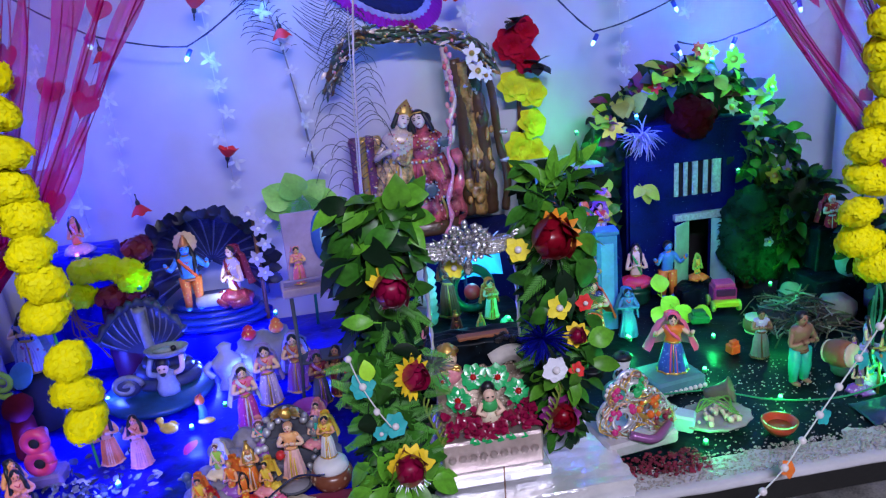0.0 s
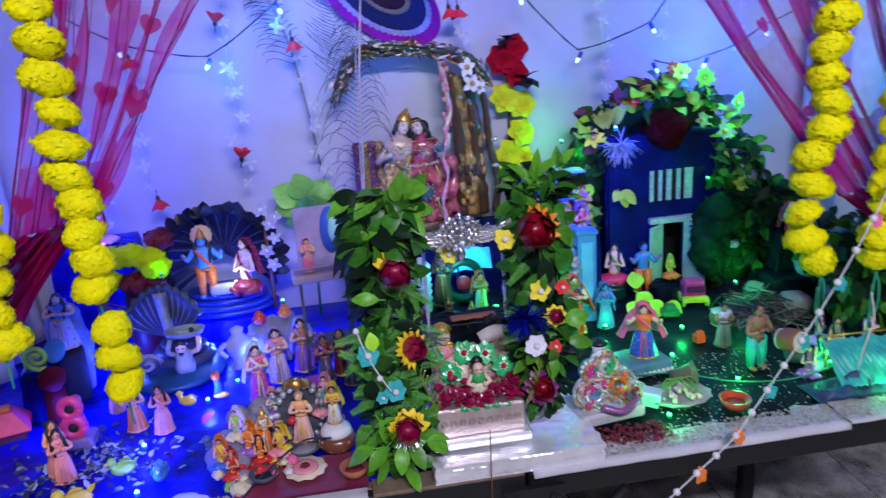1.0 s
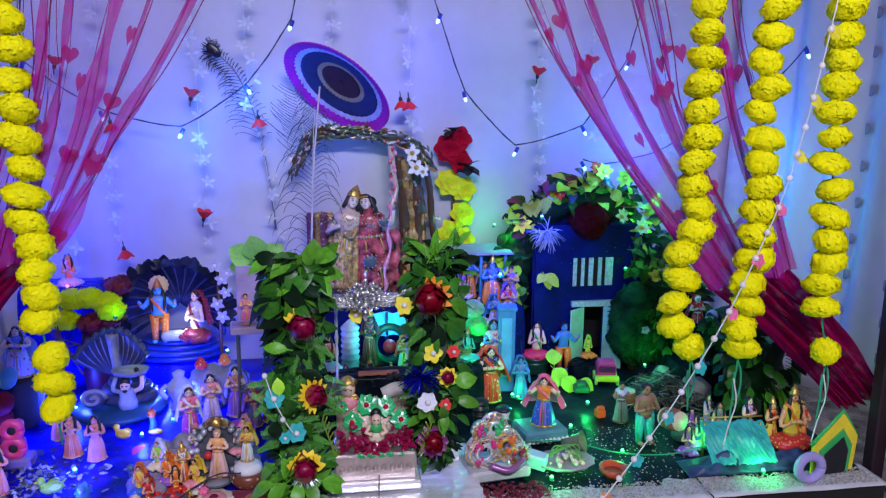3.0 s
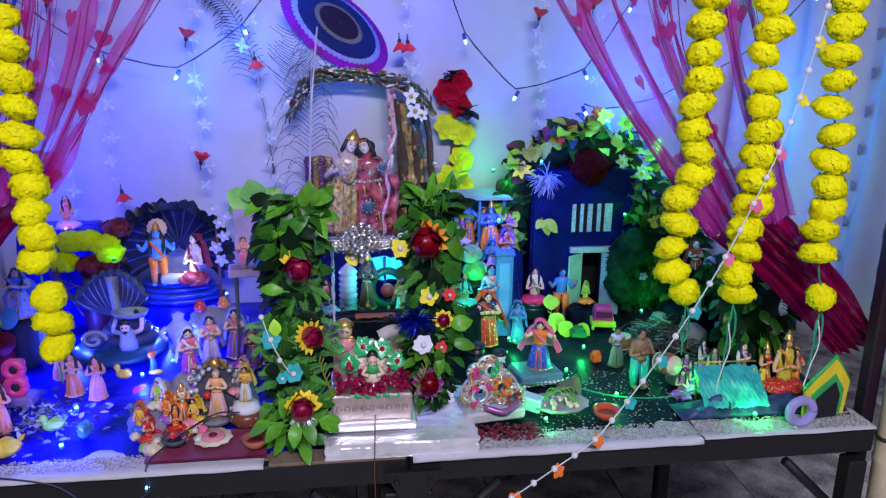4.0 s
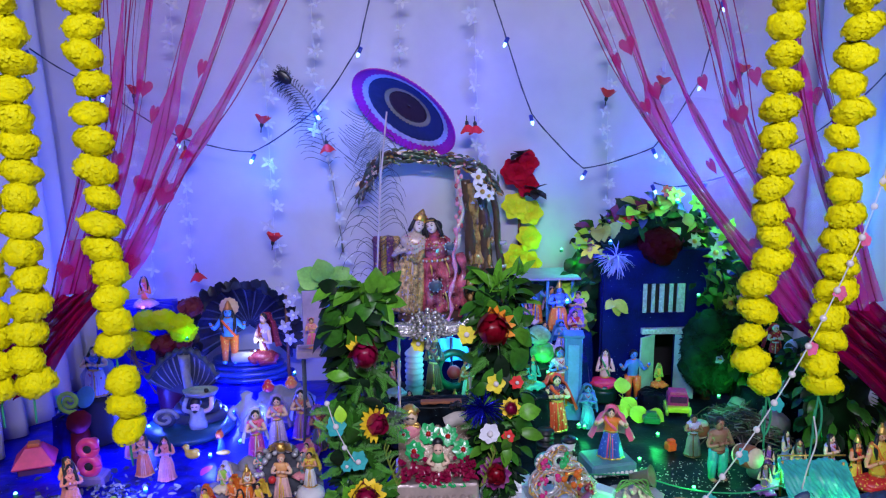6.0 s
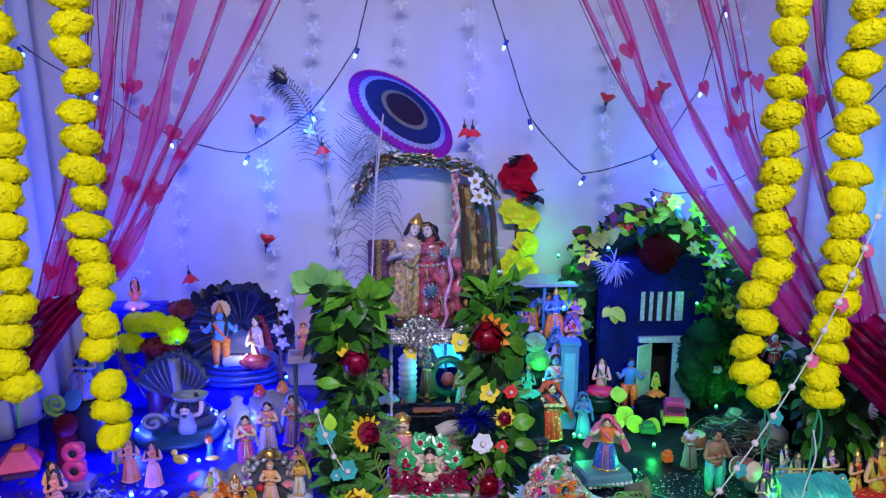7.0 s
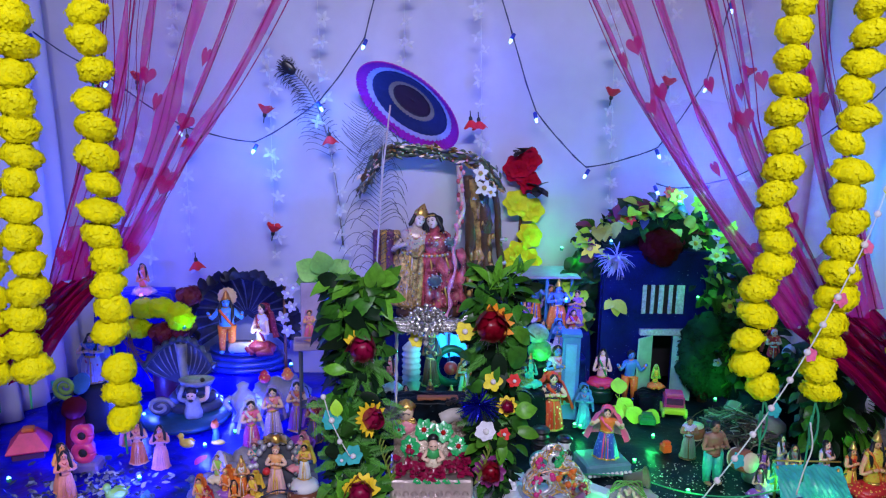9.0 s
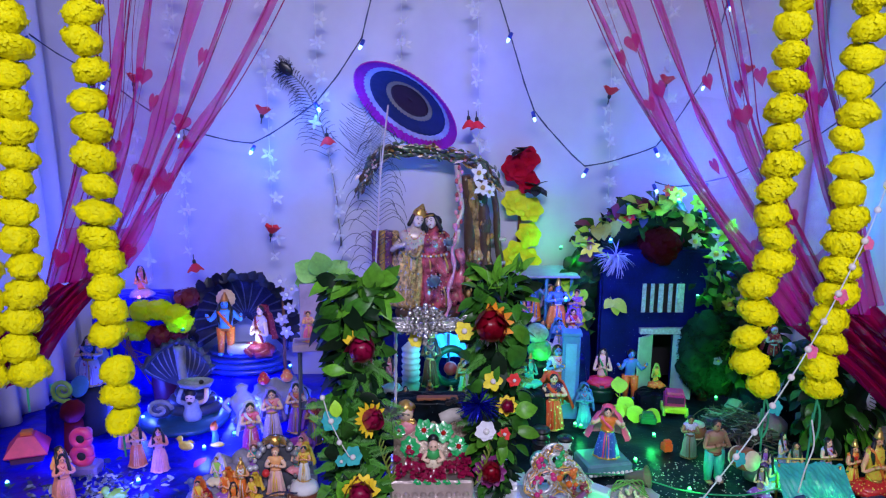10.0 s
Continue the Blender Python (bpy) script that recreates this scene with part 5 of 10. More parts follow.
# gnarled trunks
for k, (x0, x1, x2, r, mi) in enumerate(((0.116, 0.118, 0.104, 0.014, 7), (0.138, 0.136, 0.118, 0.016, 12), (0.162, 0.152, 0.132, 0.015, 7), (0.150, 0.146, 0.128, 0.009, 12), (0.190, 0.182, 0.164, 0.008, 7))):
    pts = curve([(x0, 0.018, 0.02), (x0 + 0.006 * math.sin(k * 2), 0.010, 0.09), (x1, 0.010 + 0.006 * (k % 2), 0.17), ((x1 + x2) / 2 + 0.004 * math.cos(k * 3), 0.010, 0.25), (x2, 0.006, 0.325 - 0.006 * k)], 8)
    tube(g, pts, [r * (1 + 0.42 * noise.noise(Vector((i * 0.42, k * 4.0, 0)))) for i in range(len(pts))], 12, mi)
for k in range(26):
    z = rnd.uniform(0.03, 0.31)
    ball(g, (0.108 + 0.06 * rnd.random() - 0.10 * max(0, z - 0.2), -0.004, z), (rnd.uniform(0.004, 0.009), 0.007, rnd.uniform(0.007, 0.016)), 10, 7, rnd.choice((7, 7, 12, 12)), None, 0.45, 60, k)
for z in (0.12, 0.175):
    lathe(g, [(0.009, 0.0), (0.0105, 0.004), (0.009, 0.008)], 12, 5, Matrix.Translation((0.192, 0.01, z)))
# arching canopy crowded with moulded leaves
arch = curve([(0.175, 0.0, 0.305), (0.145, 0.0, 0.345), (0.10, 0.0, 0.366), (0.02, -0.005, 0.380), (-0.06, -0.005, 0.382), (-0.105, -0.005, 0.352), (-0.130, -0.005, 0.300)], 7)
tube(g, arch, [0.008 + 0.003 * math.sin(i * 0.9) for i in range(len(arch))], 9, 8)
for i, p in enumerate(arch):
    along = (arch[min(i + 1, len(arch) - 1)] - arch[max(i - 1, 0)]).normalized()
    for q in range(9):
        c = p + Vector((rnd.uniform(-0.010, 0.010), rnd.uniform(-0.018, 0.004), rnd.uniform(-0.015, 0.012)))
        leaf(g, aim(c, along * rnd.choice((-1, 1)) + Vector((rnd.uniform(-0.5, 0.5), rnd.uniform(-0.5, 0), rnd.uniform(-0.5, 0.5))), (0, -1, 0.5)), rnd.uniform(0.012, 0.024), rnd.uniform(0.004, 0.008), 0.3, 0.5, rnd.choice((8, 8, 8, 8, 7, 7, 11, 11, 12, 10)), 4)
    for q in range(1):
        ball(g, p + Vector((rnd.uniform(-0.010, 0.010), -0.016, rnd.uniform(-0.012, 0.010))), rnd.uniform(0.0015, 0.0035), 6, 4, rnd.choice((5, 3, 9, 5)))
tube(g, curve([(0.085, -0.012, 0.350), (0.090, -0.018, 0.29), (0.096, -0.02, 0.25), (0.083, -0.028, 0.215)], 5), [0.0075 - 0.0002 * i for i in range(16)], 8, 10)
for k in range(14):
    ball(g, (0.088 + 0.006 * math.sin(k * 1.7), -0.026, 0.345 - 0.010 * k), (0.0045, 0.003, 0.006), 7, 5, 9 if k % 3 else 2)
solo("statue", g, STATUE, (0.0, 1.485, 0.885), "painted statue of a couple beneath a carved arching tree", "statue")
g = G()
box(g, (0, 0, 0.0775), (0.34, 0.16, 0.155), 0.006)
solo("pedestal_box", g, house_blue, (0.03, 1.465, TZ + 0.009), "dark blue covered box below the statue", "box", smooth=False)

# ---- crochet parasol above the statue ----
par = thing("parasol", (-0.033, 1.43, 1.360), "round crocheted parasol in purple, white, blue and beige", "parasol")
zax = Vector((-0.52, -0.50, -0.69)).normalized()
xax = Vector((0.80, 0.0, -0.60))
xax = (xax - zax * xax.dot(zax)).normalized()
PM = Matrix((xax, zax.cross(xax), zax)).transposed().to_4x4()
rings = [("rim", 0.112, 0.136, mat("purple_yarn", (0.48, 0.006, 0.40), 0.85, bscale=400, bump=0.6), 84, 0.0018),
         ("band", 0.099, 0.113, mat("lavender_yarn", (0.52, 0.5, 0.82), 0.85, bscale=400, bump=0.6), 50, 0.0016),
         ("band", 0.060, 0.100, mat("navy_yarn", (0.012, 0.022, 0.14), 0.85, bscale=400, bump=0.6), 36, 0.0003),
         ("band", 0.049, 0.061, mat("beige_yarn", (0.42, 0.3, 0.2), 0.85, bscale=400, bump=0.6), 40, 0.0009),
         ("crown", 0.002, 0.050, mat("wine_yarn", (0.05, 0.006, 0.022), 0.85, bscale=400, bump=0.6), 24, 0.0003)]
for nm, r0, r1, mm, lobes, amp in rings:
    g = G()

    def fn(u, v, r0=r0, r1=r1, lobes=lobes, amp=amp):
        a = 2 * math.pi * u
        r = r0 + (r1 - r0) * v
        w = math.cos(lobes * a) * amp * v
        return (r * math.cos(a) + w * 0.5 * math.cos(a), r * math.sin(a) + w * 0.5 * math.sin(a), -0.026 * (1 - (r / 0.136) ** 2) + w * 0.8 + 0.0005 * math.sin(v * 25))
    sheet(g, fn, lobes * 6, 6, 0, None, True)
    ob = part(nm, g, mm, par, m=PM @ Matrix.Scale(0.945, 4))
    md = ob.modifiers.new("thick", "SOLIDIFY")
    md.thickness = 0.002
g = G()
tube(g, [(-0.035, -0.02, 0.005), (-0.05, -0.02, -0.13), (-0.062, -0.02, -0.34), (-0.066, -0.02, -0.485)], 0.0018, 8)
part("stick", g, mat("pale_pink_stick", (0.62, 0.5, 0.56), 0.4), par, "thin pale pink stick")

# ---- peacock feathers ----
def feather(pts, label, barb, eye, seed, density=60, droop=0.3, start=0.0, uneven=1.0):
    rnd = random.Random(seed)
    th = thing("peacock_feather", (0, 0, 0), label, "feather", "peacock feathers")
    c = curve(pts, 10)
    n = len(c)
    g = G()
    tube(g, c, [(0.0024 if eye else 0.0018) - 0.001 * i / n for i in range(n)], 6)
    part("quill", g, mat("grey_quill", (0.2, 0.19, 0.2), 0.5) if eye else feather_q, th, "thin quill")
    g = G()
    for k in range(density):
        f = start + (1 - start) * (k / density) ** 0.7
        i = min(n - 2, int(f * (n - 1)))
        p = c[i]
        d = (c[i + 1] - c[i]).normalized()
        for s in (-1, 1):
            side_v = Vector((d.z, 0, -d.x)) * s
            L = barb * (uneven if s > 0 else 1.0) * rnd.uniform(0.5, 1.15) * (0.55 + 0.45 * math.sin(math.pi * min(1, f + 0.2)))
            q = [p, p + side_v * L * 0.5 + d * L * 0.35, p + side_v * L * 0.85 + d * L * (0.45 - droop * 0.5) + Vector((0, rnd.uniform(-0.008, 0.004), 0)), p + side_v * L * 1.0 + d * L * (0.4 - droop)]
            tube(g, curve(q, 3), [0.00065] * 9 + [0.0004], 3)
    part("barb_fringe", g, feather_m, th, "dark thin barbs")
    if eye:
        g = G()
        ball(g, (0, 0, 0), (0.0115, 0.003, 0.019), 14, 10, 2)
        ball(g, (0, -0.0015, -0.004), (0.004, 0.0015, 0.006), 10, 6, 1)
        for k in range(80):
            a = rnd.uniform(-2.3, 2.3)
            q = Vector((math.sin(a), 0, math.cos(a)))
            tube(g, [q * 0.006, q * 0.014 + Vector((0, rnd.uniform(-0.002, 0.002), 0.003)), q * rnd.uniform(0.015, 0.024) + Vector((0, 0, 0.008))], 0.0005, 3, 2)
        d = (c[-1] - c[-4]).normalized()
        part("eye", g, [feather_m, mat("feather_teal", (0.01, 0.09, 0.12), 0.3, 0.5), mat("feather_black", (0.005, 0.005, 0.02), 0.3)], th, "dark iridescent eye",
             m=Matrix.Translation(c[-1] + Vector((0, -0.003, 0))) @ pose(0, 0, 0, 0, math.degrees(math.atan2(d.x, d.z)), 0))
    return th


feather([(-0.178, 1.525, 1.04), (-0.19, 1.525, 1.16), (-0.215, 1.525, 1.30), (-0.25, 1.522, 1.39), (-0.296, 1.52, 1.44)], "long peacock feather with a dark eye on the backdrop", 0.062, True, 5, 90, 0.05, start=0.42, uneven=0.45)
feather([(-0.098, 1.455, 0.98), (-0.095, 1.455, 1.06), (-0.09, 1.455, 1.16), (-0.085, 1.455, 1.26), (-0.08, 1.46, 1.32)], "dark peacock feather with curling barbs behind the parasol stick", 0.085, False, 6, 40, 0.6, uneven=0.75)
feather([(-0.100, 1.475, 1.19), (-0.105, 1.475, 1.24), (-0.11, 1.475, 1.29), (-0.125, 1.475, 1.36)], "short dark peacock feather beside the arch", 0.075, False, 7, 26, -0.5, uneven=0.5)

# ---- flowers ----
def artificial(name, at, r, heart_mat, petal_mat, label, petals=14, width=0.5, nx=0.0, nz=0.3, cup=0.25, core=0.6, tuft=None, group="artificial flowers", arc=None, reach=1.0):
    th = thing(name, at, label, "flower", group)
    M = flat((0, 0, 0), 1.0, nx, nz)
    rnd = random.Random(int(abs(at[0]) * 9999) + int(at[2] * 999))
    for k in range(petals):
        g = G()
        a = 2 * math.pi * k / petals + rnd.uniform(-0.12, 0.12)
        if arc is not None:
            a = math.radians(arc[0] + (arc[1] - arc[0]) * (k + 0.5) / petals) + rnd.uniform(-0.1, 0.1)
        d = Vector((math.cos(a), math.sin(a), cup + rnd.uniform(-0.12, 0.12)))
        leaf(g, aim((d.x * r * 0.2, d.y * r * 0.2, -0.002), d), r * reach * rnd.uniform(0.75, 0.95), r * width, 0.25, rnd.uniform(0.0, 0.7), 0, 4, 0.55)
        part("petal", g, petal_mat, th, m=M)
    R = r * core
    g = G()
    ball(g, (0, 0, r * 0.12), (R * 0.74, R * 0.74, R * 0.7), 16, 10, 0, None, 0.12, 90, r * 50)
    part("bud", g, heart_mat, th, m=M)
    for k in range(11):
        a0 = k * 2.4 + rnd.uniform(-0.2, 0.2)
        lay = k / 10
        g = G()

        def wrap(u, v, a0=a0, lay=lay):
            az = a0 + (u - 0.5) * (1.9 - 0.7 * lay)
            lim = 1.0 - 0.45 * (2 * u - 1) ** 4
            th_ = math.radians(105 - (62 + 26 * lay) * v * lim)
            rr = R * (1.06 - 0.16 * lay) * (1 + (0.30 - 0.16 * lay + 0.12 * math.sin(a0 * 3)) * v * v * v + 0.09 * math.sin(6 * u + a0) * v)
            return (rr * math.sin(th_) * math.cos(az), rr * math.sin(th_) * math.sin(az), r * 0.12 + rr * 0.95 * math.cos(th_))
        sheet(g, wrap, 7, 5)
        part("rose_petal", g, heart_mat, th, m=M @ Matrix.Diagonal((0.94, 1.0, 1.12, 1)))
    if tuft is not None:
        g = G()
        for k in range(30):
            a = rnd.uniform(-2.4, -0.7)
            d = Vector((math.cos(a), math.sin(a), rnd.uniform(-0.1, 0.6)))
            leaf(g, aim((0, 0, 0.0), d), r * rnd.uniform(0.75, 1.08), 0.0006, 0.1, 0.5, 0, 3, 0.4)
        part("tinsel_tuft", g, tuft, th, "shiny tinsel", m=M)
    return th


wine = mat("wine_red_satin_petal", (0.30, 0.004, 0.05), 0.38, var=0.35, coat=0.12)
crimson = mat("crimson_satin_petal", (0.26, 0.002, 0.015), 0.35, var=0.35, coat=0.15)
gold_p = mat("golden_fabric_petal", (0.90, 0.66, 0.02), 0.6)
amber_p = mat("amber_fabric_petal", (0.8, 0.28, 0.01), 0.6)
plum = mat("plum_satin_petal", (0.2, 0.01, 0.14), 0.35)
artificial("artificial_rose", (-0.094, 0.818, 1.028), 0.028, wine, gold_p, "wine red satin rose with gold petals and silver tinsel", 4, 0.3, arc=(80, 170), reach=1.1, cup=0.6, tuft=tinsel_s, core=0.70)
artificial("artificial_rose", (0.092, 0.832, 1.058), 0.034, crimson, amber_p, "large crimson rose with an amber collar on the leaf column", 6, 0.32, arc=(-25, 110), reach=1.0, cup=0.6, core=0.68, tuft=tinsel_s)
artificial("artificial_sunflower", (-0.083, 0.816, 0.921), 0.024, wine, gold_p, "small sunflower with a wine red heart turned sideways", 13, 0.34, reach=1.15, arc=(30, 280), nx=0.7, core=0.62, cup=0.6, tuft=tinsel_s)
artificial("artificial_rose", (-0.097, 0.803, 0.807), 0.029, wine, gold_p, "wine red rose below a cap of yellow petals with tinsel", 9, 0.55, arc=(5, 175), reach=1.1, core=0.64, nz=0.9, tuft=tinsel_s, cup=0.9)
artificial("artificial_rose", (0.100, 0.846, 0.822), 0.025, crimson, plum, "crimson and plum satin flower low on the leaf column", 12, 0.6, core=0.6, tuft=mat("red_tinsel", (0.5, 0.01, 0.03), 0.2, 0.8))
artificial("artificial_flower", (0.122, 0.845, 0.928), 0.016, wine, gold_p, "small wine red and yellow flower below blue tinsel", 8, 0.6, core=0.6)


def tinsel(at, r, material, label, n=140, seed=1, stretch=(1, 0.6, 0.7), curl=0.4, sink=0.0):
    g, rnd = G(), random.Random(seed)
    for k in range(n):
        d = Vector((rnd.gauss(0, 1), rnd.gauss(0, 1), rnd.gauss(0, 1))).normalized()
        leaf(g, aim((0, 0, 0), Vector((d.x * stretch[0], d.y * stretch[1], d.z * stretch[2] - sink)), (rnd.random(), rnd.random(), rnd.random())), r * rnd.uniform(0.6, 1.1), 0.003, 0.1, curl, 0, 5 if curl > 0.5 else 3, 0.4)
    return solo("tinsel_flower", g, material, at, label, "tinsel", "tinsel flowers")


tinsel((0.078, 0.838, 0.932), 0.036, tinsel_b, "flower of shiny blue tinsel on the leaf column", 160, 3)
tinsel((-0.055, 0.845, 0.915), 0.03, tinsel_s, "tuft of silver tinsel beside the small sunflower", 90, 4)
tinsel((0.422, 1.365, 1.052), 0.042, mat("white_tinsel", (0.4, 0.4, 0.5), 0.5, 0.1, bump=0), "spray of white tinsel on the leafy roof", 90, 5, (1.0, 0.4, 0.7), 1.4, 0.25)


def simple_flower(at, r, petal, label, bead=True, petals=6, nx=0.0, nz=0.3, group="small fabric flowers", spin=0.0, width=0.85, cup=0.12):
    th = thing("fabric_flower", at, label, "flower", group)
    M = flat((0, 0, 0), 1.0, nx, nz, spin)
    r *= 0.84
    g = five(r, 0, petals, width, cup, int(at[2] * 1000))
    part("petals", g, petal, th, m=M)
    g = G()
    ball(g, (0, 0, 0.004), r * 0.27, 10, 7)
    part("bead", g, bead_m if bead else gold, th, "round pearl bead", m=M)
    return th


teal_f = mat("teal_fabric_petal", (0.02, 0.42, 0.42), 0.6)
yel_f = mat("yellow_fabric_petal", (0.82, 0.7, 0.03), 0.6)
simple_flower((0.098, 0.832, 0.972), 0.019, yel_f, "yellow fabric flower with a bead", petals=5)
simple_flower((0.055, 0.842, 1.046), 0.019, yel_f, "yellow fabric flower with a bead")
simple_flower((-0.016, 0.868, 1.025), 0.016, yel_f, "yellow fabric flower below the silver crest")
simple_flower((0.089, 0.826, 0.896), 0.021, white_petal, "white fabric flower with a bead", petals=7)
simple_flower((0.118, 0.835, 0.887), 0.012, red_petal, "small red fabric flower")
simple_flower((0.13, 0.835, 0.972), 0.013, red_petal, "small red fabric flower")
simple_flower((-0.138, 0.810, 0.921), 0.020, teal_f, "teal fabric flower with a pearl bead")
simple_flower((-0.107, 0.808, 0.866), 0.019, teal_f, "teal fabric flower with a pearl bead")
simple_flower((-0.124, 0.810, 0.858), 0.012, teal_f, "small teal fabric flower")
g = G()
tube(g, curve([(-0.15, 0.812, 0.957), (-0.14, 0.806, 0.925), (-0.125, 0.803, 0.892), (-0.112, 0.803, 0.868)], 6), 0.0009, 6)
solo("thin_wire", g, white_wire, (0, 0, 0), "thin white wire that joins two teal flowers", "wire", "wires")
for p in ((-0.15, 0.809, 0.957), (-0.126, 0.800, 0.892)):
    g = G()
    ball(g, (0, 0, 0), 0.0042, 10, 7)
    solo("pearl_bead", g, bead_m, p, "round pearl bead on a wire", "bead", "pearl beads")

# rose and yellow blossom spray fixed to the backdrop
sp = thing("flower_spray", (0.237, 1.535, 0.98), "hanging spray of red roses above yellow blossoms on the backdrop", "flower spray")
rnd = random.Random(21)
for nm, x, z, r, mm in (("red_rose", -0.015, 0.245, 0.034, mat("red_rose_petal", (0.42, 0.002, 0.022), 0.7, var=0.3, spec=0.1)), ("red_rose", 0.012, 0.268, 0.03, None), ("red_rose", 0.012, 0.215, 0.03, None),
                        ("yellow_blossom", -0.012, 0.165, 0.034, mat("yellow_blossom_petal", (0.74, 0.76, 0.02), 0.7, var=0.2, spec=0.15)), ("yellow_blossom", 0.022, 0.15, 0.031, None),
                        ("yellow_blossom", 0.02, 0.09, 0.032, None), ("yellow_blossom", -0.008, 0.045, 0.034, None), ("yellow_blossom", 0.022, 0.03, 0.03, None), ("yellow_blossom", -0.02, 0.03, 0.027, None)):
    mm = mm or (MATS["red_rose_petal"] if nm == "red_rose" else MATS["yellow_blossom_petal"])
    g = G()
    for ring, (np_, rr, cup) in enumerate(((6, 1.0, 0.25), (5, 0.72, 0.8), (4, 0.45, 1.6))):
        for k in range(np_):
            a = 2 * math.pi * k / np_ + ring * 0.6 + rnd.uniform(-0.2, 0.2)
            leaf(g, aim((0, 0, 0), (math.cos(a), math.sin(a), cup)), r * rr * 1.05, r * rr * 1.0, 0.3, 0.5, 0, 4, 0.45, 0.06)
    part(nm, g, mm, sp, m=flat((x, -0.02, z), 1, rnd.uniform(-0.4, 0.4), rnd.uniform(0.0, 0.5)))
for x, z in ((-0.004, 0.285), (0.03, 0.205), (0.03, 0.195)):
    g = G()
    for k in range(4):
        leaf(g, aim((0, 0, 0), (rnd.uniform(-1, 1), -0.4, rnd.uniform(-0.3, 1))), 0.032, 0.026, 0.2, 0.4, 0, 4, 0.6)
    part("dark_leaf", g, mat("black_fabric_leaf", (0.012, 0.012, 0.014), 0.6), sp, m=Matrix.Translation((x, -0.035, z)))
g = G()
tube(g, [(0, 0, 0.0), (0.0, 0.0, 0.28)], 0.004, 8)
part("stem", g, brown, sp)

# ---- two columns of fresh leaves ----
def leaf_meshes(name, material, L, W, n, seed, fold=0.25, curl=0.5, wavy=0.03):
    rnd, out = random.Random(seed), []
    for k in range(n):
        g = G()
        leaf(g, ID, L * rnd.uniform(0.85, 1.15), W * rnd.uniform(0.85, 1.15), fold, curl * rnd.uniform(0.5, 1.5), 0, 6, 0.8, wavy)
        tube(g, [(0, -0.012, 0), (0, 0.004, 0)], 0.0009, 5)
        out.append(g.mesh(name, material))
    return out


mango_d = leaf_meshes("leaf", leaf_d, 0.046, 0.021, 4, 1, 0.3, 0.8)
mango_m = leaf_meshes("leaf", leaf_m, 0.044, 0.021, 4, 2, 0.3, 0.8)
mango_b = leaf_meshes("leaf", leaf_b, 0.044, 0.021, 3, 3, 0.3, 0.8)
lime_lv = leaf_meshes("leaf", leaf_l, 0.045, 0.034, 3, 4)
yel_lv = leaf_meshes("leaf", leaf_y, 0.042, 0.03, 3, 5)
fern_g = G()
for k in range(15):
    for s in (-1, 1):
        leaf(fern_g, aim((0, 0.005 * k, -0.0006 * k), (s, 0.9, -0.1)), 0.022 - 0.0008 * k, 0.003, 0.1, 0.3, 0, 2, 0.4)
tube(fern_g, [(0, -0.01, 0), (0, 0.04, -0.004), (0, 0.078, -0.012)], 0.0007, 4)
fern_me = fern_g.mesh("fern", mat("fern_green", (0.08, 0.32, 0.035), 0.5, rand=0.3))


mint_d = leaf_meshes("leaf", leaf_d, 0.037, 0.0235, 4, 21, 0.22, 1.1, 0.06)
mint_m = leaf_meshes("leaf", leaf_m, 0.036, 0.0235, 4, 22, 0.22, 1.1, 0.06)
mint_b = leaf_meshes("leaf", leaf_b, 0.036, 0.022, 3, 23, 0.22, 1.1, 0.06)


def leaf_column(base, top, label, seed, width):
    """The bare stick with inner leaves coloured dark as shade; bands of leaves and ferns are added to it."""
    rnd = random.Random(seed)
    th = thing("leaf_column", base, label, "foliage", "leaf columns")
    b, t = Vector(base), Vector(top)
    g = G()
    tube(g, curve([Vector((0, 0.014, 0)), (t - b) * 0.5 + Vector((0, 0.016, 0)), (t - b) * 0.93 + Vector((0, 0.012, 0))], 5), 0.004, 8)
    part("stem", g, brown, th)
    # Inner leaves are near black: shade between the leaves put in as colour.
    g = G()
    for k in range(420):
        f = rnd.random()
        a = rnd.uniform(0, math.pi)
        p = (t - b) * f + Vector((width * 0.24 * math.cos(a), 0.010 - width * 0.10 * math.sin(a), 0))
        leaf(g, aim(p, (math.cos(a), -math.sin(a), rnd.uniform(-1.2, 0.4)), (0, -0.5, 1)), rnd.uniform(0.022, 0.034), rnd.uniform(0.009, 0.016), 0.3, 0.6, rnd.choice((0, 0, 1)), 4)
    ob = part("inner_foliage", g, [leaf_b, leaf_d], th, "small inner leaves, coloured dark for the shade between leaves")
    ob["kind"] = "stuff"
    return th


def leaf_band(th, n, pool, x0, x1, z0, z1, size, tilt, seed, rise=(-0.5, 0.6), deep=0.02):
    """Leaves of one height on a column, in heights above its foot; tilt turns their tips sideways."""
    rnd = random.Random(seed)
    for k in range(n):
        q = rnd.random()
        x, z = x0 + (x1 - x0) * rnd.random(), z0 + (z1 - z0) * (k + rnd.random()) / n
        mid = (x0 + x1) / 2
        side_x = (x - mid) / max(0.01, (x1 - x0) / 2)
        p = Vector((mid + (x - mid) * 0.72, -deep * (1 - 0.6 * side_x * side_x) * rnd.uniform(0.3, 1.0), z))
        d = Vector((side_x * 0.6 + tilt + rnd.uniform(-0.8, 0.8), rnd.uniform(-0.5, 0.1), rnd.uniform(*rise)))
        up = Vector((rnd.uniform(-0.9, 0.9), -1.0, 0.5 + 0.6 * q))
        part("leaf", rnd.choice(pool), None, th, m=aim(p, d, up, rnd.uniform(-0.9, 0.9)) @ Matrix.Scale(size * rnd.uniform(0.75, 1.15), 4))


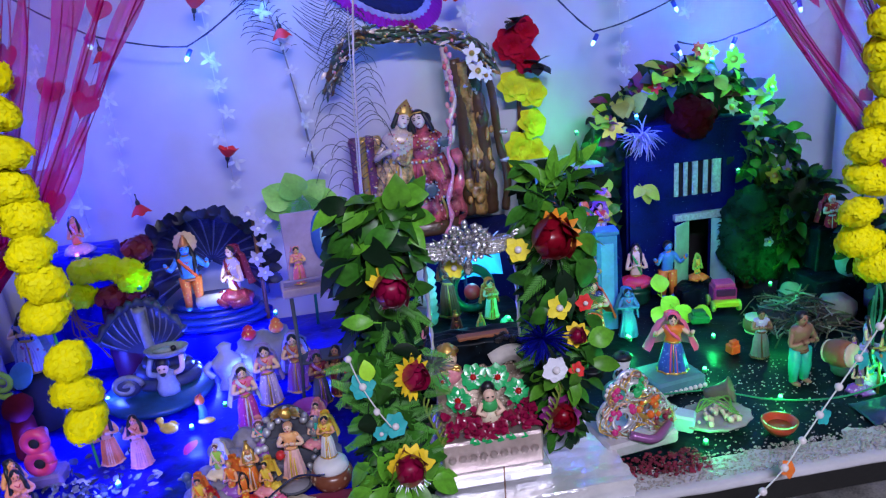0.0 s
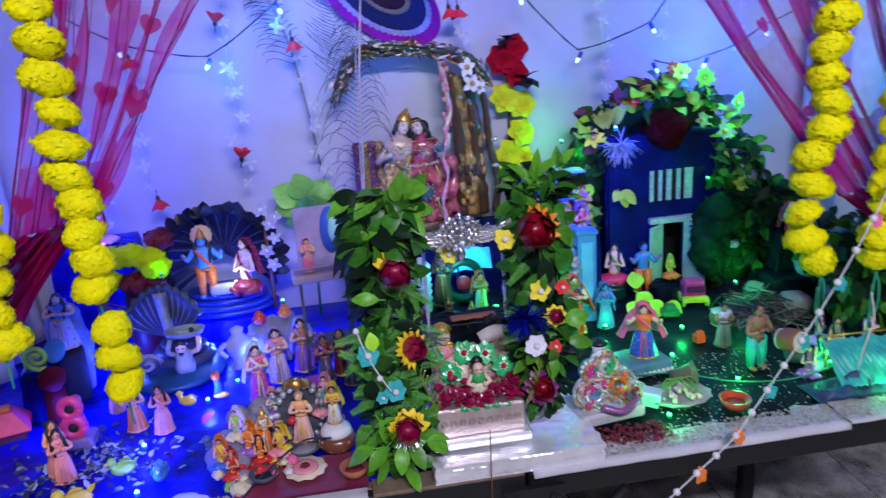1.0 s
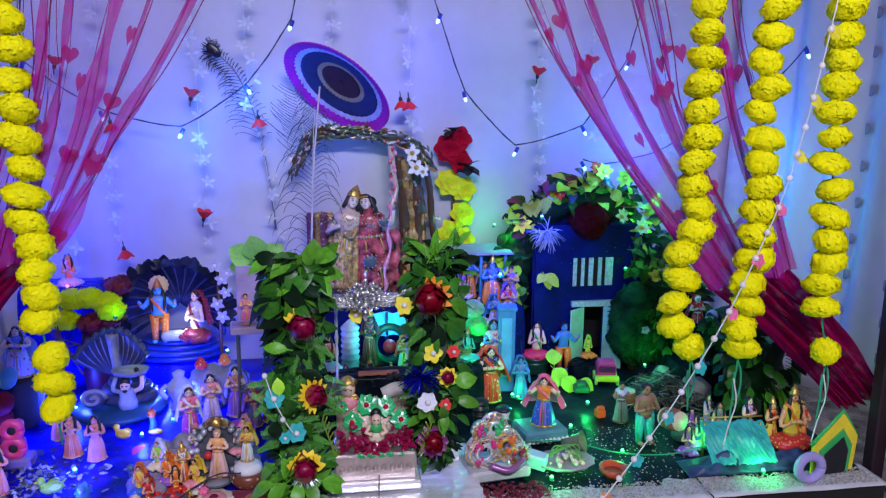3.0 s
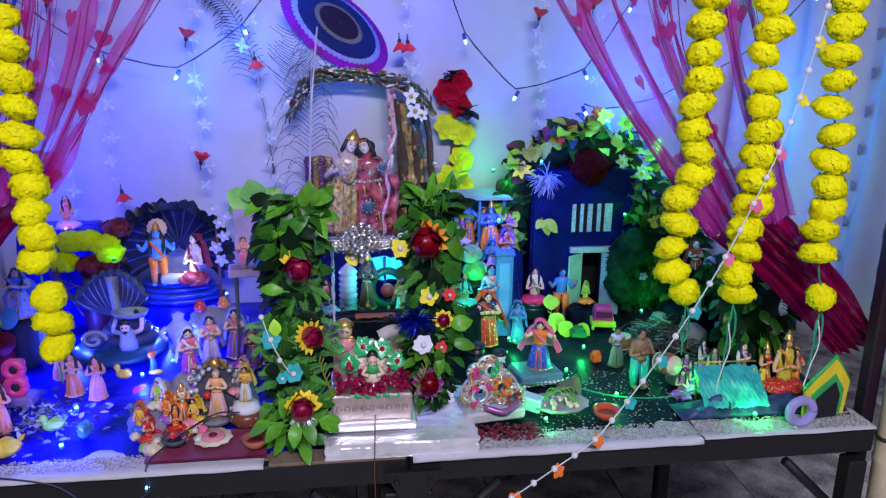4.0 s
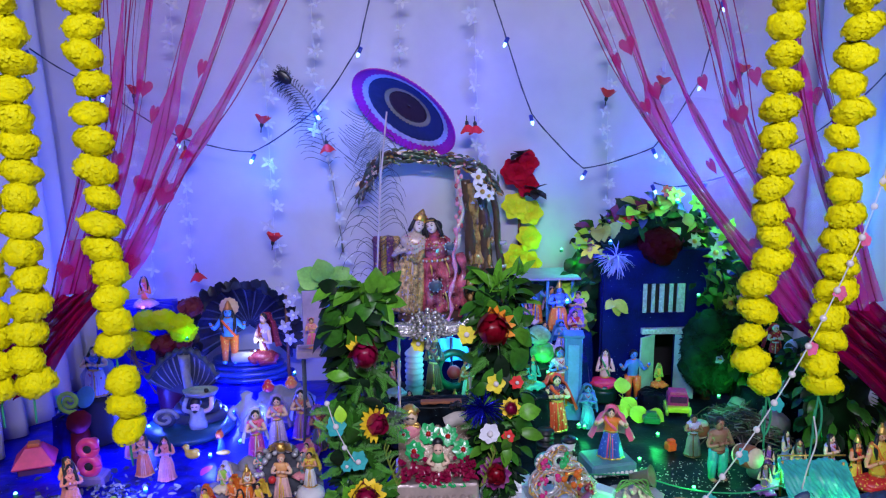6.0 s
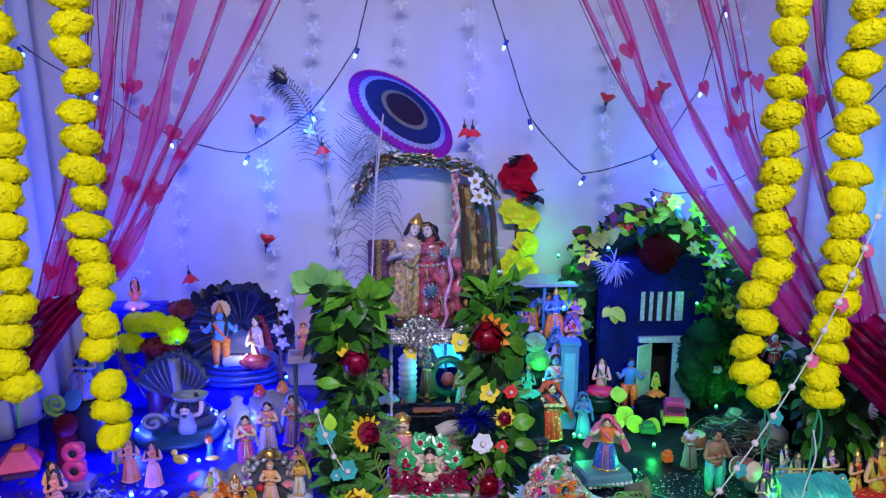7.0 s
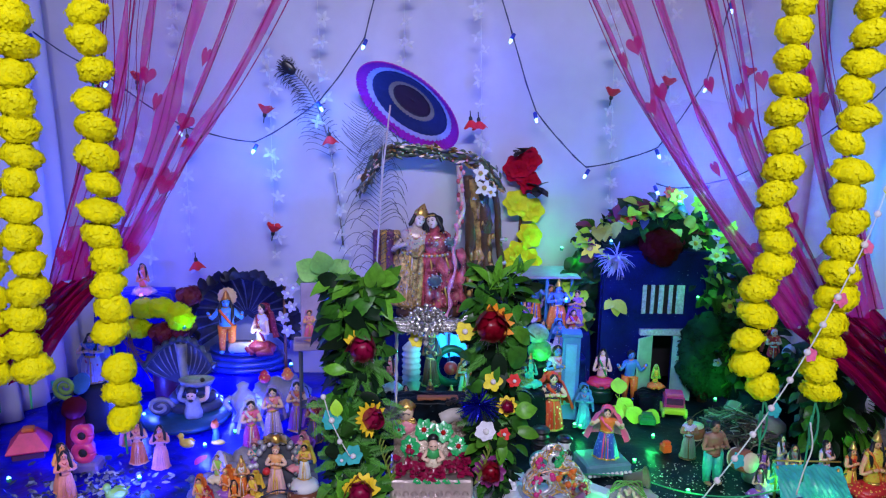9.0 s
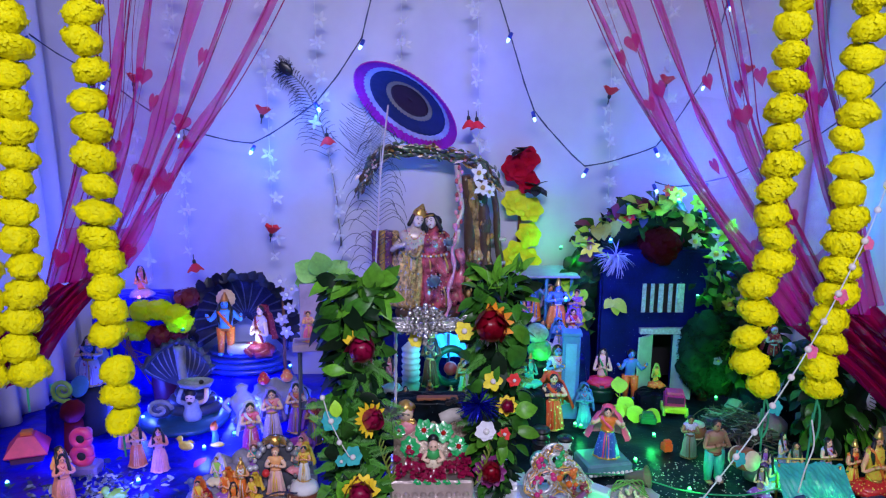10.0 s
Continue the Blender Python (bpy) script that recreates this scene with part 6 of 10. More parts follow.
def fern_band(th, n, x0, x1, z0, z1, seed):
    rnd = random.Random(seed)
    for k in range(n):
        a = rnd.uniform(0, math.pi)
        p = Vector((rnd.uniform(x0, x1), -0.006 - 0.010 * rnd.random(), rnd.uniform(z0, z1)))
        part("fern", fern_me, None, th, m=aim(p, (math.cos(a), -0.12, rnd.uniform(-0.7, 0.7)), (0, -1, 0.5), rnd.uniform(-0.5, 0.5)) @ Matrix.Scale(rnd.uniform(0.35, 0.6), 4))


def single_leaf(th, at_, d, me, s, up=(0, -1, 0.6)):
    part("leaf", me, None, th, m=aim(at_, d, up) @ Matrix.Scale(s, 4))


FZ = TZ + 0.012
col = leaf_column((-0.106, 0.850, FZ), (-0.112, 0.880, 1.12), "tall column of broad glossy leaves above ferns tied to a stick", 11, 0.104)
# Blackish leaves deep in, fresher ones upper right: shade and light as colour.
leaf_band(col, 46, mint_b + mint_b + mint_d, -0.052, 0.048, 0.29, 0.36, 0.95, -0.35, 31, (-0.9, 0.2), 0.02)
leaf_band(col, 54, mint_b + mint_d + mint_d + mint_m, -0.046, 0.052, 0.315, 0.392, 1.0, -0.1, 32, (-0.5, 0.5), 0.035)
leaf_band(col, 16, mint_d + mint_m, -0.01, 0.05, 0.370, 0.395, 1.05, 0.15, 33, (-0.15, 0.45), 0.025)
single_leaf(col, (-0.03, -0.03, 0.335), (-1.0, -0.25, -0.12), mint_b[0], 1.15, (0, -0.5, 1))
leaf_band(col, 26, mango_d + mango_b + mint_b, -0.040, 0.044, 0.215, 0.30, 0.85, 0.0, 34, (-1.0, 0.1), 0.02)
fern_band(col, 46, -0.038, 0.046, 0.15, 0.31, 35)
leaf_band(col, 40, mango_d + mango_b + mint_d, -0.042, 0.040, 0.075, 0.24, 0.8, 0.0, 36, (-1.0, 0.3), 0.018)
fern_band(col, 26, -0.034, 0.042, 0.05, 0.16, 37)
single_leaf(col, (-0.012, -0.036, 0.262), (-0.9, -0.2, 0.25), mint_m[1], 0.85)
single_leaf(col, (-0.024, -0.040, 0.195), (-0.1, -0.15, 1.0), lime_lv[0], 0.62)
single_leaf(col, (-0.015, -0.036, 0.185), (0.5, -0.2, -0.9), mint_d[1], 1.1)
single_leaf(col, (-0.030, -0.034, 0.150), (-0.2, -0.3, -1.0), mint_b[1], 1.0)
leaf_band(col, 40, mint_d + mint_m + mango_m, -0.048, 0.052, 0.005, 0.085, 0.9, 0.0, 38, (-0.5, 0.2), 0.035)
for x, d in ((-0.02, (-0.6, -0.5, -0.3)), (0.012, (0.3, -0.6, -0.35)), (0.035, (0.9, -0.4, -0.1)), (-0.038, (-1, -0.3, 0.1)), (0.0, (-0.1, -0.7, -0.5))):
    single_leaf(col, (x, -0.044, 0.055), d, mint_m[int(abs(x) * 1000) % 4], 1.0, (0, -0.6, 1))

col = leaf_column((0.105, 0.868, 0.79), (0.108, 0.890, 1.12), "column of glossy green leaves and ferns tied to a stick", 12, 0.09)
leaf_band(col, 52, mango_d + mango_m + mango_b, -0.044, 0.052, 0.285, 0.345, 0.72, 0.0, 41, (-0.2, 0.9), 0.02)
leaf_band(col, 30, mango_d + mint_d, -0.046, 0.046, 0.24, 0.31, 0.8, 0.0, 42, (-0.6, 0.4), 0.03)
leaf_band(col, 26, mint_b + mango_b + mint_d, -0.034, 0.032, 0.17, 0.26, 0.9, 0.1, 43, (-0.9, 0.1), 0.018)
for p, d, me, s in (((0.0, -0.03, 0.205), (-0.5, -0.3, -0.6), mint_d[2], 1.25), ((0.018, -0.034, 0.235), (0.7, -0.3, -0.9), mint_d[0], 1.35), ((0.02, -0.026, 0.26), (0.95, -0.3, -0.35), mint_m[2], 1.1),
                    ((0.0, -0.03, 0.225), (0.1, -0.3, -1.0), mint_b[2], 1.3), ((-0.012, -0.028, 0.18), (-0.9, -0.3, -0.35), mint_d[3], 1.0),
                    ((0.02, -0.03, 0.12), (0.9, -0.3, -0.3), mint_d[1], 1.2), ((0.03, -0.03, 0.13), (0.7, -0.3, 0.35), mint_m[3], 1.0), ((0.03, -0.034, 0.105), (0.95, -0.35, -0.1), mint_m[0], 0.95),
                    ((-0.01, -0.03, 0.10), (-0.5, -0.3, -0.6), mint_m[1], 0.8), ((0.008, -0.034, 0.095), (0.2, -0.3, -0.9), mint_m[2], 0.8)):
    single_leaf(col, p, d, me, s)
leaf_band(col, 44, mango_d + mango_b + mango_m, -0.036, 0.050, 0.06, 0.165, 0.78, 0.1, 44, (-0.9, 0.3), 0.018)
fern_band(col, 22, -0.03, 0.036, 0.10, 0.26, 45)
leaf_band(col, 26, mango_d + mango_b, -0.018, 0.030, -0.015, 0.06, 0.62, 0.0, 46, (-1.3, -0.5), 0.014)

# light green artificial leaves behind the painted card
th = thing("leaf_spray", (-0.212, 1.47, TZ + 0.005), "spray of broad pale lime artificial leaves on a stem", "foliage")
g = G()
tube(g, [(0, 0, 0), (0.005, 0, 0.14), (0, 0, 0.27)], 0.003, 7)
part("stem", g, thread, th)
rnd = random.Random(9)
broad = leaf_meshes("broad_leaf", mat("pale_lime_leaf", (0.26, 0.62, 0.09), 0.5, var=0.3, scale=30, rand=0.25), 0.056, 0.052, 3, 6, 0.3, 0.5, 0.03)
for a in (-98, -52, -10, 38, 84):
    d = Vector((math.sin(math.radians(a)), -0.25, math.cos(math.radians(a)) * 0.7))
    part("broad_leaf", rnd.choice(broad), None, th, m=aim(Vector((0, 0, 0.250)) + d * 0.018, d, (rnd.uniform(-0.6, 0.6), -1, 0.5), rnd.uniform(-0.5, 0.5)))
for k in range(4):
    part("fern", fern_me, None, th, m=aim((0, -0.01, 0.26), (rnd.uniform(-0.6, 1), -0.5, -0.3), (0, -1, 0.3)))

# ---- silver throne in the middle ----
throne = thing("silver_throne", (0.010, 0.90, TZ + 0.03), "small silver throne with an embossed base and a crest", "throne")
g = G()
box(g, (0, -0.01, 0.036), (0.128, 0.10, 0.044), 0.003)
for k in range(9):
    lathe(g, [(0.001, 0.0), (0.0055, 0.0), (0.004, 0.003), (0.001, 0.004)], 8, 0, pose(-0.052 + 0.013 * k, -0.0605, 0.036, 90, 0, 0))
part("base", g, mat("rosy_silver_sheet", (0.62, 0.5, 0.47), 0.32, 0.7, bump=0.8, bscale=180), throne, "embossed base block", False)
g = G()
box(g, (0, -0.014, 0.008), (0.142, 0.118, 0.014), 0.003)
part("plinth", g, silver, throne, "", False)
for sx in (-1, 1):
    g = G()
    prof = [(0.007, 0.058), (0.009, 0.07), (0.005, 0.08)]
    for k in range(7):
        z = 0.095 + k * 0.025
        prof += [(0.0045, z), (0.0075, z + 0.010), (0.0045, z + 0.019)]
    prof += [(0.008, 0.275), (0.003, 0.29)]
    lathe(g, prof, 12, 0, Matrix.Translation((sx * 0.056, 0.004, 0)) @ Matrix.Diagonal((0.42, 0.42, 1, 1)))
    part("pillar", g, silver, throne)
g = G()
rnd = random.Random(13)
for s in (-1, 1):
    for strand in range(4):
        lift = 0.008 - 0.0052 * strand
        pts = curve([(s * 0.012, -0.003, lift), (s * 0.030, -0.004, lift * 0.9 - 0.003), (s * 0.048, -0.002, lift * 0.75 - 0.001), (s * 0.060, 0.001, lift * 0.6 + 0.003)], 7)
        tube(g, pts, [0.0030 - 0.00006 * i for i in range(len(pts))], 8)
        for i, q in enumerate(pts):
            if strand in (0, 3) or i % 3 == 0:
                ball(g, q + Vector((0, -0.0028, 0.0)), 0.0021, 7, 5)
    tube(g, [(s * (0.060 + 0.006 * math.cos(a * 0.5236)), 0.0, 0.004 + 0.008 * math.sin(a * 0.5236)) for a in range(13)], 0.0024, 7)
    for k in range(3):
        leaf(g, aim((s * (0.020 + 0.011 * k), -0.006, 0.010 - 0.003 * k), (s * 0.8, -0.2, 0.9 - 0.25 * k)), 0.013 - 0.002 * k, 0.008, 0.5, -0.3, 0, 4)
        leaf(g, aim((s * (0.018 + 0.011 * k), -0.006, -0.010 + 0.002 * k), (s * 0.9, -0.2, -0.7 + 0.15 * k)), 0.012 - 0.002 * k, 0.007, 0.5, -0.3, 0, 4)
for ring, (cnt, rx, rz, rr) in enumerate(((20, 0.028, 0.021, 0.0036), (15, 0.021, 0.0155, 0.0040), (10, 0.0135, 0.0100, 0.0040))):
    for k in range(cnt):
        a = 2 * math.pi * (k + 0.5 * ring) / cnt
        ball(g, (rx * math.cos(a), -0.006 - 0.003 * ring, 0.004 + rz * math.sin(a)), rr * rnd.uniform(0.8, 1.15), 8, 6)
for k in range(8):
    a = 2 * math.pi * k / 8
    leaf(g, aim((0.003 * math.cos(a), -0.014, 0.004 + 0.003 * math.sin(a)), (math.cos(a), -0.5, math.sin(a))), 0.011, 0.008, 0.4, -0.2, 0, 4)
ball(g, (0, -0.018, 0.004), (0.0046, 0.004, 0.0046), 10, 7)
for x in (-0.012, 0.0, 0.012):
    ball(g, (x, -0.004, 0.027 - abs(x) * 0.4), (0.0042, 0.003, 0.0055), 8, 6)
ball(g, (0, -0.006, -0.024), (0.006, 0.004, 0.010), 9, 6)
box(g, (0, 0.004, 0.0), (0.10, 0.003, 0.016), 0.001)
part("crest", g, filigree, throne, "scrolled silver crest with a rosette", m=Matrix.Translation((-0.012, -0.045, 0.304)))

rel = thing("enamel_plaque", (0.010, 0.868, 0.798), "leaning plaque crowded with green enamel flowers and maroon petals", "plaque")
g = G()
box(g, (0, 0, 0), (0.118, 0.004, 0.084), 0.002, 0, pose(0, 0.012, 0.04, -24, 0, 0))
for k in range(40):
    ball(g, (-0.054 + 0.0028 * k, 0.0285, 0.078 + 0.003 * math.sin(k)), 0.0028, 6, 4)
part("plate", g, mat("rose_silver_plate", (0.32, 0.24, 0.17), 0.4, 0.4, bump=1.0, bscale=260, spots=(0.62, 0.54, 0.46), sscale=300), rel)
rnd = random.Random(31)
enamel = mat("green_enamel", (0.02, 0.46, 0.13), 0.25, coat=0.5)
ruby = mat("maroon_stone", (0.27, 0.006, 0.05), 0.25, coat=0.4)
def on_plate(x, z, lift=0.0):
    return (x, -0.006 + 0.42 * z - lift, z + 0.004)
for x, z, r in ((-0.034, 0.046, 0.0150), (-0.011, 0.070, 0.0155), (0.019, 0.066, 0.0150), (0.042, 0.047, 0.0150), (0.046, 0.024, 0.0115), (-0.050, 0.070, 0.009)):
    fl = part("enamel_flower", five(r, 0, 8, 0.75, 0.1, int(r * 9000)), [enamel], rel, m=flat(on_plate(x, z, 0.008), 1.2, rnd.uniform(-0.3, 0.3), 0.5, x * 40))
    g = G()
    ball(g, (0, 0, 0.003), r * 0.24, 8, 6)
    part("stone", g, mat("red_stone", (0.5, 0.01, 0.01), 0.15, coat=0.6), fl)
    g = five(r * 0.42, 0, 8, 0.3, 0.2, int(r * 700))
    part("vein_star", g, white, fl, m=Matrix.Translation((0, 0, 0.0015)))
g = G()
for k in range(170):
    x = rnd.uniform(-0.056, 0.058)
    z = rnd.uniform(0.004, 0.022) + (0.016 if abs(x) > 0.02 else 0.004) * rnd.random() + 0.02 * rnd.random() ** 5
    leaf(g, aim(on_plate(x, z, 0.012 + 0.008 * rnd.random()), (rnd.uniform(-1, 1), -0.8, rnd.uniform(-0.6, 0.8)), (0, -0.6, 0.8)), rnd.uniform(0.007, 0.013), rnd.uniform(0.006, 0.010), 0.4, 0.5, 0, 3, 0.5)
for k in range(9):
    q = G()
    leaf(q, aim(on_plate(-0.026 + 0.0075 * k, 0.002 + 0.002 * (k % 2), 0.018), ((-1) ** k * 0.8, -0.7, 0.25), (0, -0.6, 0.8)), 0.013, 0.0085, 0.4, 0.3, 0, 4)
    part("enamel_leaf", q, enamel, rel)
heap = part("petal_stuff", g, ruby, rel, "heap of maroon petals")
heap["kind"] = "stuff"
g = G()
ball(g, (0, 0, 0.014), (0.014, 0.010, 0.012), 12, 8, 0)
ball(g, (0, -0.002, 0.030), (0.011, 0.009, 0.010), 12, 8, 3)
ball(g, (0, -0.004, 0.044), (0.0078, 0.0078, 0.009), 10, 8, 1)
ball(g, (0, 0.0025, 0.051), (0.009, 0.0075, 0.009), 8, 6, 2)
for k in (-1, 1):
    ball(g, (k * 0.003, -0.0115, 0.0455), (0.0018, 0.0008, 0.001), 6, 4, 2)
for k in (-1, 1):
    tube(g, [(k * 0.009, -0.002, 0.034), (k * 0.016, -0.008, 0.024), (k * 0.006, -0.012, 0.022)], 0.0035, 6, 1)
solo("deity_figurine", g, [cream, skin_pale, hair, green_p], (0.012, 0.858, 0.816), "tiny seated deity in green and cream on the plaque", "figurine", "clay figurines")
for s in (-1, 1):
    g = G()
    for k in range(8):
        pts = curve([(s * 0.002, 0, 0.0), (s * (0.010 + 0.0022 * k), -0.004, 0.012 + 0.007 * k), (s * (0.002 + 0.003 * k), -0.004, 0.024 + 0.0085 * k)], 5)
        tube(g, pts, 0.0012, 5)
    solo("wire_ornament", g, mat("green_gold_wire", (0.3, 0.4, 0.07), 0.3, 0.5), (-0.043 if s < 0 else 0.074, 0.845, 0.80), "green gilt wire ornament beside the plaque", "ornament", "throne ornaments")
# carved heads, bar and bolster behind the plaque
g = G()
ball(g, (0, 0, 0.012), (0.018, 0.014, 0.016), 12, 8, 0)
ball(g, (0, -0.004, 0.034), (0.012, 0.012, 0.013), 12, 8, 1)
lathe(g, [(0.012, 0.040), (0.014, 0.042), (0.012, 0.047), (0.007, 0.052), (0.001, 0.055)], 14, 2, None, 0.15, 7)
ball(g, (0, 0.003, 0.038), (0.014, 0.012, 0.013), 12, 8, 3)
for k in (-1, 1):
    ball(g, (k * 0.0042, -0.0155, 0.036), (0.0022, 0.0012, 0.0012), 7, 5, 4)
tube(g, [(0.014 * math.cos(a * 0.5236), -0.008, 0.022 + 0.003 * math.sin(a)) for a in range(13)], 0.0025, 6, 2)
solo("small_bust", g, [rosy_c, mat("cream_face_paint", (0.82, 0.6, 0.42), 0.45), gold, maroon, hair], (-0.030, 0.898, 0.862), "small cream bust with a gilt crown beside the plaque", "bust")
g = G()
box(g, (0, 0, 0.0), (0.066, 0.014, 0.007), 0.002)
for k in range(6):
    lathe(g, [(0.003, -0.022), (0.0045, -0.014), (0.003, -0.004)], 8, 0, Matrix.Translation((-0.027 + 0.0108 * k, 0, 0)))
box(g, (0, 0, -0.025), (0.064, 0.013, 0.005), 0.002)
solo("carved_rail", g, mat("brown_carved_wood", (0.26, 0.09, 0.04), 0.4), (0.020, 0.914, 0.912), "small brown carved wooden rail behind the plaque", "rail", "throne ornaments", smooth=False)
g = G()
tube(g, curve([(-0.02, 0, 0.0), (0.0, 0, 0.008), (0.018, 0, 0.004), (0.026, 0, -0.022), (0.027, 0, -0.05)], 6), 0.012, 10)
solo("cream_bolster", g, mat("cream_velvet", (0.55, 0.5, 0.46), 0.8, sheen=0.3), (0.046, 0.902, 0.882), "grey cream velvet bolster beside the plaque", "bolster")
draped_box((0.012, 0.925, 0.838), (0.128, 0.05, 0.075), dark_cloth, "dark covered block behind the plaque", 1.0)
grains("black_beads", 40, 0.035, 0.06, 0.895, 0.91, 0.905, 0.004, hair, "cluster of black beads on the bolster", 33, high=0.008)

# foil covered blocks
def foil_block(c, s, label, seed):
    g = G()
    n = 40
    for ax in range(3):
        for sg in (-1, 1):
            def fn(u, v, ax=ax, sg=sg):
                q = [0, 0, 0]
                q[ax] = sg * 0.5
                q[(ax + 1) % 3], q[(ax + 2) % 3] = u - 0.5, (v - 0.5) * sg
                p = Vector((q[0] * s[0], q[1] * s[1], q[2] * s[2]))
                k = 0.0012 * noise.noise(p * 70 + Vector((seed, 0, 0))) + 0.0010 * noise.noise(p * 160)
                k += 0.0034 * noise.noise(Vector((p.x * 7 + seed, p.y * 95 + p.x * 6, p.z * 130)))
                return p * (1 + k / max(0.02, p.length)) + Vector((0, 0, k * 0.5))
            sheet(g, fn, 40, n)
    bm = bmesh.new()
    me = g.mesh("foil_block", foil_m, False)
    bm.from_mesh(me)
    bmesh.ops.remove_doubles(bm, verts=bm.verts, dist=0.0004)
    bm.to_mesh(me)
    bm.free()
    return solo("foil_block", me, foil_m, c, label, "block", "foil covered blocks", smooth=False)


foil_block((0.055, 0.890, TZ + 0.0145), (0.240, 0.185, 0.026), "low block wrapped in crinkled silver foil", 1.0)
foil_block((0.118, 0.958, TZ + 0.042), (0.07, 0.085, 0.026), "small block wrapped in crinkled silver foil", 4.0)

# ---- things behind the throne ----
draped_box((0.01, 1.21, TZ + 0.009), (0.27, 0.16, 0.084), dark_cloth, "low dark covered box behind the throne", 2.0)
g = G()
prof = [(0.018, 0.0), (0.02, 0.004)]
for k in range(7):
    prof += [(0.021, 0.012 + 0.014 * k), (0.0225, 0.017 + 0.014 * k), (0.0175, 0.023 + 0.014 * k)]
prof += [(0.012, 0.112), (0.004, 0.12)]
lathe(g, prof, 20, 0, Matrix.Diagonal((0.84, 0.84, 0.86, 1)))
solo("ribbed_vase", g, mat("pale_mint_glass", (0.55, 0.68, 0.66), 0.3, coat=0.4), (-0.019, 1.20, TZ + 0.093), "pale ribbed vase behind the throne", "vase")
rg = thing("ring_ornament", (0.06, 1.215, TZ + 0.088), "green ring ornament with a red ball in the middle", "ornament")
g = G()
tube(g, [(0.032 * math.cos(a * 0.2618), 0, 0.05 + 0.036 * math.sin(a * 0.2618)) for a in range(25)], 0.008, 8)
part("ring", g, mat("dark_green_tinsel", (0.01, 0.12, 0.06), 0.3, 0.4), rg)
g = G()
ball(g, (0, -0.004, 0.046), 0.014, 12, 8)
part("ball", g, red, rg, "red ball")
g = G()
def frosted(u, v):
    x = -0.044 + 0.098 * u
    top = 0.044 - 0.020 * u - 0.012 * (1 - u) ** 4 + 0.004 * noise.noise(Vector((u * 6, 0, 2)))
    return (x, 0.012 * v + 0.004 * math.sin(u * 17 + v * 3), -0.012 + (top + 0.012) * v)
sheet(g, frosted, 36, 12)
# A lit sheet, no lamp: the light on it is added as emission.
ob = solo("frosted_lamp_cover", g, glow("self_glow_cyan_sheet", (0.03, 0.38, 0.9), 0.75), (0.070, 1.262, 0.872), "upright cyan sheet behind the throne, given its own glow", "lamp")
md = ob.modifiers.new("thick", "SOLIDIFY")
md.thickness = 0.003
for x, y, z, r, q in ((0.104, 1.155, 0.802, 0.013, 0.026), (0.092, 1.148, 0.800, 0.011, 0.017), (0.116, 1.148, 0.800, 0.010, 0.015)):
    g = G()
    lathe(g, [(r * 0.7, 0.0), (r, q * 0.35), (r * 0.75, q * 0.7), (0.001, q)], 6, 0, None)
    solo("green_crystal", g, mat("pale_green_crystal", (0.22, 0.72, 0.45), 0.12, coat=0.8, var=0.3), (x, y, z), "faceted pale green crystal behind the throne", "crystal", "green crystals", x * 900, smooth=False)
g = G()
tube(g, [(0, 0, 0), (0, 0, 0.1)], 0.003, 8)
solo("lamp_stem", g, wire_m, (0.058, 1.262, TZ + 0.09), "dark stem below the cyan sheet", "stem")

# ---- shell shrine with two reclining figures ----
sh = thing("shell_shrine", (-0.395, 1.44, 0.775), "shell shaped shrine with a black scalloped hood and ringed base", "shrine")
g = G()

def hood(u, v):
    a = math.pi * (-0.18 + 1.36 * u)
    rr = 0.118 * (0.02 + 0.98 * v) * (1 + 0.035 * math.cos(26 * math.pi * u) * v)
    return (rr * math.cos(a), 0.05 - 0.055 * v ** 2, 0.105 + 0.95 * rr * math.sin(a))
sheet(g, hood, 104, 10)
hob = part("hood", g, mat("indigo_shell", (0.012, 0.016, 0.07), 0.35, coat=0.2, bump=0.6, var=0.6), sh, "deep blue ribbed shell")
md = hob.modifiers.new("thick", "SOLIDIFY")
md.thickness = 0.004
for k in range(17):
    u = (k + 0.5) / 17
    g = G()
    tube(g, [Vector(hood(u, 0.1 + 0.85 * i / 7)) + Vector((0, -0.003, 0)) for i in range(8)], [0.0012 + 0.0003 * i for i in range(8)], 6)
    part("rib", g, mat("blue_shell_rib", (0.06, 0.075, 0.20), 0.5), sh)
rnd = random.Random(14)
for k in range(46):
    a = math.pi * (-0.10 + 1.22 * k / 45)
    g = G()
    rr = 0.104 + 0.006 * (k % 2) + rnd.uniform(-0.004, 0.004)
    leaf(g, aim((rr * math.cos(a), -0.004 - 0.014 * (k % 2), 0.105 + 0.95 * rr * math.sin(a)), (math.cos(a) + rnd.uniform(-0.5, 0.5), -0.2, math.sin(a) + rnd.uniform(-0.3, 0.3)), (0, -1, 0.4)), rnd.uniform(0.018, 0.030), rnd.uniform(0.018, 0.028), 0.4, rnd.uniform(-0.8, 0.6), 0, 4, 0.6, 0.08)
    part("scallop", g, mat("black_feather_trim", (0.008, 0.009, 0.018), 0.45, rand=0.4), sh)
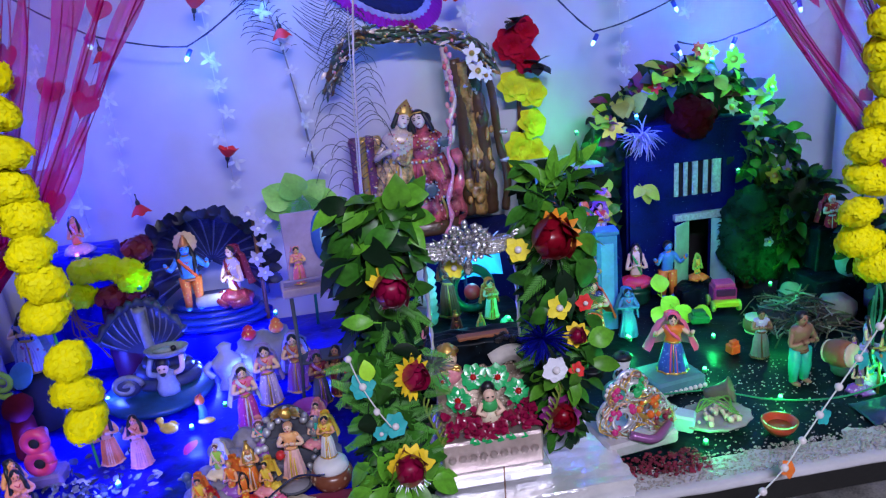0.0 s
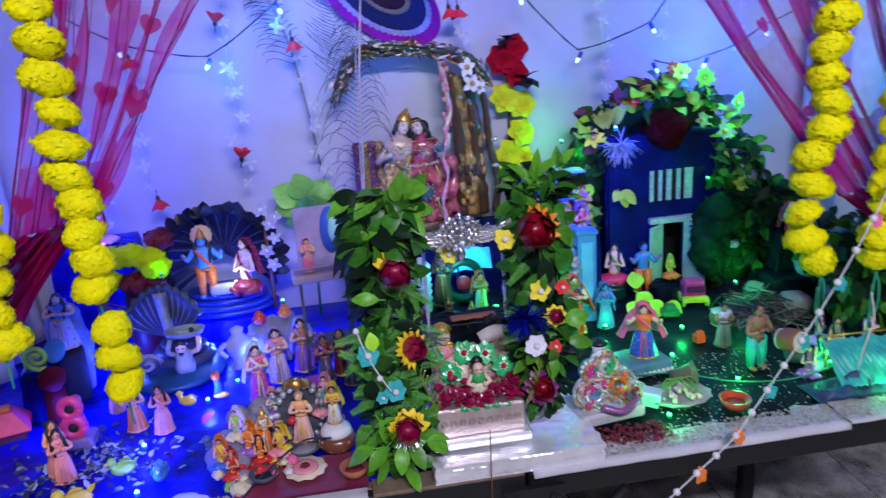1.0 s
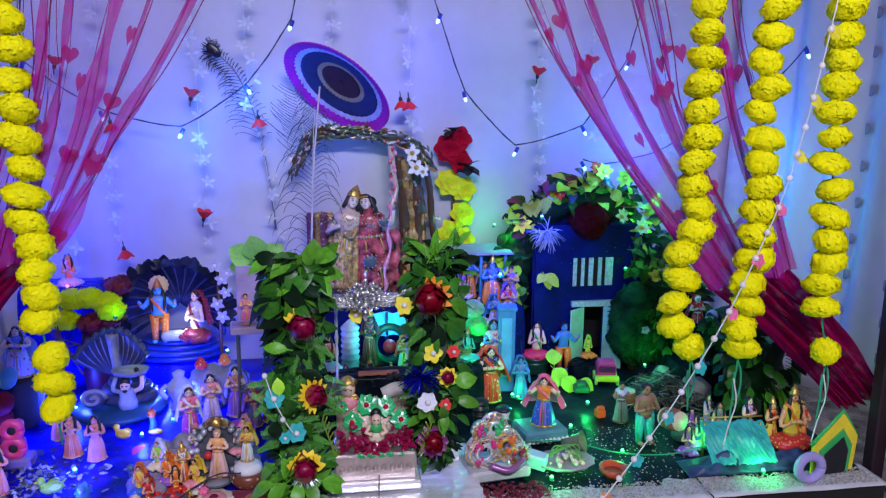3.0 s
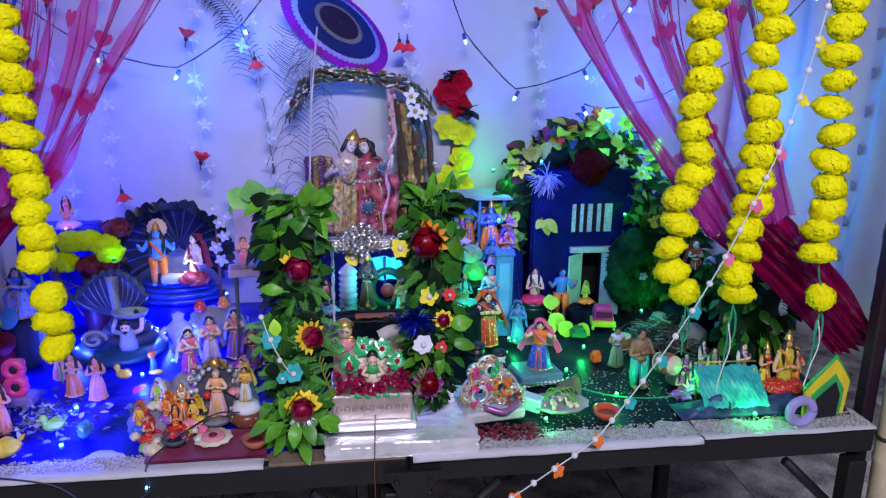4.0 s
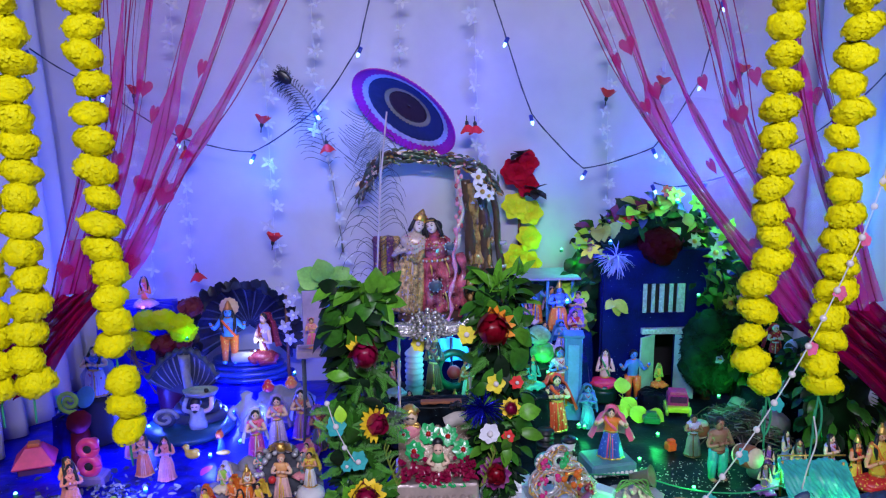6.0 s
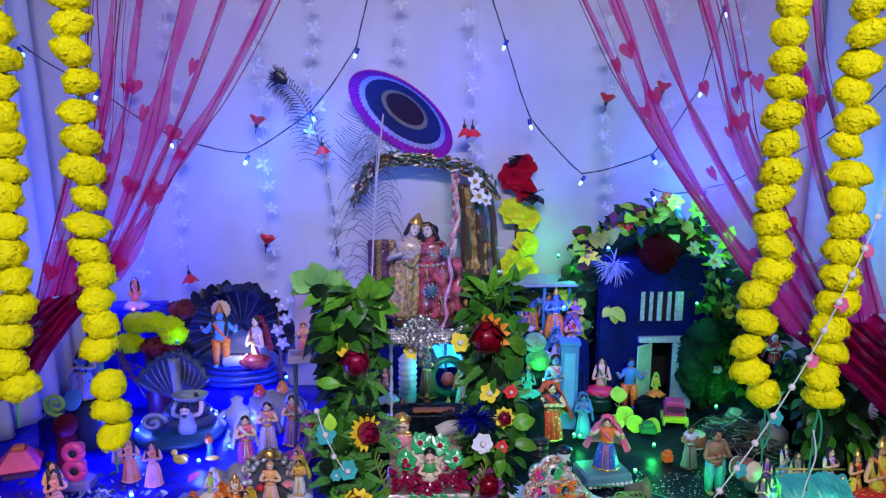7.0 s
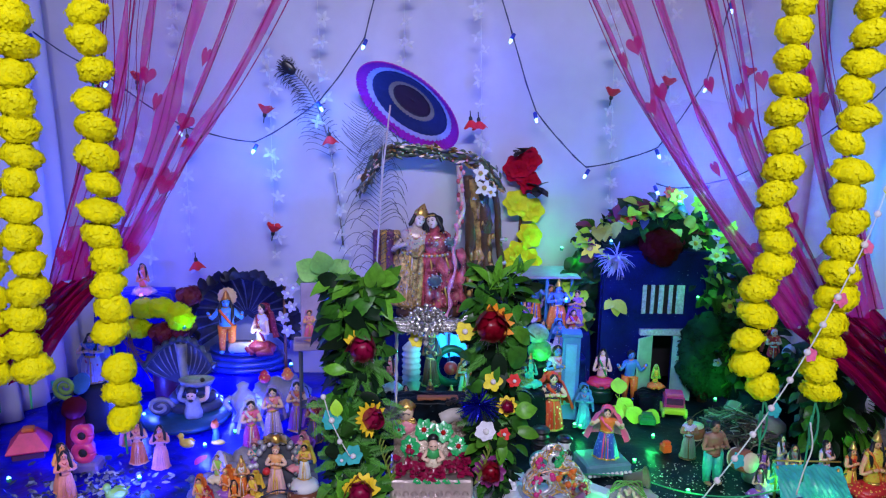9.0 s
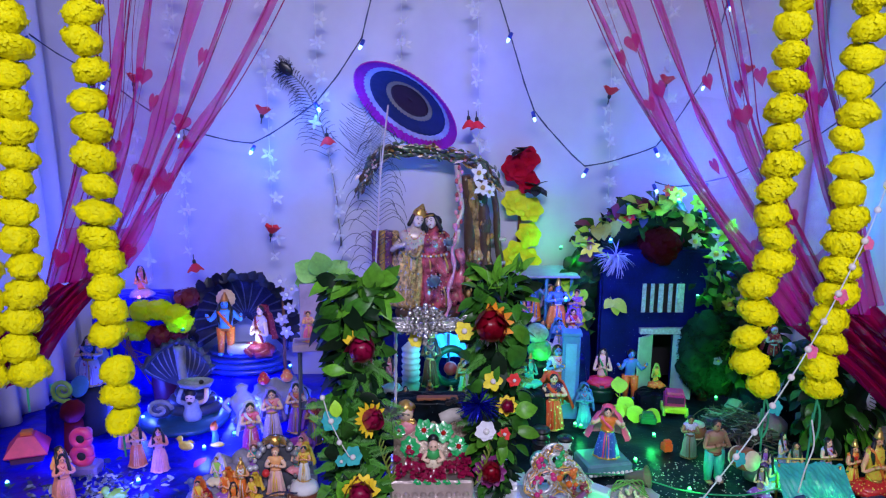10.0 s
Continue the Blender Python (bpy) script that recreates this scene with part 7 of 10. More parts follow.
for k, (r, z, mm) in enumerate(((0.098, 0.0, mat("deep_blue_ring", (0.006, 0.02, 0.2), 0.3)), (0.092, 0.012, mat("navy_ring", (0.012, 0.035, 0.22), 0.3)), (0.084, 0.024, MATS["deep_blue_ring"]), (0.076, 0.036, MATS["navy_ring"]))):
    g = G()
    lathe(g, [(r - 0.006, z), (r, z + 0.004), (r, z + 0.009), (r - 0.01, z + 0.013), (0.01, z + 0.013)], 30, 0, Matrix.Diagonal((1, 0.6, 1, 1)) )
    part("base_ring", g, mm, sh)
figurine((-0.422, 1.395, 0.822), 0.132, [mat("bright_blue_skin", (0.07, 0.32, 0.85), 0.4), MATS["bright_blue_skin"], orange_c, hair, mat("orange_sash_paint", (0.9, 0.13, 0.02), 0.5), mat("russet_gilt", (0.5, 0.18, 0.05), 0.4, 0.3)], "blue skinned seated deity figurine in orange cloth with a gold halo", "legs", rz=8, braid=True, crown=True, arms="wide", slim=1.2)
g = G()
lathe(g, [(0.001, 0.0), (0.020, 0.0), (0.021, 0.002), (0.020, 0.004), (0.001, 0.004)], 26, 0, pose(0, 0, 0, 82, 0, 0), 0.05, 13)
solo("halo_disc", g, mat("cream_gilt_halo", (0.75, 0.5, 0.28), 0.5), (-0.422, 1.412, 0.944), "cream and gilt halo disc behind the blue deity", "halo")
figurine((-0.345, 1.385, 0.822), 0.118, [skin_pale, lilac_c, mat("deep_maroon_sari", (0.22, 0.01, 0.03), 0.45, spots=(0.5, 0.1, 0.1), bump=0.4), hair, MATS["deep_maroon_sari"], gold], "clay lady in a dark red veil kneeling", "sit", rz=-25, veil=True)
g = G()
tube(g, curve([(-0.04, 0, 0.012), (0.0, -0.01, 0.016), (0.045, -0.008, 0.02)], 5), 0.012, 9)
solo("white_bolster", g, mat("grey_white_cloth", (0.5, 0.5, 0.52), 0.7), (-0.375, 1.395, 0.822), "white bolster in front of the kneeling lady", "bolster")
draped_box((-0.395, 1.445, TZ + 0.009), (0.2, 0.12, 0.045), blue_cloth, "blue covered box below the shell shrine", 3.0)
pale_lilac = mat("pale_lilac_petal", (0.42, 0.40, 0.62), 0.6, var=0.15)
for x, z, r in ((-0.302, 0.985, 0.021), (-0.288, 0.955, 0.020), (-0.282, 0.925, 0.018), (-0.300, 0.900, 0.020), (-0.276, 0.968, 0.017), (-0.290, 0.872, 0.019), (-0.510, 0.905, 0.020), (-0.517, 0.955, 0.016)):
    simple_flower((x, 1.40, z), r, pale_lilac, "pale lilac fabric flower beside the shell", True, 5, 0.2 * math.sin(z * 90), 0.3, "lilac flowers", z * 40, 0.6, 0.3)
g = G()
tube(g, [(0, 0, 0), (0, 0, 0.26)], 0.004, 6)
solo("blossom_stick", g, brown, (-0.30, 1.425, TZ + 0.004), "thin stick that carries lilac blossoms", "stick")

# ---- cobra statue on a disc ----
g = G()
lathe(g, [(0.085, 0.0), (0.09, 0.006), (0.088, 0.012), (0.02, 0.014)], 32, 1)
for k in range(3):
    r = 0.05 - 0.012 * k
    tube(g, [(0.012 + r * math.cos(a * 0.2618), 0.02 + 0.7 * r * math.sin(a * 0.2618), 0.024 + 0.014 * k) for a in range(25)], 0.011, 8, 0)
def cobra(u, v):
    q = 2 * u - 1
    w = 0.010 + 0.060 * math.sin(v * math.pi / 2) ** 0.85
    z = 0.058 + 0.100 * v - 0.050 * v * q * q + 0.0025 * math.cos(10 * math.pi * q) * v * v
    return (-0.012 + q * w, 0.046 - 0.028 * q * q * v - 0.018 * v * v, z)
sheet(g, cobra, 60, 14, 0)
sheet(g, lambda u, v: Vector(cobra(1 - u, v)) + Vector((0, 0.006, 0)), 60, 14, 0)
rim = [Vector(cobra(i / 40, 1.0)) + Vector((0, 0.001, 0)) for i in range(41)]
tube(g, rim, [0.006 + 0.0018 * math.cos(i * 10 * math.pi / 20) for i in range(41)], 8, 0)
for k in range(13):
    u = (k + 0.5) / 13
    tube(g, [Vector(cobra(u, 0.25 + v * 0.68 / 6)) + Vector((0, -0.0012, 0)) for v in range(7)], [0.0006 + 0.0002 * v for v in range(7)], 5, 2)
tube(g, curve([(0.0, 0.01, 0.03), (-0.004, 0.02, 0.07), (-0.012, 0.034, 0.115), (-0.012, 0.028, 0.148)], 5), [0.0085 + 0.0001 * i for i in range(16)], 9, 2)
# a man who carries a basket below the hood
lathe(g, [(0.017, 0.0), (0.018, 0.012), (0.014, 0.024), (0.016, 0.036), (0.008, 0.042)], 16, 5, Matrix.Translation((0.02, -0.03, 0.014)) @ Matrix.Diagonal((1, 0.8, 1, 1)), 0.05, 6)
ball(g, (0.018, -0.036, 0.062), (0.0095, 0.0095, 0.0115), 12, 8, 3)
ball(g, (0.018, -0.032, 0.069), (0.0118, 0.0112, 0.0105), 10, 7, 4)
ball(g, (0.018, -0.042, 0.0535), (0.005, 0.004, 0.004), 8, 5, 4)
for k in (-1, 1):
    ball(g, (0.018 + k * 0.0038, -0.045, 0.064), (0.0022, 0.0012, 0.0013), 6, 4, 4)
    tube(g, curve([(0.02 + k * 0.014, -0.03, 0.048), (0.022 + k * 0.026, -0.038, 0.058), (0.026 + k * 0.024, -0.034, 0.080)], 4), 0.0045, 7, 3 if k > 0 else 5)
lathe(g, [(0.018, 0.0), (0.030, 0.004), (0.036, 0.014), (0.033, 0.014), (0.026, 0.006), (0.004, 0.005)], 22, 2, Matrix.Translation((0.028, -0.026, 0.079)) @ Matrix.Diagonal((1, 0.65, 1, 1)))
ball(g, (0.026, -0.028, 0.090), (0.018, 0.009, 0.005), 10, 6, 5, None, 0.3, 90)
ball(g, (0.040, -0.030, 0.092), 0.005, 8, 6, 4)
tube(g, [(-0.045 + (0.026 - 0.0011 * i) * math.cos(i * 0.42), -0.028, 0.036 + (0.020 - 0.0009 * i) * math.sin(i * 0.42)) for i in range(22)], 0.0048, 7, 2)
ball(g, (-0.045, -0.022, 0.034), (0.024, 0.010, 0.019), 12, 8, 0)
solo("cobra_statue", g, [mat("slate_blue_paint", (0.040, 0.048, 0.085), 0.4, bump=0.5), mat("teal_blue_disc", (0.010, 0.06, 0.11), 0.4, var=0.4), mat("pale_slate", (0.26, 0.27, 0.29), 0.5, var=0.4), skin_pale, hair, mat("lilac_white_paint", (0.30, 0.34, 0.36), 0.5, var=0.4)],
     (-0.478, 1.262, TZ + 0.007), "slate blue many headed cobra statue on a round disc", "statue", rz=4)

# ---- lime chrysanthemums in a maroon pot ----
pot = thing("flower_pot", (-0.535, 1.335, TZ + 0.005), "maroon pot with a bunch of lime yellow pompons", "flower pot")
g = G()
lathe(g, [(0.022, 0), (0.025, 0.004), (0.03, 0.06), (0.028, 0.13), (0.026, 0.165), (0.022, 0.165), (0.014, 0.15)], 20)
part("pot", g, mat("dark_plum_pot", (0.05, 0.004, 0.03), 0.5), pot)
lime_pom = mat("lime_pompon_petal", (0.86, 0.95, 0.0), 0.7, var=0.05, rand=0.05, sub=0.4, spec=0.15)
pm = pom(0.027, 0.022, 260, 0, 70, 0.0065, 0.006).mesh("pompon", [lime_pom])
for x, y, z in ((-0.03, -0.03, 0.222), (0.005, -0.035, 0.225), (0.035, -0.035, 0.215), (-0.048, -0.03, 0.18), (0.045, -0.04, 0.20)):
    part("pompon", pm, None, pot, m=Matrix.Translation((x, y, z)))
mp = pom(0.024, 0.02, 90, 0, 71, 0.012, 0.012).mesh("pompon", [mat("dark_red_pompon", (0.16, 0.004, 0.015), 0.6)])
for x, y, z in ((0.045, 0.02, 0.235), (0.03, -0.02, 0.175), (0.0, -0.03, 0.17)):
    part("dark_pompon", mp, None, pot, m=Matrix.Translation((x, y, z)))
g = G()
rnd = random.Random(5)
for k in range(9):
    tube(g, curve([(-0.055, -0.03, 0.20), (-0.07 + 0.02 * rnd.random(), -0.05, 0.17 - 0.05 * rnd.random()), (-0.05 + 0.04 * rnd.random(), -0.05, 0.06 + 0.08 * rnd.random())], 4), 0.0011, 5)
part("dry_stalk", g, brown, pot)
draped_box((-0.63, 1.45, TZ + 0.009), (0.16, 0.10, 0.218), blue_cloth, "tall blue covered box beside the backdrop", 4.0)
g = G()
lathe(g, [(0.026, 0.0), (0.030, 0.005), (0.031, 0.09), (0.027, 0.096), (0.01, 0.096)], 24)
solo("round_box", g, black_in, (-0.645, 1.21, TZ + 0.006), "dark round box below a clay lady", "box")
figurine((-0.640, 1.21, TZ + 0.103), 0.105, [skin_pale, mat("blue_sequin_dress", (0.05, 0.14, 0.55), 0.3, spots=(0.5, 0.6, 0.9), sscale=320), mat("striped_white_skirt", (0.55, 0.5, 0.6), 0.5, spots=(0.5, 0.08, 0.15), sscale=120), hair, lilac, gold], "clay lady in a blue sequin dress and white skirt", rz=10, slim=1.3)
g = G()
lathe(g, [(0.002, 0), (0.018, 0.0), (0.021, 0.003), (0.019, 0.005), (0.002, 0.003)], 24, 0, pose(0, 0, 0, 62, 0, -20))
solo("blue_dish", g, sky_p, (-0.642, 1.165, 0.838), "blue round dish leaning on the round box", "dish")
g = G()
ball(g, (0, 0, 0.02), (0.022, 0.02, 0.022), 12, 8, 0, None, 0.2, 90)
lathe(g, [(0.018, -0.06), (0.02, -0.055), (0.016, 0.0), (0.002, 0.003)], 16)
solo("maroon_ball", g, mat("maroon_wool", (0.12, 0.006, 0.02), 0.95, spec=0.1), (-0.642, 1.125, TZ + 0.066), "maroon woolly ball on a short stand", "ball")
g = G()
tube(g, [((0.003 + 0.00085 * i) * math.cos(i * 0.5), 0.0, 0.026 + (0.003 + 0.00085 * i) * math.sin(i * 0.5)) for i in range(24)], 0.0042, 8)
solo("green_toy_snail", g, lime_p, (-0.668, 1.150, TZ + 0.09), "lime green coiled toy beside the round box", "toy")
def bundle(at, size, material, label, seed, rz=0.0):
    """A loosely crumpled lump of cloth with deep soft folds."""
    q = G()

    def fn(u, v):
        a, b = 2 * math.pi * u, math.pi * (v - 0.5)
        d = Vector((math.cos(b) * math.cos(a), math.cos(b) * math.sin(a), math.sin(b)))
        k = 1 + 0.32 * noise.noise(d * 2.1 + Vector((seed, 0, 0))) + 0.16 * abs(noise.noise(d * 5.0 + Vector((0, seed, 0))))
        return (size[0] * d.x * k, size[1] * d.y * k, max(0.0, size[2] * (0.9 + d.z * k)))
    sheet(q, fn, 60, 34, 0, None, True)
    return solo("crumpled_cloth", q, material, at, label, "cloth", "crumpled cloths", rz)


bundle((-0.650, 1.245, TZ + 0.006), (0.036, 0.03, 0.085), mat("lilac_blue_satin", (0.20, 0.24, 0.52), 0.35, var=0.35, scale=14, bump=0.5), "crumpled lilac blue satin bundle behind the round box", 3.0)
bundle((-0.695, 1.215, TZ + 0.006), (0.024, 0.02, 0.045), mat("pale_lilac_satin", (0.42, 0.40, 0.55), 0.4, var=0.3, scale=14, bump=0.5), "small pale lilac cloth bundle near the curtain", 8.0)
draped_box((-0.678, 1.165, TZ + 0.006), (0.045, 0.05, 0.084), blue_cloth, "small blue box below a green toy", 5.0)

# ---- small things on the blue sheet ----
pole = thing("toy_pole", (-0.682, 1.17, A), "teal stick on a dark round foot beside the cloth", "toy pole")
g = G()
lathe(g, [(0.026, 0.0), (0.028, 0.004), (0.024, 0.010), (0.004, 0.012)], 22)
part("foot", g, darkgrey, pole, "dark round foot")
g = G()
tube(g, [(0, 0, 0.010), (-0.008, 0.0, 0.06), (-0.014, 0.0, 0.115)], [0.0055, 0.005, 0.0055], 10)
part("stick", g, teal, pole)
hut = thing("pink_hut", (-0.716, 1.10, A), "small pink card hut with a flat topped pyramid roof", "toy hut", rz=18)
g = G()
lathe(g, [(0.048, 0.016), (0.050, 0.019), (0.021, 0.045), (0.019, 0.047)], 4, 0, pose(0, 0, 0, 0, 0, 45))
part("roof", g, mat("red_pink_card", (0.72, 0.05, 0.14), 0.5), hut, "", False)
g = G()
box(g, (0, 0, 0.008), (0.054, 0.054, 0.016), 0.002)
part("wall", g, mat("dark_plum_card", (0.08, 0.02, 0.08), 0.6), hut, "", False)
g = G()
box(g, (0, 0, 0.050), (0.020, 0.020, 0.007), 0.002)
part("cap", g, orange, hut, "", False)

for z, s in ((0.752, 0.88), (0.784, 0.82)):
    g = G()
    tube(g, [(0.0155 * s * math.cos(a * 0.2618), 0, 0.0155 * s * math.sin(a * 0.2618)) for a in range(25)], 0.009 * s, 10, 0)
    lathe(g, [(0.012 * s, -0.004), (0.018 * s, 0.012), (0.01 * s, 0.03), (0.002, 0.032)], 16, 0, pose(0, 0, 0, -90, 0, 0))
    # Black ball fills the mouth as the shade inside the cup.
    ball(g, (0, -0.003, 0), (0.0095 * s, 0.004, 0.0095 * s), 12, 6, 1)
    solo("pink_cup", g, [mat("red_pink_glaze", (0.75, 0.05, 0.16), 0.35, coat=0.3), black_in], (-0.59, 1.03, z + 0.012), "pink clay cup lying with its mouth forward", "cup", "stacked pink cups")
g = G()
box(g, (0, 0, 0.010), (0.05, 0.04, 0.02), 0.004)
solo("cup_stand", g, mat("dull_lilac_card", (0.2, 0.14, 0.3), 0.6), (-0.59, 1.04, A), "lilac stand below two pink cups", "stand", smooth=False)


def duck(at, mats, label, s=1.0, rz=0.0):
    g = G()
    ball(g, (0, 0, 0.012 * s), (0.02 * s, 0.012 * s, 0.011 * s), 12, 8, 0)
    leaf(g, aim((0.014 * s, 0, 0.014 * s), (1, 0, 0.6)), 0.014 * s, 0.012 * s, 0.2, -0.2, 0, 3)
    tube(g, [(-0.012 * s, 0, 0.015 * s), (-0.016 * s, 0, 0.024 * s)], [0.007 * s, 0.005 * s], 8, 0)
    ball(g, (-0.016 * s, 0, 0.028 * s), 0.0075 * s, 10, 7, 0)
    lathe(g, [(0.003 * s, 0), (0.0012 * s, 0.007 * s)], 8, 1, pose(-0.021 * s, 0, 0.027 * s, 0, -90, 0))
    for k in (-1, 1):
        leaf(g, aim((-0.006 * s, k * 0.011 * s, 0.016 * s), (1, k * 0.2, 0.1), (0, k, 0.3)), 0.022 * s, 0.012 * s, 0.2, 0.3, 0, 3)
    return solo("toy_duck", g, mats, at, label, "duck", "toy birds", rz)


duck((-0.438, 1.118, A + 0.003), [yellow, orange], "yellow toy duck on the blue sheet", 0.78, -20)
duck((-0.50, 0.932, A + 0.002), [lime_p, yellow], "lime green toy duck near the edge", 0.9, 25)
duck((-0.445, 0.905, A + 0.002), [sky_p, white], "pale blue toy bird near the edge", 0.9, 100)
duck((-0.37, 0.955, A + 0.002), [mat("smoky_blue_paint", (0.08, 0.12, 0.3), 0.4), grey], "smoky blue toy bird on the sheet", 0.9, 10)
duck((-0.545, 0.856, A + 0.002), [yellow, orange], "yellow toy duck at the table edge", 1.2, 40)
g = G()
tube(g, [(0, 0, 0), (0.002, 0, 0.02), (0, 0, 0.032)], [0.008, 0.006, 0.005], 8, 1)
ball(g, (0, 0, 0.038), (0.008, 0.007, 0.009), 9, 7, 0)
leaf(g, aim((0, -0.002, 0.042), (0.4, -0.2, 1)), 0.012, 0.012, 0.2, 0.1, 2, 3)
ball(g, (0.006, -0.005, 0.004), (0.014, 0.008, 0.005), 9, 6, 3)
solo("toy_rooster", g, [orange, sky_p, red, yellow], (-0.392, 1.145, A), "small orange and blue toy rooster", "bird", "toy birds")
g = G()
leaf(g, aim((0, 0, 0.004), (0.3, 1, 0.1)), 0.038, 0.018, 0.25, 0.1, 0, 6)
solo("pink_petal", g, mat("magenta_petal", (0.85, 0.03, 0.3), 0.5), (-0.402, 1.04, A + 0.004), "single pink petal lying on the blue sheet", "petal")
g = G()
lathe(g, [(0.016, 0.0), (0.018, 0.004), (0.012, 0.018), (0.020, 0.036), (0.024, 0.052), (0.014, 0.062), (0.009, 0.068), (0.012, 0.078), (0.003, 0.084)], 18, 0, Matrix.Diagonal((1.1, 0.75, 1, 1)))
for k in (-1, 1):
    tube(g, curve([(k * 0.024, 0, 0.054), (k * 0.036, -0.004, 0.045), (k * 0.026, -0.006, 0.03)], 4), 0.005, 7)
solo("plaster_bust", g, mat("pale_blue_plaster", (0.32, 0.33, 0.4), 0.6), (-0.36, 1.25, A), "pale plaster bust with two bent arms on the blue sheet", "bust", rz=20)
g = G()
ball(g, (0, 0, 0.03), (0.06, 0.05, 0.05), 18, 12, 0, None, 0.3, 40)
solo("rock", g, grey, (-0.292, 1.29, A), "rounded grey papier rock", "rock", "papier rocks")
for x, y, r, s in ((-0.338, 0.895, 0.020, 1), (-0.336, 0.93, 0.022, 2), (-0.27, 0.975, 0.026, 3), (-0.32, 0.866, 0.014, 5), (-0.20, 0.975, 0.022, 6), (-0.345, 0.915, 0.015, 8), (-0.325, 0.96, 0.02, 9)):
    g = G()
    ball(g, (0, 0, r * 0.6), (r, r * 0.85, r * 0.9), 14, 9, 0, None, 0.35, 60, s)
    solo("rock", g, mat("mauve_grey_rock", (0.24, 0.22, 0.30), 0.7, bump=0.6, var=0.4), (x, y, A), "lumpy grey papier rock of the grotto", "rock", "papier rocks")
gro = thing("grotto_arch", (-0.244, 0.958, A + 0.008), "dark arch edged with silver stones behind the clay child", "arch")
g = G()
def arch_fn(u, v):
    a = math.pi * u
    return (0.036 * math.cos(a) * v, 0.004 * (1 - v), 0.05 + (0.05 * math.sin(a) * v if v > 0 else 0))
sheet(g, arch_fn, 20, 5)
box(g, (0, 0.002, 0.026), (0.072, 0.004, 0.05), 0.001)
part("panel", g, darkgrey, gro)
rnd = random.Random(19)
for k in range(34):
    a = math.pi * (-0.30 + 1.60 * (k // 2) / 16)
    rr = 0.036 + 0.008 * (k % 2) + rnd.uniform(-0.002, 0.002)
    g = G()
    ball(g, (rr * math.cos(a), -0.004 - 0.004 * rnd.random(), 0.042 + 1.2 * rr * math.sin(a)), rnd.uniform(0.0038, 0.0062), 9, 7, 0, None, 0.45, 150, k)
    part("pearl", g, mat("silver_grey_stone", (0.42, 0.42, 0.46), 0.35, 0.3, rand=0.5), gro)
g = G()
for k in range(9):
    a = math.pi * k / 8
    leaf(g, aim((0, -0.006, 0.090), (math.cos(a), -0.4, 0.7 * math.sin(a) + 0.1)), 0.022, 0.013, 0.4, 0.5, 0, 4)
ball(g, (0, -0.010, 0.092), (0.009, 0.006, 0.007), 10, 7, 0, None, 0.3, 150)
part("crest", g, gold, gro, "gilt leaf crest")
for x, y, z, r, k in ((-0.318, 0.958, 0.03, 0.024, 31), (-0.345, 0.940, 0.014, 0.026, 32), (-0.352, 0.905, 0.008, 0.024, 33), (-0.30, 0.975, 0.05, 0.020, 34), (-0.206, 0.985, 0.03, 0.022, 35), (-0.335, 0.965, 0.05, 0.018, 36), (-0.366, 0.925, 0.004, 0.020, 37)):
    g = G()
    ball(g, (0, 0, 0), (r, r * 0.85, r * 0.9), 14, 9, 0, None, 0.4, 60, k)
    lathe(g, [(r * 0.8, -z - 0.003), (r * 0.9, -z * 0.5), (r * 0.5, 0)], 10)
    solo("rock", g, MATS["mauve_grey_rock"], (x, y, A + z + 0.004), "lumpy lilac grey papier rock of the grotto", "rock", "papier rocks")


def bowl(at, r, h, outer, inner, label, fill=0.6, wall=0.003, group="small bowls", ripple=0.0, lobes=0, sat=None):
    th = thing("bowl", at, label, "bowl", group)
    g = G()
    lathe(g, [(r * 0.5, 0), (r * 0.55, 0.0), (r * 0.85, h * 0.45), (r, h), (r - wall, h), (r * 0.8 - wall, h * 0.5), (r * 0.3, wall)], 24, 0, None, ripple, lobes)
    part("body", g, outer, th)
    g = G()
    k = 0.55 + 0.45 * fill
    lathe(g, [(0.001, h * fill), (r * k - wall * 1.5, h * fill), (r * k - wall * 1.5, h * fill - 0.002), (0.001, h * fill - 0.002)], 20)
    part("filling", g, inner, th)
    return th


bowl((-0.296, 0.852, TZ + 0.015), 0.020, 0.013, darkgrey, black_in, "dark clay oil bowl on the maroon mat")
bowl((-0.172, 0.832, TZ + 0.015), 0.021, 0.016, terracotta, mat("red_powder", (0.25, 0.01, 0.02), 0.9), "terracotta bowl with red powder")
bowl((-0.222, 1.105, A), 0.026, 0.02, purple, mat("purple_powder", (0.3, 0.02, 0.3), 0.9), "purple bowl with powder on the sheet")
bowl((0.408, 0.868, A + 0.002), 0.024, 0.018, mat("red_orange_glaze", (0.6, 0.08, 0.03), 0.3, coat=0.4), mat("lamp_oil", (0.4, 0.12, 0.04), 0.15), "red orange glazed lamp bowl on the dark sheet")
bowl((-0.243, 0.915, TZ + 0.0145), 0.028, 0.010, darkgrey, grey, "dark dish below the clay child", 0.7)
plate = thing("rangoli_plate", (-0.240, 0.862, TZ + 0.014), "scalloped cream plate with a red and pink round pattern", "plate")
g = G()
lathe(g, [(0.01, 0), (0.024, 0.001), (0.030, 0.004), (0.0285, 0.006), (0.01, 0.004)], 40, 0, None, 0.06, 10)
part("rim", g, cream, plate)
g = G()
lathe(g, [(0.004, 0.004), (0.019, 0.006), (0.018, 0.008), (0.010, 0.0085), (0.004, 0.0075)], 28)
part("pattern", g, rosy, plate)
g = G()
lathe(g, [(0.002, 0.008), (0.007, 0.009), (0.006, 0.0105), (0.002, 0.0105)], 18)
part("spot", g, maroon, plate)
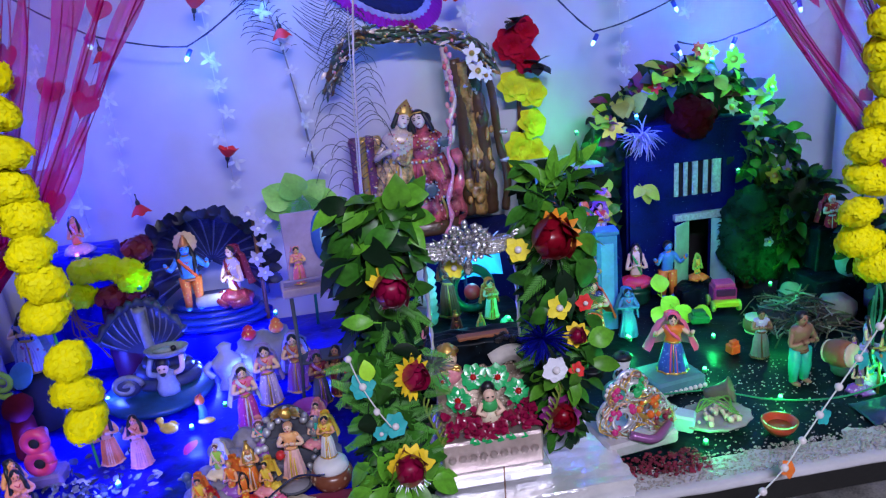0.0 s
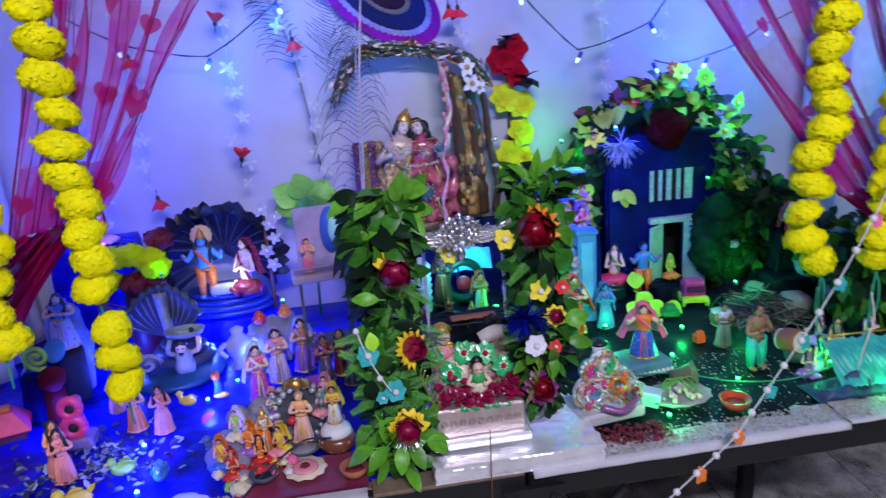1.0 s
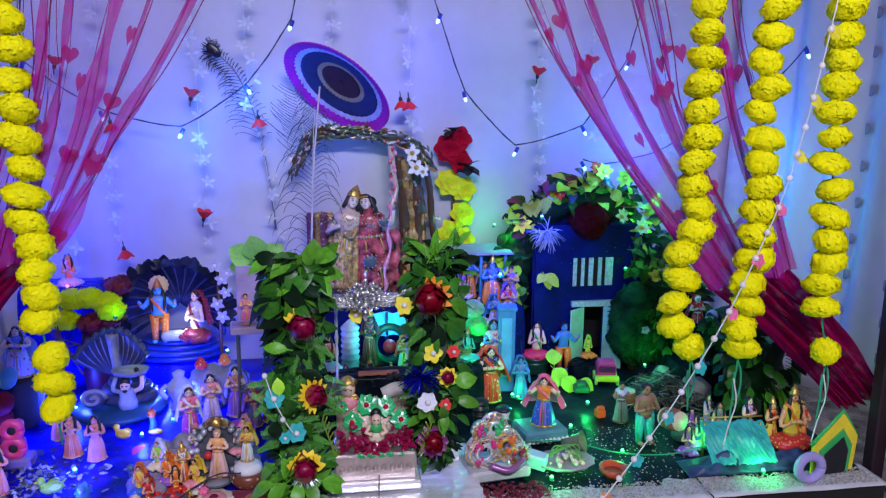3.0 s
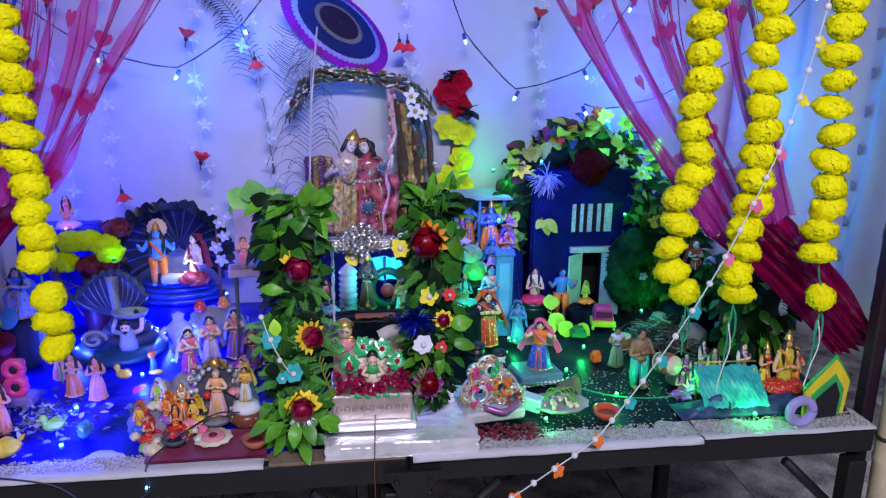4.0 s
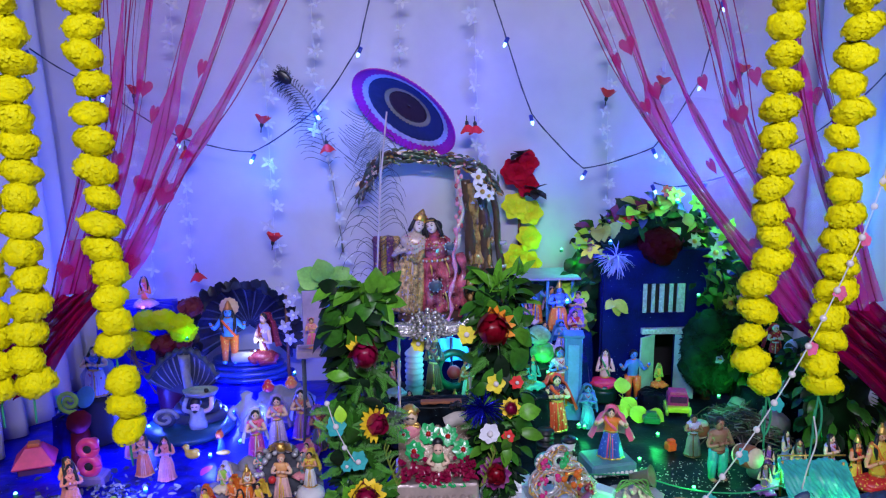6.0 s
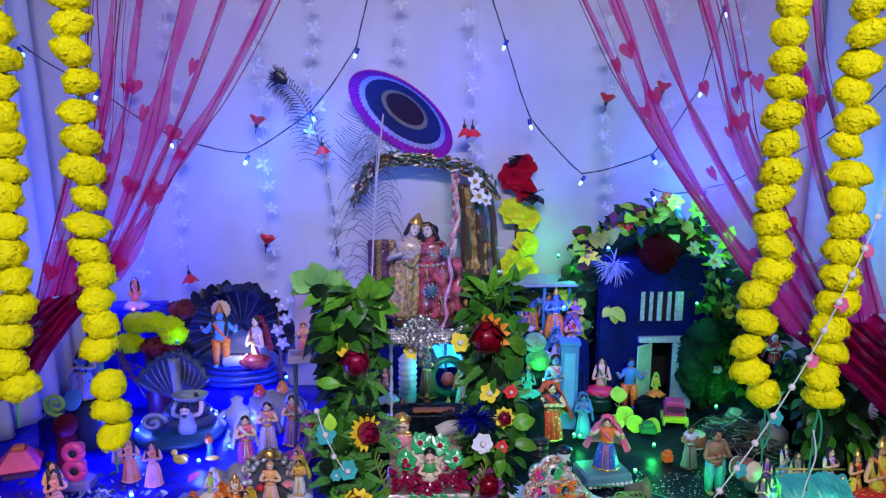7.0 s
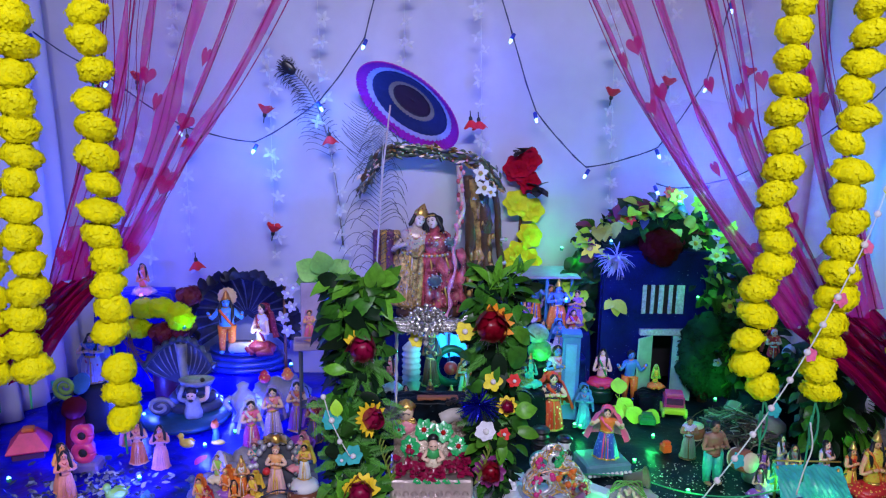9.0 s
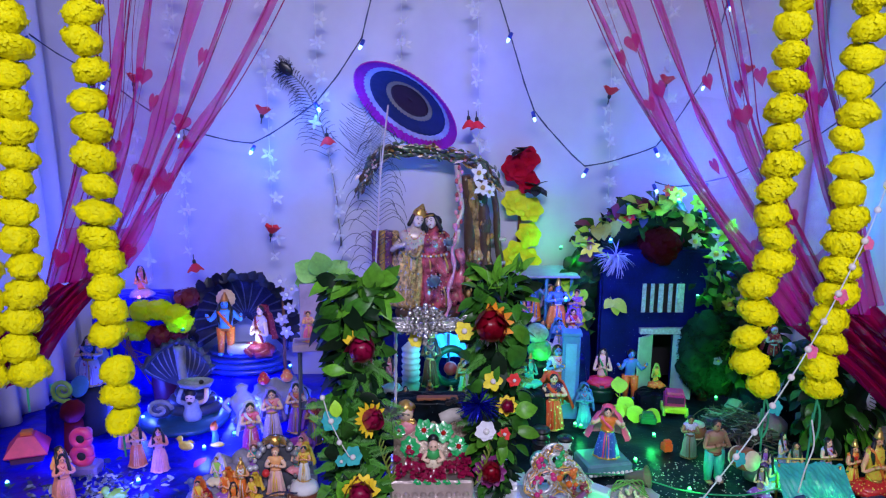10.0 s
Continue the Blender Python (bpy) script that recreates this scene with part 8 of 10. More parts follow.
pt = thing("clay_pot", (-0.193, 0.915, A + 0.003), "brown painted clay pot below a white domed lid", "pot")
g = G()
lathe(g, [(0.015, 0.0), (0.024, 0.006), (0.029, 0.016), (0.026, 0.025), (0.021, 0.028)], 24)
part("body", g, mat("brown_glaze", (0.2, 0.06, 0.03), 0.3, coat=0.3, spots=(0.55, 0.42, 0.3), sscale=110), pt)
g = G()
lathe(g, [(0.0222, 0.027), (0.0235, 0.030), (0.0215, 0.037), (0.015, 0.0425), (0.004, 0.0445)], 24)
part("lid", g, white, pt, "white domed lid")
for p, mm, r in (((-0.328, 0.842, A + 0.008), cream, 0.014), ((-0.342, 0.852, A + 0.006), lime_p, 0.009), ((-0.285, 0.893, A + 0.008), yellow, 0.010), ((-0.305, 0.872, A + 0.01), red, 0.016), ((-0.27, 0.90, A + 0.006), orange, 0.009), ((-0.32, 0.91, A + 0.02), orange, 0.01)):
    g = pom(r, r * 0.8, 50, 0, int(r * 5000), r * 0.5, r * 0.5)
    solo("small_pompon", g, mm, p, "small round fabric pompon", "pompon", "small pompons")

rnd = random.Random(99)
for p, h, mm, lab in (((-0.335, 0.925, A + 0.036), 0.05, [skin_pale, lime_p, cream, brown, cream, gold], "small clay figure in cream and green on the rocks"),
                      ((-0.318, 0.905, A + 0.02), 0.052, [SK, orange_c, purple_c, gold, orange_c, gold], "small clay figure in orange and purple on the rocks"),
                      ((-0.275, 0.905, A + 0.012), 0.05, [SK, yellow_c, rosy_c, hair, yellow_c, gold], "small seated clay figure in yellow and rose"),
                      ((-0.21, 0.955, A + 0.04), 0.05, [skin_pale, teal, rosy_c, hair, rosy_c, gold], "small clay figure in teal and rose behind the pot")):
    figurine(p, h, mm, lab, "sit", rz=rnd.uniform(-20, 20), veil=True)
for k in range(16):
    x, y = -0.36 + 0.12 * rnd.random(), 0.85 + 0.09 * rnd.random()
    r = rnd.uniform(0.004, 0.008)
    g = pom(r, r * 0.7, 24, 0, k, r * 0.6, r * 0.8)
    solo("small_blossom", g, (cream, orange, red, yellow, pink, white)[k % 6], (x, y, A + 0.012 + 0.012 * rnd.random()), "small cloth blossom lying among the grotto rocks", "blossom", "small blossoms")

for p, h, mm, sort_, lab in (((-0.355, 0.885, A + 0.016), 0.05, [SK, yellow_c, blue_p_c, hair, orange_c, gold], "sit", "small clay figure in yellow and blue among the rocks"),
                            ((-0.338, 0.868, A + 0.008), 0.046, [SK, red_c, red_c, gold, red_c, gold], "sit", "small crimson clay figure at the mat"),
                            ((-0.282, 0.962, A + 0.034), 0.056, [skin_pale, teal_c, purple_c, brown, rosy_c, gold], "stand", "small clay lady in teal and purple above the rocks"),
                            ((-0.205, 0.972, A + 0.046), 0.052, [skin_pale, rosy_c, lilac_c, hair, rosy_c, gold], "sit", "small rose clay figure behind the grotto")):
    figurine(p, h, mm, lab, sort_, rz=rnd.uniform(-25, 25), veil=True)
for at, mm, lab in (((-0.318, 1.262, A + 0.078), red_c, "small red round pot with a lid on the rock"), ((-0.272, 1.268, A + 0.082), orange_c, "small orange round pot with a lid on the rock")):
    g = G()
    lathe(g, [(a * 0.72, b * 0.72) for a, b in ((0.010, 0.0), (0.016, 0.006), (0.018, 0.014), (0.013, 0.022), (0.009, 0.025), (0.012, 0.028), (0.006, 0.033), (0.002, 0.036))], 16)
    solo("small_pot", g, mm, at, lab, "pot", "small pots")
g = G()
lathe(g, [(0.004, 0.0), (0.012, 0.001), (0.021, 0.008), (0.024, 0.013), (0.0215, 0.0135), (0.012, 0.005), (0.002, 0.004)], 26)
solo("purple_tray", g, mat("purple_tray_paint", (0.30, 0.04, 0.34), 0.4, coat=0.2), (-0.225, 1.095, A + 0.016), "small purple round tray before the clay ladies", "tray")
g = G()
lathe(g, [(0.014, 0.0), (0.015, 0.004), (0.011, 0.010), (0.010, 0.016), (0.002, 0.017)], 18)
solo("tray_foot", g, darkgrey, (-0.225, 1.095, A), "dark round foot below the purple tray", "stand")
for at, r, spin in (((0.128, 1.425, 1.222), 0.024, 0.3), ((0.137, 1.425, 1.190), 0.025, 1.1), ((0.152, 1.43, 1.180), 0.018, 2.0)):
    simple_flower(at, r, mat("white_satin_petal", (0.72, 0.72, 0.80), 0.5, var=0.1), "white fabric flower fixed to the arching tree", False, 5, 0.1 * spin, 0.25, "white arch flowers", spin, 0.6, 0.3)
# painted card on dark legs
card = thing("painted_card", (-0.190, 1.175, TZ + 0.006), "lilac painted card of a doorway on a dark stand", "card", rz=6)
g = G()
box(g, (0, 0, 0.255), (0.080, 0.006, 0.11), 0.001)
part("board", g, lilac, card, "", False)
g = G()
box(g, (0, -0.004, 0.192), (0.108, 0.05, 0.014), 0.002)
part("ledge", g, mat("pale_pink_card", (0.45, 0.33, 0.46), 0.6), card, "", False)
for k in range(3):
    g = G()
    box(g, (0, -0.018 - 0.004 * k, 0.203 + 0.004 * k), (0.1, 0.004, 0.003), 0.001)
    part("slat", g, lilac, card, "", False)
g = G()
lathe(g, [(0.024, 0.0), (0.024, 0.003), (0.002, 0.003)], 20, 0, pose(0.02, -0.004, 0.268, 90, 0, 0) @ Matrix.Diagonal((0.75, 1.7, 1, 1)))
part("painted_window", g, blue_p, card)
g = G()
lathe(g, [(0.014, 0.0), (0.014, 0.0045), (0.002, 0.0045)], 20, 0, pose(0.026, -0.004, 0.268, 90, 0, 0) @ Matrix.Diagonal((0.75, 1.7, 1, 1)))
part("painted_door", g, mat("pale_turquoise_paint", (0.3, 0.62, 0.7), 0.5), card)
for x, y in ((-0.042, -0.02), (0.042, -0.02), (-0.04, 0.02), (0.04, 0.02)):
    g = G()
    tube(g, [(x * 1.12, y, 0.0), (x, y, 0.06), (x, y, 0.187)], [0.0030, 0.0022, 0.0026], 8)
    part("leg", g, darkgrey, card, "thin dark leg")
g = G()
box(g, (0, 0, 0.07), (0.09, 0.044, 0.004), 0.001)
part("shelf", g, darkgrey, card, "", False)
figurine((-0.205, 1.145, A), 0.092, [MATS["dusky_clay"], maroon_c, darkgrey, hair, purple_c, gold], "dark clay lady in maroon and black below the painted card", rz=14, veil=True)
figurine((-0.232, 1.225, A + 0.002), 0.085, [SK, darkgrey, grey, hair, darkgrey, gold], "dark clay figure standing by the legs of the card stand", rz=4)
figurine((-0.160, 1.12, A), 0.085, [darkgrey, grey, darkgrey, hair, darkgrey, grey], "small dark grey clay figure below the painted card", rz=-12)
figurine((-0.212, 1.155, 0.928), 0.062, [SK, rosy_c, pink_c, hair, rosy_c, gold], "small pink clay lady before the painted card", veil=True, rz=10)

# ---- toy house with a leafy roof ----
house = thing("toy_house", (0.535, 1.375, TZ + 0.009), "navy glitter card house with a barred window and open doors", "toy house")
HX = (-0.135, 0.115)
HH = 0.33
def wall_piece(x0, x1, z0, z1):
    g = G()
    box(g, ((x0 + x1) / 2, 0, (z0 + z1) / 2), (x1 - x0, 0.008, z1 - z0), 0.0002)
    part("wall_panel", g, house_blue, house, "", False)


DX0, DX1, DZ = -0.018, 0.028, 0.148
WX0, WX1, WZ0, WZ1 = -0.047, 0.05, 0.194, 0.26
wall_piece(HX[0], DX0, 0, DZ)
wall_piece(DX1, HX[1], 0, DZ)
wall_piece(HX[0], HX[1], DZ, WZ0)
wall_piece(HX[0], WX0, WZ0, WZ1)
wall_piece(WX1, HX[1], WZ0, WZ1)
wall_piece(HX[0], HX[1], WZ1, HH)
for sx in HX:
    g = G()
    box(g, (sx, 0.08, HH / 2), (0.008, 0.152, HH), 0.0012)
    part("side_wall", g, house_blue, house, "", False)
# Black board at the back: the shade indoors is its colour.
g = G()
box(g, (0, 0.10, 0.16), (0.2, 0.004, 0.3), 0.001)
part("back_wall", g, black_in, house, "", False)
g = G()
box(g, (-0.01, 0.076, HH + 0.003), (0.262, 0.165, 0.006), 0.001)
part("ceiling_board", g, house_blue, house, "", False)
# Black plate behind the bars gives the window's inner shade as colour.
wn = part("window_frame", (lambda q: (box(q, (0.0015, 0.006, (WZ0 + WZ1) / 2), (0.1, 0.003, 0.068), 0.001), q)[1])(G()), black_in, house, "black plate for the shade inside the window", False)
for k, (x, w) in enumerate(((-0.042, 0.010), (-0.023, 0.008), (-0.004, 0.011), (0.017, 0.009), (0.039, 0.018))):
    g = G()
    box(g, (x, -0.001, (WZ0 + WZ1) / 2), (w, 0.004, 0.066), 0.0008)
    part("bar", g, glit, wn, "pale glitter bar", False)
g = G()
box(g, (0.004, -0.008, DZ + 0.006), (0.106, 0.014, 0.013), 0.001)
part("lintel", g, glit, house, "pale glitter lintel", False)
for sx, ang in ((-1, 62), (1, 58)):
    g = G()
    box(g, (sx * 0.024, 0, 0.074), (0.047, 0.004, 0.142), 0.001)
    part("door_leaf", g, door_m, house, "open pale green door leaf", False, m=pose(DX0 if sx < 0 else DX1, -0.007, 0.001, 0, 0, 34 if sx < 0 else -40))

# leafy roof mound
roof_tint = leaf_meshes("leaf", mat("maroon_fabric_leaf", (0.16, 0.015, 0.05), 0.6, rand=0.3), 0.046, 0.028, 2, 61) + leaf_meshes("leaf", mat("dusty_pink_leaf", (0.36, 0.24, 0.26), 0.6, rand=0.3), 0.046, 0.026, 1, 64) + leaf_meshes("leaf", mat("slate_blue_fabric_leaf", (0.06, 0.09, 0.26), 0.6, rand=0.3), 0.046, 0.028, 2, 62)
roof = thing("leafy_roof", (0.515, 1.47, 0.90), "bushy mound of artificial leaves over the toy house", "foliage")
# Near-black core: shade in the gaps between roof leaves is its colour.
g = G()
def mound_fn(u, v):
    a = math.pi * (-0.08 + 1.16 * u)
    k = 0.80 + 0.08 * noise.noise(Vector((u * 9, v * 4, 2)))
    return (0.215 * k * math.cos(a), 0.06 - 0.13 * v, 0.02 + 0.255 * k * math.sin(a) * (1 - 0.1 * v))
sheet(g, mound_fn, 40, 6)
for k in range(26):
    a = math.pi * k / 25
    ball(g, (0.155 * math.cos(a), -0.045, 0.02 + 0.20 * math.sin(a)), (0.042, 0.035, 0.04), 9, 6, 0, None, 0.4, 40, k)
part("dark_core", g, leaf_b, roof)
rnd = random.Random(55)
for k in range(330):
    a = math.pi * rnd.uniform(-0.13, 1.13)
    band = rnd.uniform(0.62, 1.0)
    if 1.0 < a < 2.2 and band < 0.78:
        band = rnd.uniform(0.82, 1.0)
    p = Vector((0.208 * band * math.cos(a), -0.045 - 0.05 * rnd.random(), 0.03 + 0.24 * band * math.sin(a)))
    d = Vector((math.cos(a) * 0.8 + rnd.uniform(-0.7, 0.7), rnd.uniform(-1.0, -0.1), math.sin(a) * 0.7 + rnd.uniform(-0.9, 0.5)))
    # Paler leaf kinds go to the top, blackish ones to the sides.
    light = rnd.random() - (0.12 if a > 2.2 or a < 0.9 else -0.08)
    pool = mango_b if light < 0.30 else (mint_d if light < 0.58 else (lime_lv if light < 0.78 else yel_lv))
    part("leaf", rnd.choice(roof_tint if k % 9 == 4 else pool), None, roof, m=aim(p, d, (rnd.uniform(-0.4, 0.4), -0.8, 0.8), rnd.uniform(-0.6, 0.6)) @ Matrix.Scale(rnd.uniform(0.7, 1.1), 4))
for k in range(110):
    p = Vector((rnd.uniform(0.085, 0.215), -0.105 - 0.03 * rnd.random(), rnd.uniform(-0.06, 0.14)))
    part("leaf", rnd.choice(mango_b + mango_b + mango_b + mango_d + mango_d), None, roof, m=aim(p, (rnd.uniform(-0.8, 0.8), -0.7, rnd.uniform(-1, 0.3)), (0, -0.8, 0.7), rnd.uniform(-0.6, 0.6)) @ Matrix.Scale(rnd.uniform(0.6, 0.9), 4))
pomr = pom(0.044, 0.040, 260, 0, 91, 0.014, 0.012)
solo("dark_red_pompon", pomr, mat("deep_red_plush", (0.055, 0.0008, 0.002), 0.9, spec=0.1), (0.52, 1.375, 1.072), "large deep red fabric pompon on the leafy roof", "pompon")
for (x, y, z, r, mm, lab) in ((0.525, 1.385, 1.195, 0.024, red_petal, "red and yellow fabric flower on the roof"), (0.545, 1.38, 1.185, 0.03, yel_f, "yellow fabric flower on the roof"),
                              (0.60, 1.39, 1.17, 0.035, leaf_y, "yellow green fabric flower on the roof"), (0.365, 1.385, 1.07, 0.034, yel_f, "yellow and green fabric flower on the roof"),
                              (0.59, 1.38, 1.085, 0.03, mat("dusty_pink_petal", (0.5, 0.3, 0.32), 0.7), "dusty pink fabric flower on the roof"), (0.635, 1.37, 1.06, 0.032, MATS["dusty_pink_petal"], "dusty pink fabric flower on the roof"),
                              (0.672, 1.36, 0.95, 0.03, leaf_y, "yellow green fabric flower at the eave"),
                              (0.67, 1.39, 1.115, 0.03, leaf_l, "lime fabric flower on the roof"), (0.45, 1.39, 1.135, 0.02, red_petal, "red fabric flower on the roof"),
                              (0.69, 1.35, 0.96, 0.028, lilac, "lilac fabric flower at the eave"), (0.705, 1.36, 0.90, 0.034, leaf_y, "yellow green fabric flower low at the eave")):
    simple_flower((x, y - 0.02, z), r * 0.85, mm, lab, False, 7, rnd.uniform(-0.5, 0.5), rnd.uniform(0, 0.6), "roof flowers", rnd.uniform(0, 3), 0.5, rnd.uniform(0.2, 0.8))

lf = thing("leaf_pair", (0.418, 1.365, 0.955), "drooping yellow green artificial leaves beside the window", "leaf")
for d, s in (((0.8, -0.5, -0.35), 0.95), ((0.35, -0.6, -0.7), 0.8), ((-0.5, -0.6, -0.1), 0.7)):
    part("leaf", yel_lv[0], None, lf, m=aim((0, -0.01, 0.0), d, (0, -0.7, 0.8)) @ Matrix.Scale(s, 4))
# mossy sponge tree
bush = thing("sponge_tree", (0.632, 1.33, TZ + 0.007), "rounded dark green sponge tree beside the house", "toy tree")
g = G()
tube(g, [(0, 0.02, 0), (0, 0.02, 0.06)], 0.012, 9)
part("trunk", g, brown, bush)
g = G()
rnd = random.Random(61)
for k in range(60):
    d = Vector((rnd.gauss(0, 1), rnd.gauss(0, 1), rnd.gauss(0, 1))).normalized()
    ball(g, (0.045 * d.x, 0.03 * d.y, 0.115 + 0.075 * d.z), (rnd.uniform(0.018, 0.03),) * 3, 9, 6, 0, None, 0.35, 120, k)
for k in range(900):
    d = Vector((rnd.gauss(0, 1), rnd.gauss(-0.4, 0.8), rnd.gauss(0, 1))).normalized()
    leaf(g, aim((0.064 * d.x, 0.05 * d.y, 0.115 + 0.093 * d.z), d + Vector((rnd.uniform(-0.7, 0.7), rnd.uniform(-0.7, 0.7), rnd.uniform(-0.7, 0.7)))), rnd.uniform(0.006, 0.012), rnd.uniform(0.003, 0.006), 0.3, 0.4, 0, 2)
part("crown", g, mat("sponge_green", (0.006, 0.052, 0.016), 0.95, bump=1.0, bscale=250, var=0.5, spec=0.1), bush)
simple_flower((0.628, 1.275, 0.845), 0.013, lilac, "small lilac flower stuck in the sponge tree", False, 5)

# pavilion on a covered box
draped_box((0.283, 1.43, TZ + 0.009), (0.19, 0.17, 0.16), house_blue, "dark blue covered box below the pavilion", 6.0)
draped_box((0.302, 1.335, TZ + 0.009), (0.108, 0.085, 0.118), house_blue, "dark blue covered box that steps up to the pavilion", 7.0)
pav = thing("pavilion", (0.278, 1.42, 0.89), "small pavilion with a flat grey roof and thin posts", "pavilion")
g = G()
box(g, (0, 0, 0.114), (0.14, 0.11, 0.005), 0.001)
part("roof", g, mat("grey_lilac_board", (0.3, 0.28, 0.4), 0.6), pav, "", False)
for x in (-0.055, 0.0, 0.055):
    g = G()
    tube(g, [(x, -0.04, 0), (x, -0.04, 0.112)], 0.0035, 8)
    part("post", g, sky_p, pav)
g = G()
box(g, (0, 0.05, 0.056), (0.13, 0.003, 0.11), 0.001)
part("back_panel", g, mat("sea_green_card", (0.1, 0.5, 0.4), 0.5), pav, "", False)
tow = thing("blue_tower", (0.312, 1.265, TZ + 0.007), "light blue card tower with a framed panel", "toy tower", rz=-8)
g = G()
box(g, (0, 0, 0.09), (0.036, 0.03, 0.18), 0.002)
part("body", g, sky_p, tow, "", False)
g = G()
box(g, (0, -0.016, 0.10), (0.022, 0.003, 0.13), 0.001)
part("panel", g, mat("bright_sky_card", (0.12, 0.4, 0.85), 0.5), tow, "", False)
g = G()
box(g, (0, 0, 0.184), (0.042, 0.036, 0.008), 0.002)
part("cap", g, sky_p, tow, "", False)
orn = thing("green_gem_lamp", (0.246, 1.275, TZ + 0.128), "frosted green glass ornament of two lobes, lit from within", "ornament")
g = G()
ball(g, (0.004, 0, 0.022), (0.026, 0.022, 0.022), 18, 12, 0, None, 0.12, 60)
part("lit_lobe", g, mat("lit_green_frosted_glass", (0.05, 0.55, 0.12), 0.5, coat=0.1, var=0.5, scale=40, emit=0.08), orn, "lit green glass lobe")
g = G()
ball(g, (-0.004, 0.002, 0.058), (0.024, 0.020, 0.021), 18, 12, 0, None, 0.12, 60, 4)
part("pale_lobe", g, mat("pale_green_frosted_glass", (0.20, 0.45, 0.32), 0.5, coat=0.1, var=0.5, scale=40), orn, "pale green glass lobe")
draped_box((0.212, 1.205, TZ + 0.006), (0.07, 0.08, 0.092), dark_cloth, "dark covered box below the teal deity", 8.0)
draped_box((0.246, 1.275, TZ + 0.006), (0.06, 0.05, 0.122), dark_cloth, "dark covered box below the green ornament", 22.0)
g = G()
lathe(g, [(0.028, 0.0), (0.032, 0.006), (0.032, 0.020), (0.033, 0.022), (0.033, 0.028), (0.030, 0.030), (0.033, 0.032), (0.031, 0.040), (0.002, 0.042)], 20)
solo("black_stool", g, mat("dark_green_lacquer", (0.006, 0.05, 0.03), 0.3), (0.402, 1.36, TZ + 0.008), "dark green round stool below the seated figure", "stool")
draped_box((0.517, 1.33, TZ + 0.008), (0.085, 0.06, 0.032), dark_cloth, "dark step before the house door", 9.0)

# toy cart
cart = thing("toy_cart", (0.540, 1.27, TZ + 0.009), "magenta toy truck with a lime front on the dark ground", "toy truck", rz=-12)
g = G()
box(g, (0, 0.006, 0.030), (0.042, 0.040, 0.030), 0.004)
part("body", g, mat("magenta_plastic", (0.55, 0.02, 0.20), 0.4), cart, "", False)
g = G()
box(g, (0, -0.0155, 0.036), (0.034, 0.004, 0.013), 0.001)
part("windscreen", g, mat("plum_window", (0.12, 0.02, 0.10), 0.2), cart, "dark plum window", False)
g = G()
box(g, (0, -0.018, 0.016), (0.046, 0.016, 0.012), 0.003)
part("bumper", g, mat("lime_plastic", (0.55, 0.7, 0.03), 0.4), cart, "lime yellow bumper", False)
g = G()
box(g, (0, 0.004, 0.048), (0.036, 0.030, 0.006), 0.002)
part("roof", g, mat("pink_plastic", (0.75, 0.08, 0.28), 0.4), cart, "", False)
for sx in (-1, 1):
    for sy in (-1, 1):
        g = G()
        lathe(g, [(0.003, -0.003), (0.010, -0.003), (0.011, 0), (0.010, 0.003), (0.003, 0.003)], 14, 0, pose(sx * 0.023, sy * 0.016, 0.011, 0, 90, 0))
        part("wheel", g, lime_p, cart)
# lime leaves lying on the ground
round_me = leaf_meshes("lime_leaf", leaf_l, 0.044, 0.046, 2, 63, 0.12, 0.5, 0.03)
for p, d, s in (((0.422, 1.272, 0.765), (0.3, -0.4, -0.3), 1.0), ((0.437, 1.252, 0.752), (0.5, -0.7, -0.35), 0.95), ((0.417, 1.262, 0.752), (-0.4, -0.7, -0.35), 0.9), ((0.428, 1.292, 0.768), (0.0, 0.2, 0.8), 0.85), ((0.472, 1.25, 0.742), (0.6, -0.5, -0.1), 0.85)):
    solo("lime_leaf", round_me[0], None, (0, 0, 0), "broad lime artificial leaf lying on the dark sheet", "leaf", "lime leaves", m=aim(p, d, (0, -0.7, 0.8)) @ Matrix.Scale(s, 4))
# platform of the pink veiled lady
st = thing("footed_stand", (0.327, 1.035, TZ + 0.007), "low teal stand with a white beaded edge", "stand", rz=10)
g = G()
box(g, (0, 0, 0.012), (0.085, 0.07, 0.024), 0.004)
part("block", g, mat("dusty_teal_paint", (0.09, 0.24, 0.31), 0.5), st, "", False)
for k in range(10):
    g = G()
    ball(g, (-0.038 + 0.0085 * k, -0.036, 0.007), 0.0038, 8, 6)
    part("bead", g, white, st)
g = G()
lathe(g, [(0.014, 0), (0.016, 0.01), (0.01, 0.03), (0.014, 0.045), (0.004, 0.05)], 14)
for k in range(5):
    a = -2.6 + 0.5 * k
    ball(g, (0.0125 * math.cos(a), 0.0125 * math.sin(a), 0.020 + 0.004 * (k % 2)), (0.004, 0.004, 0.006), 7, 5, 1)
lathe(g, [(0.0150, 0.043), (0.0155, 0.046), (0.012, 0.050)], 14, 1)
solo("black_white_jar", g, [white, hair], (0.262, 1.06, TZ + 0.008), "small white jar with black marks", "jar")
g = G()
for k in range(4):
    lathe(g, [(0.0165, 0.006 + 0.012 * k), (0.0175, 0.009 + 0.012 * k), (0.0165, 0.012 + 0.012 * k)], 16)
lathe(g, [(0.016, 0), (0.0165, 0.01), (0.015, 0.05), (0.004, 0.052)], 16)
solo("striped_post", g, hair, (0.225, 1.10, TZ + 0.007), "black striped toy post", "post")

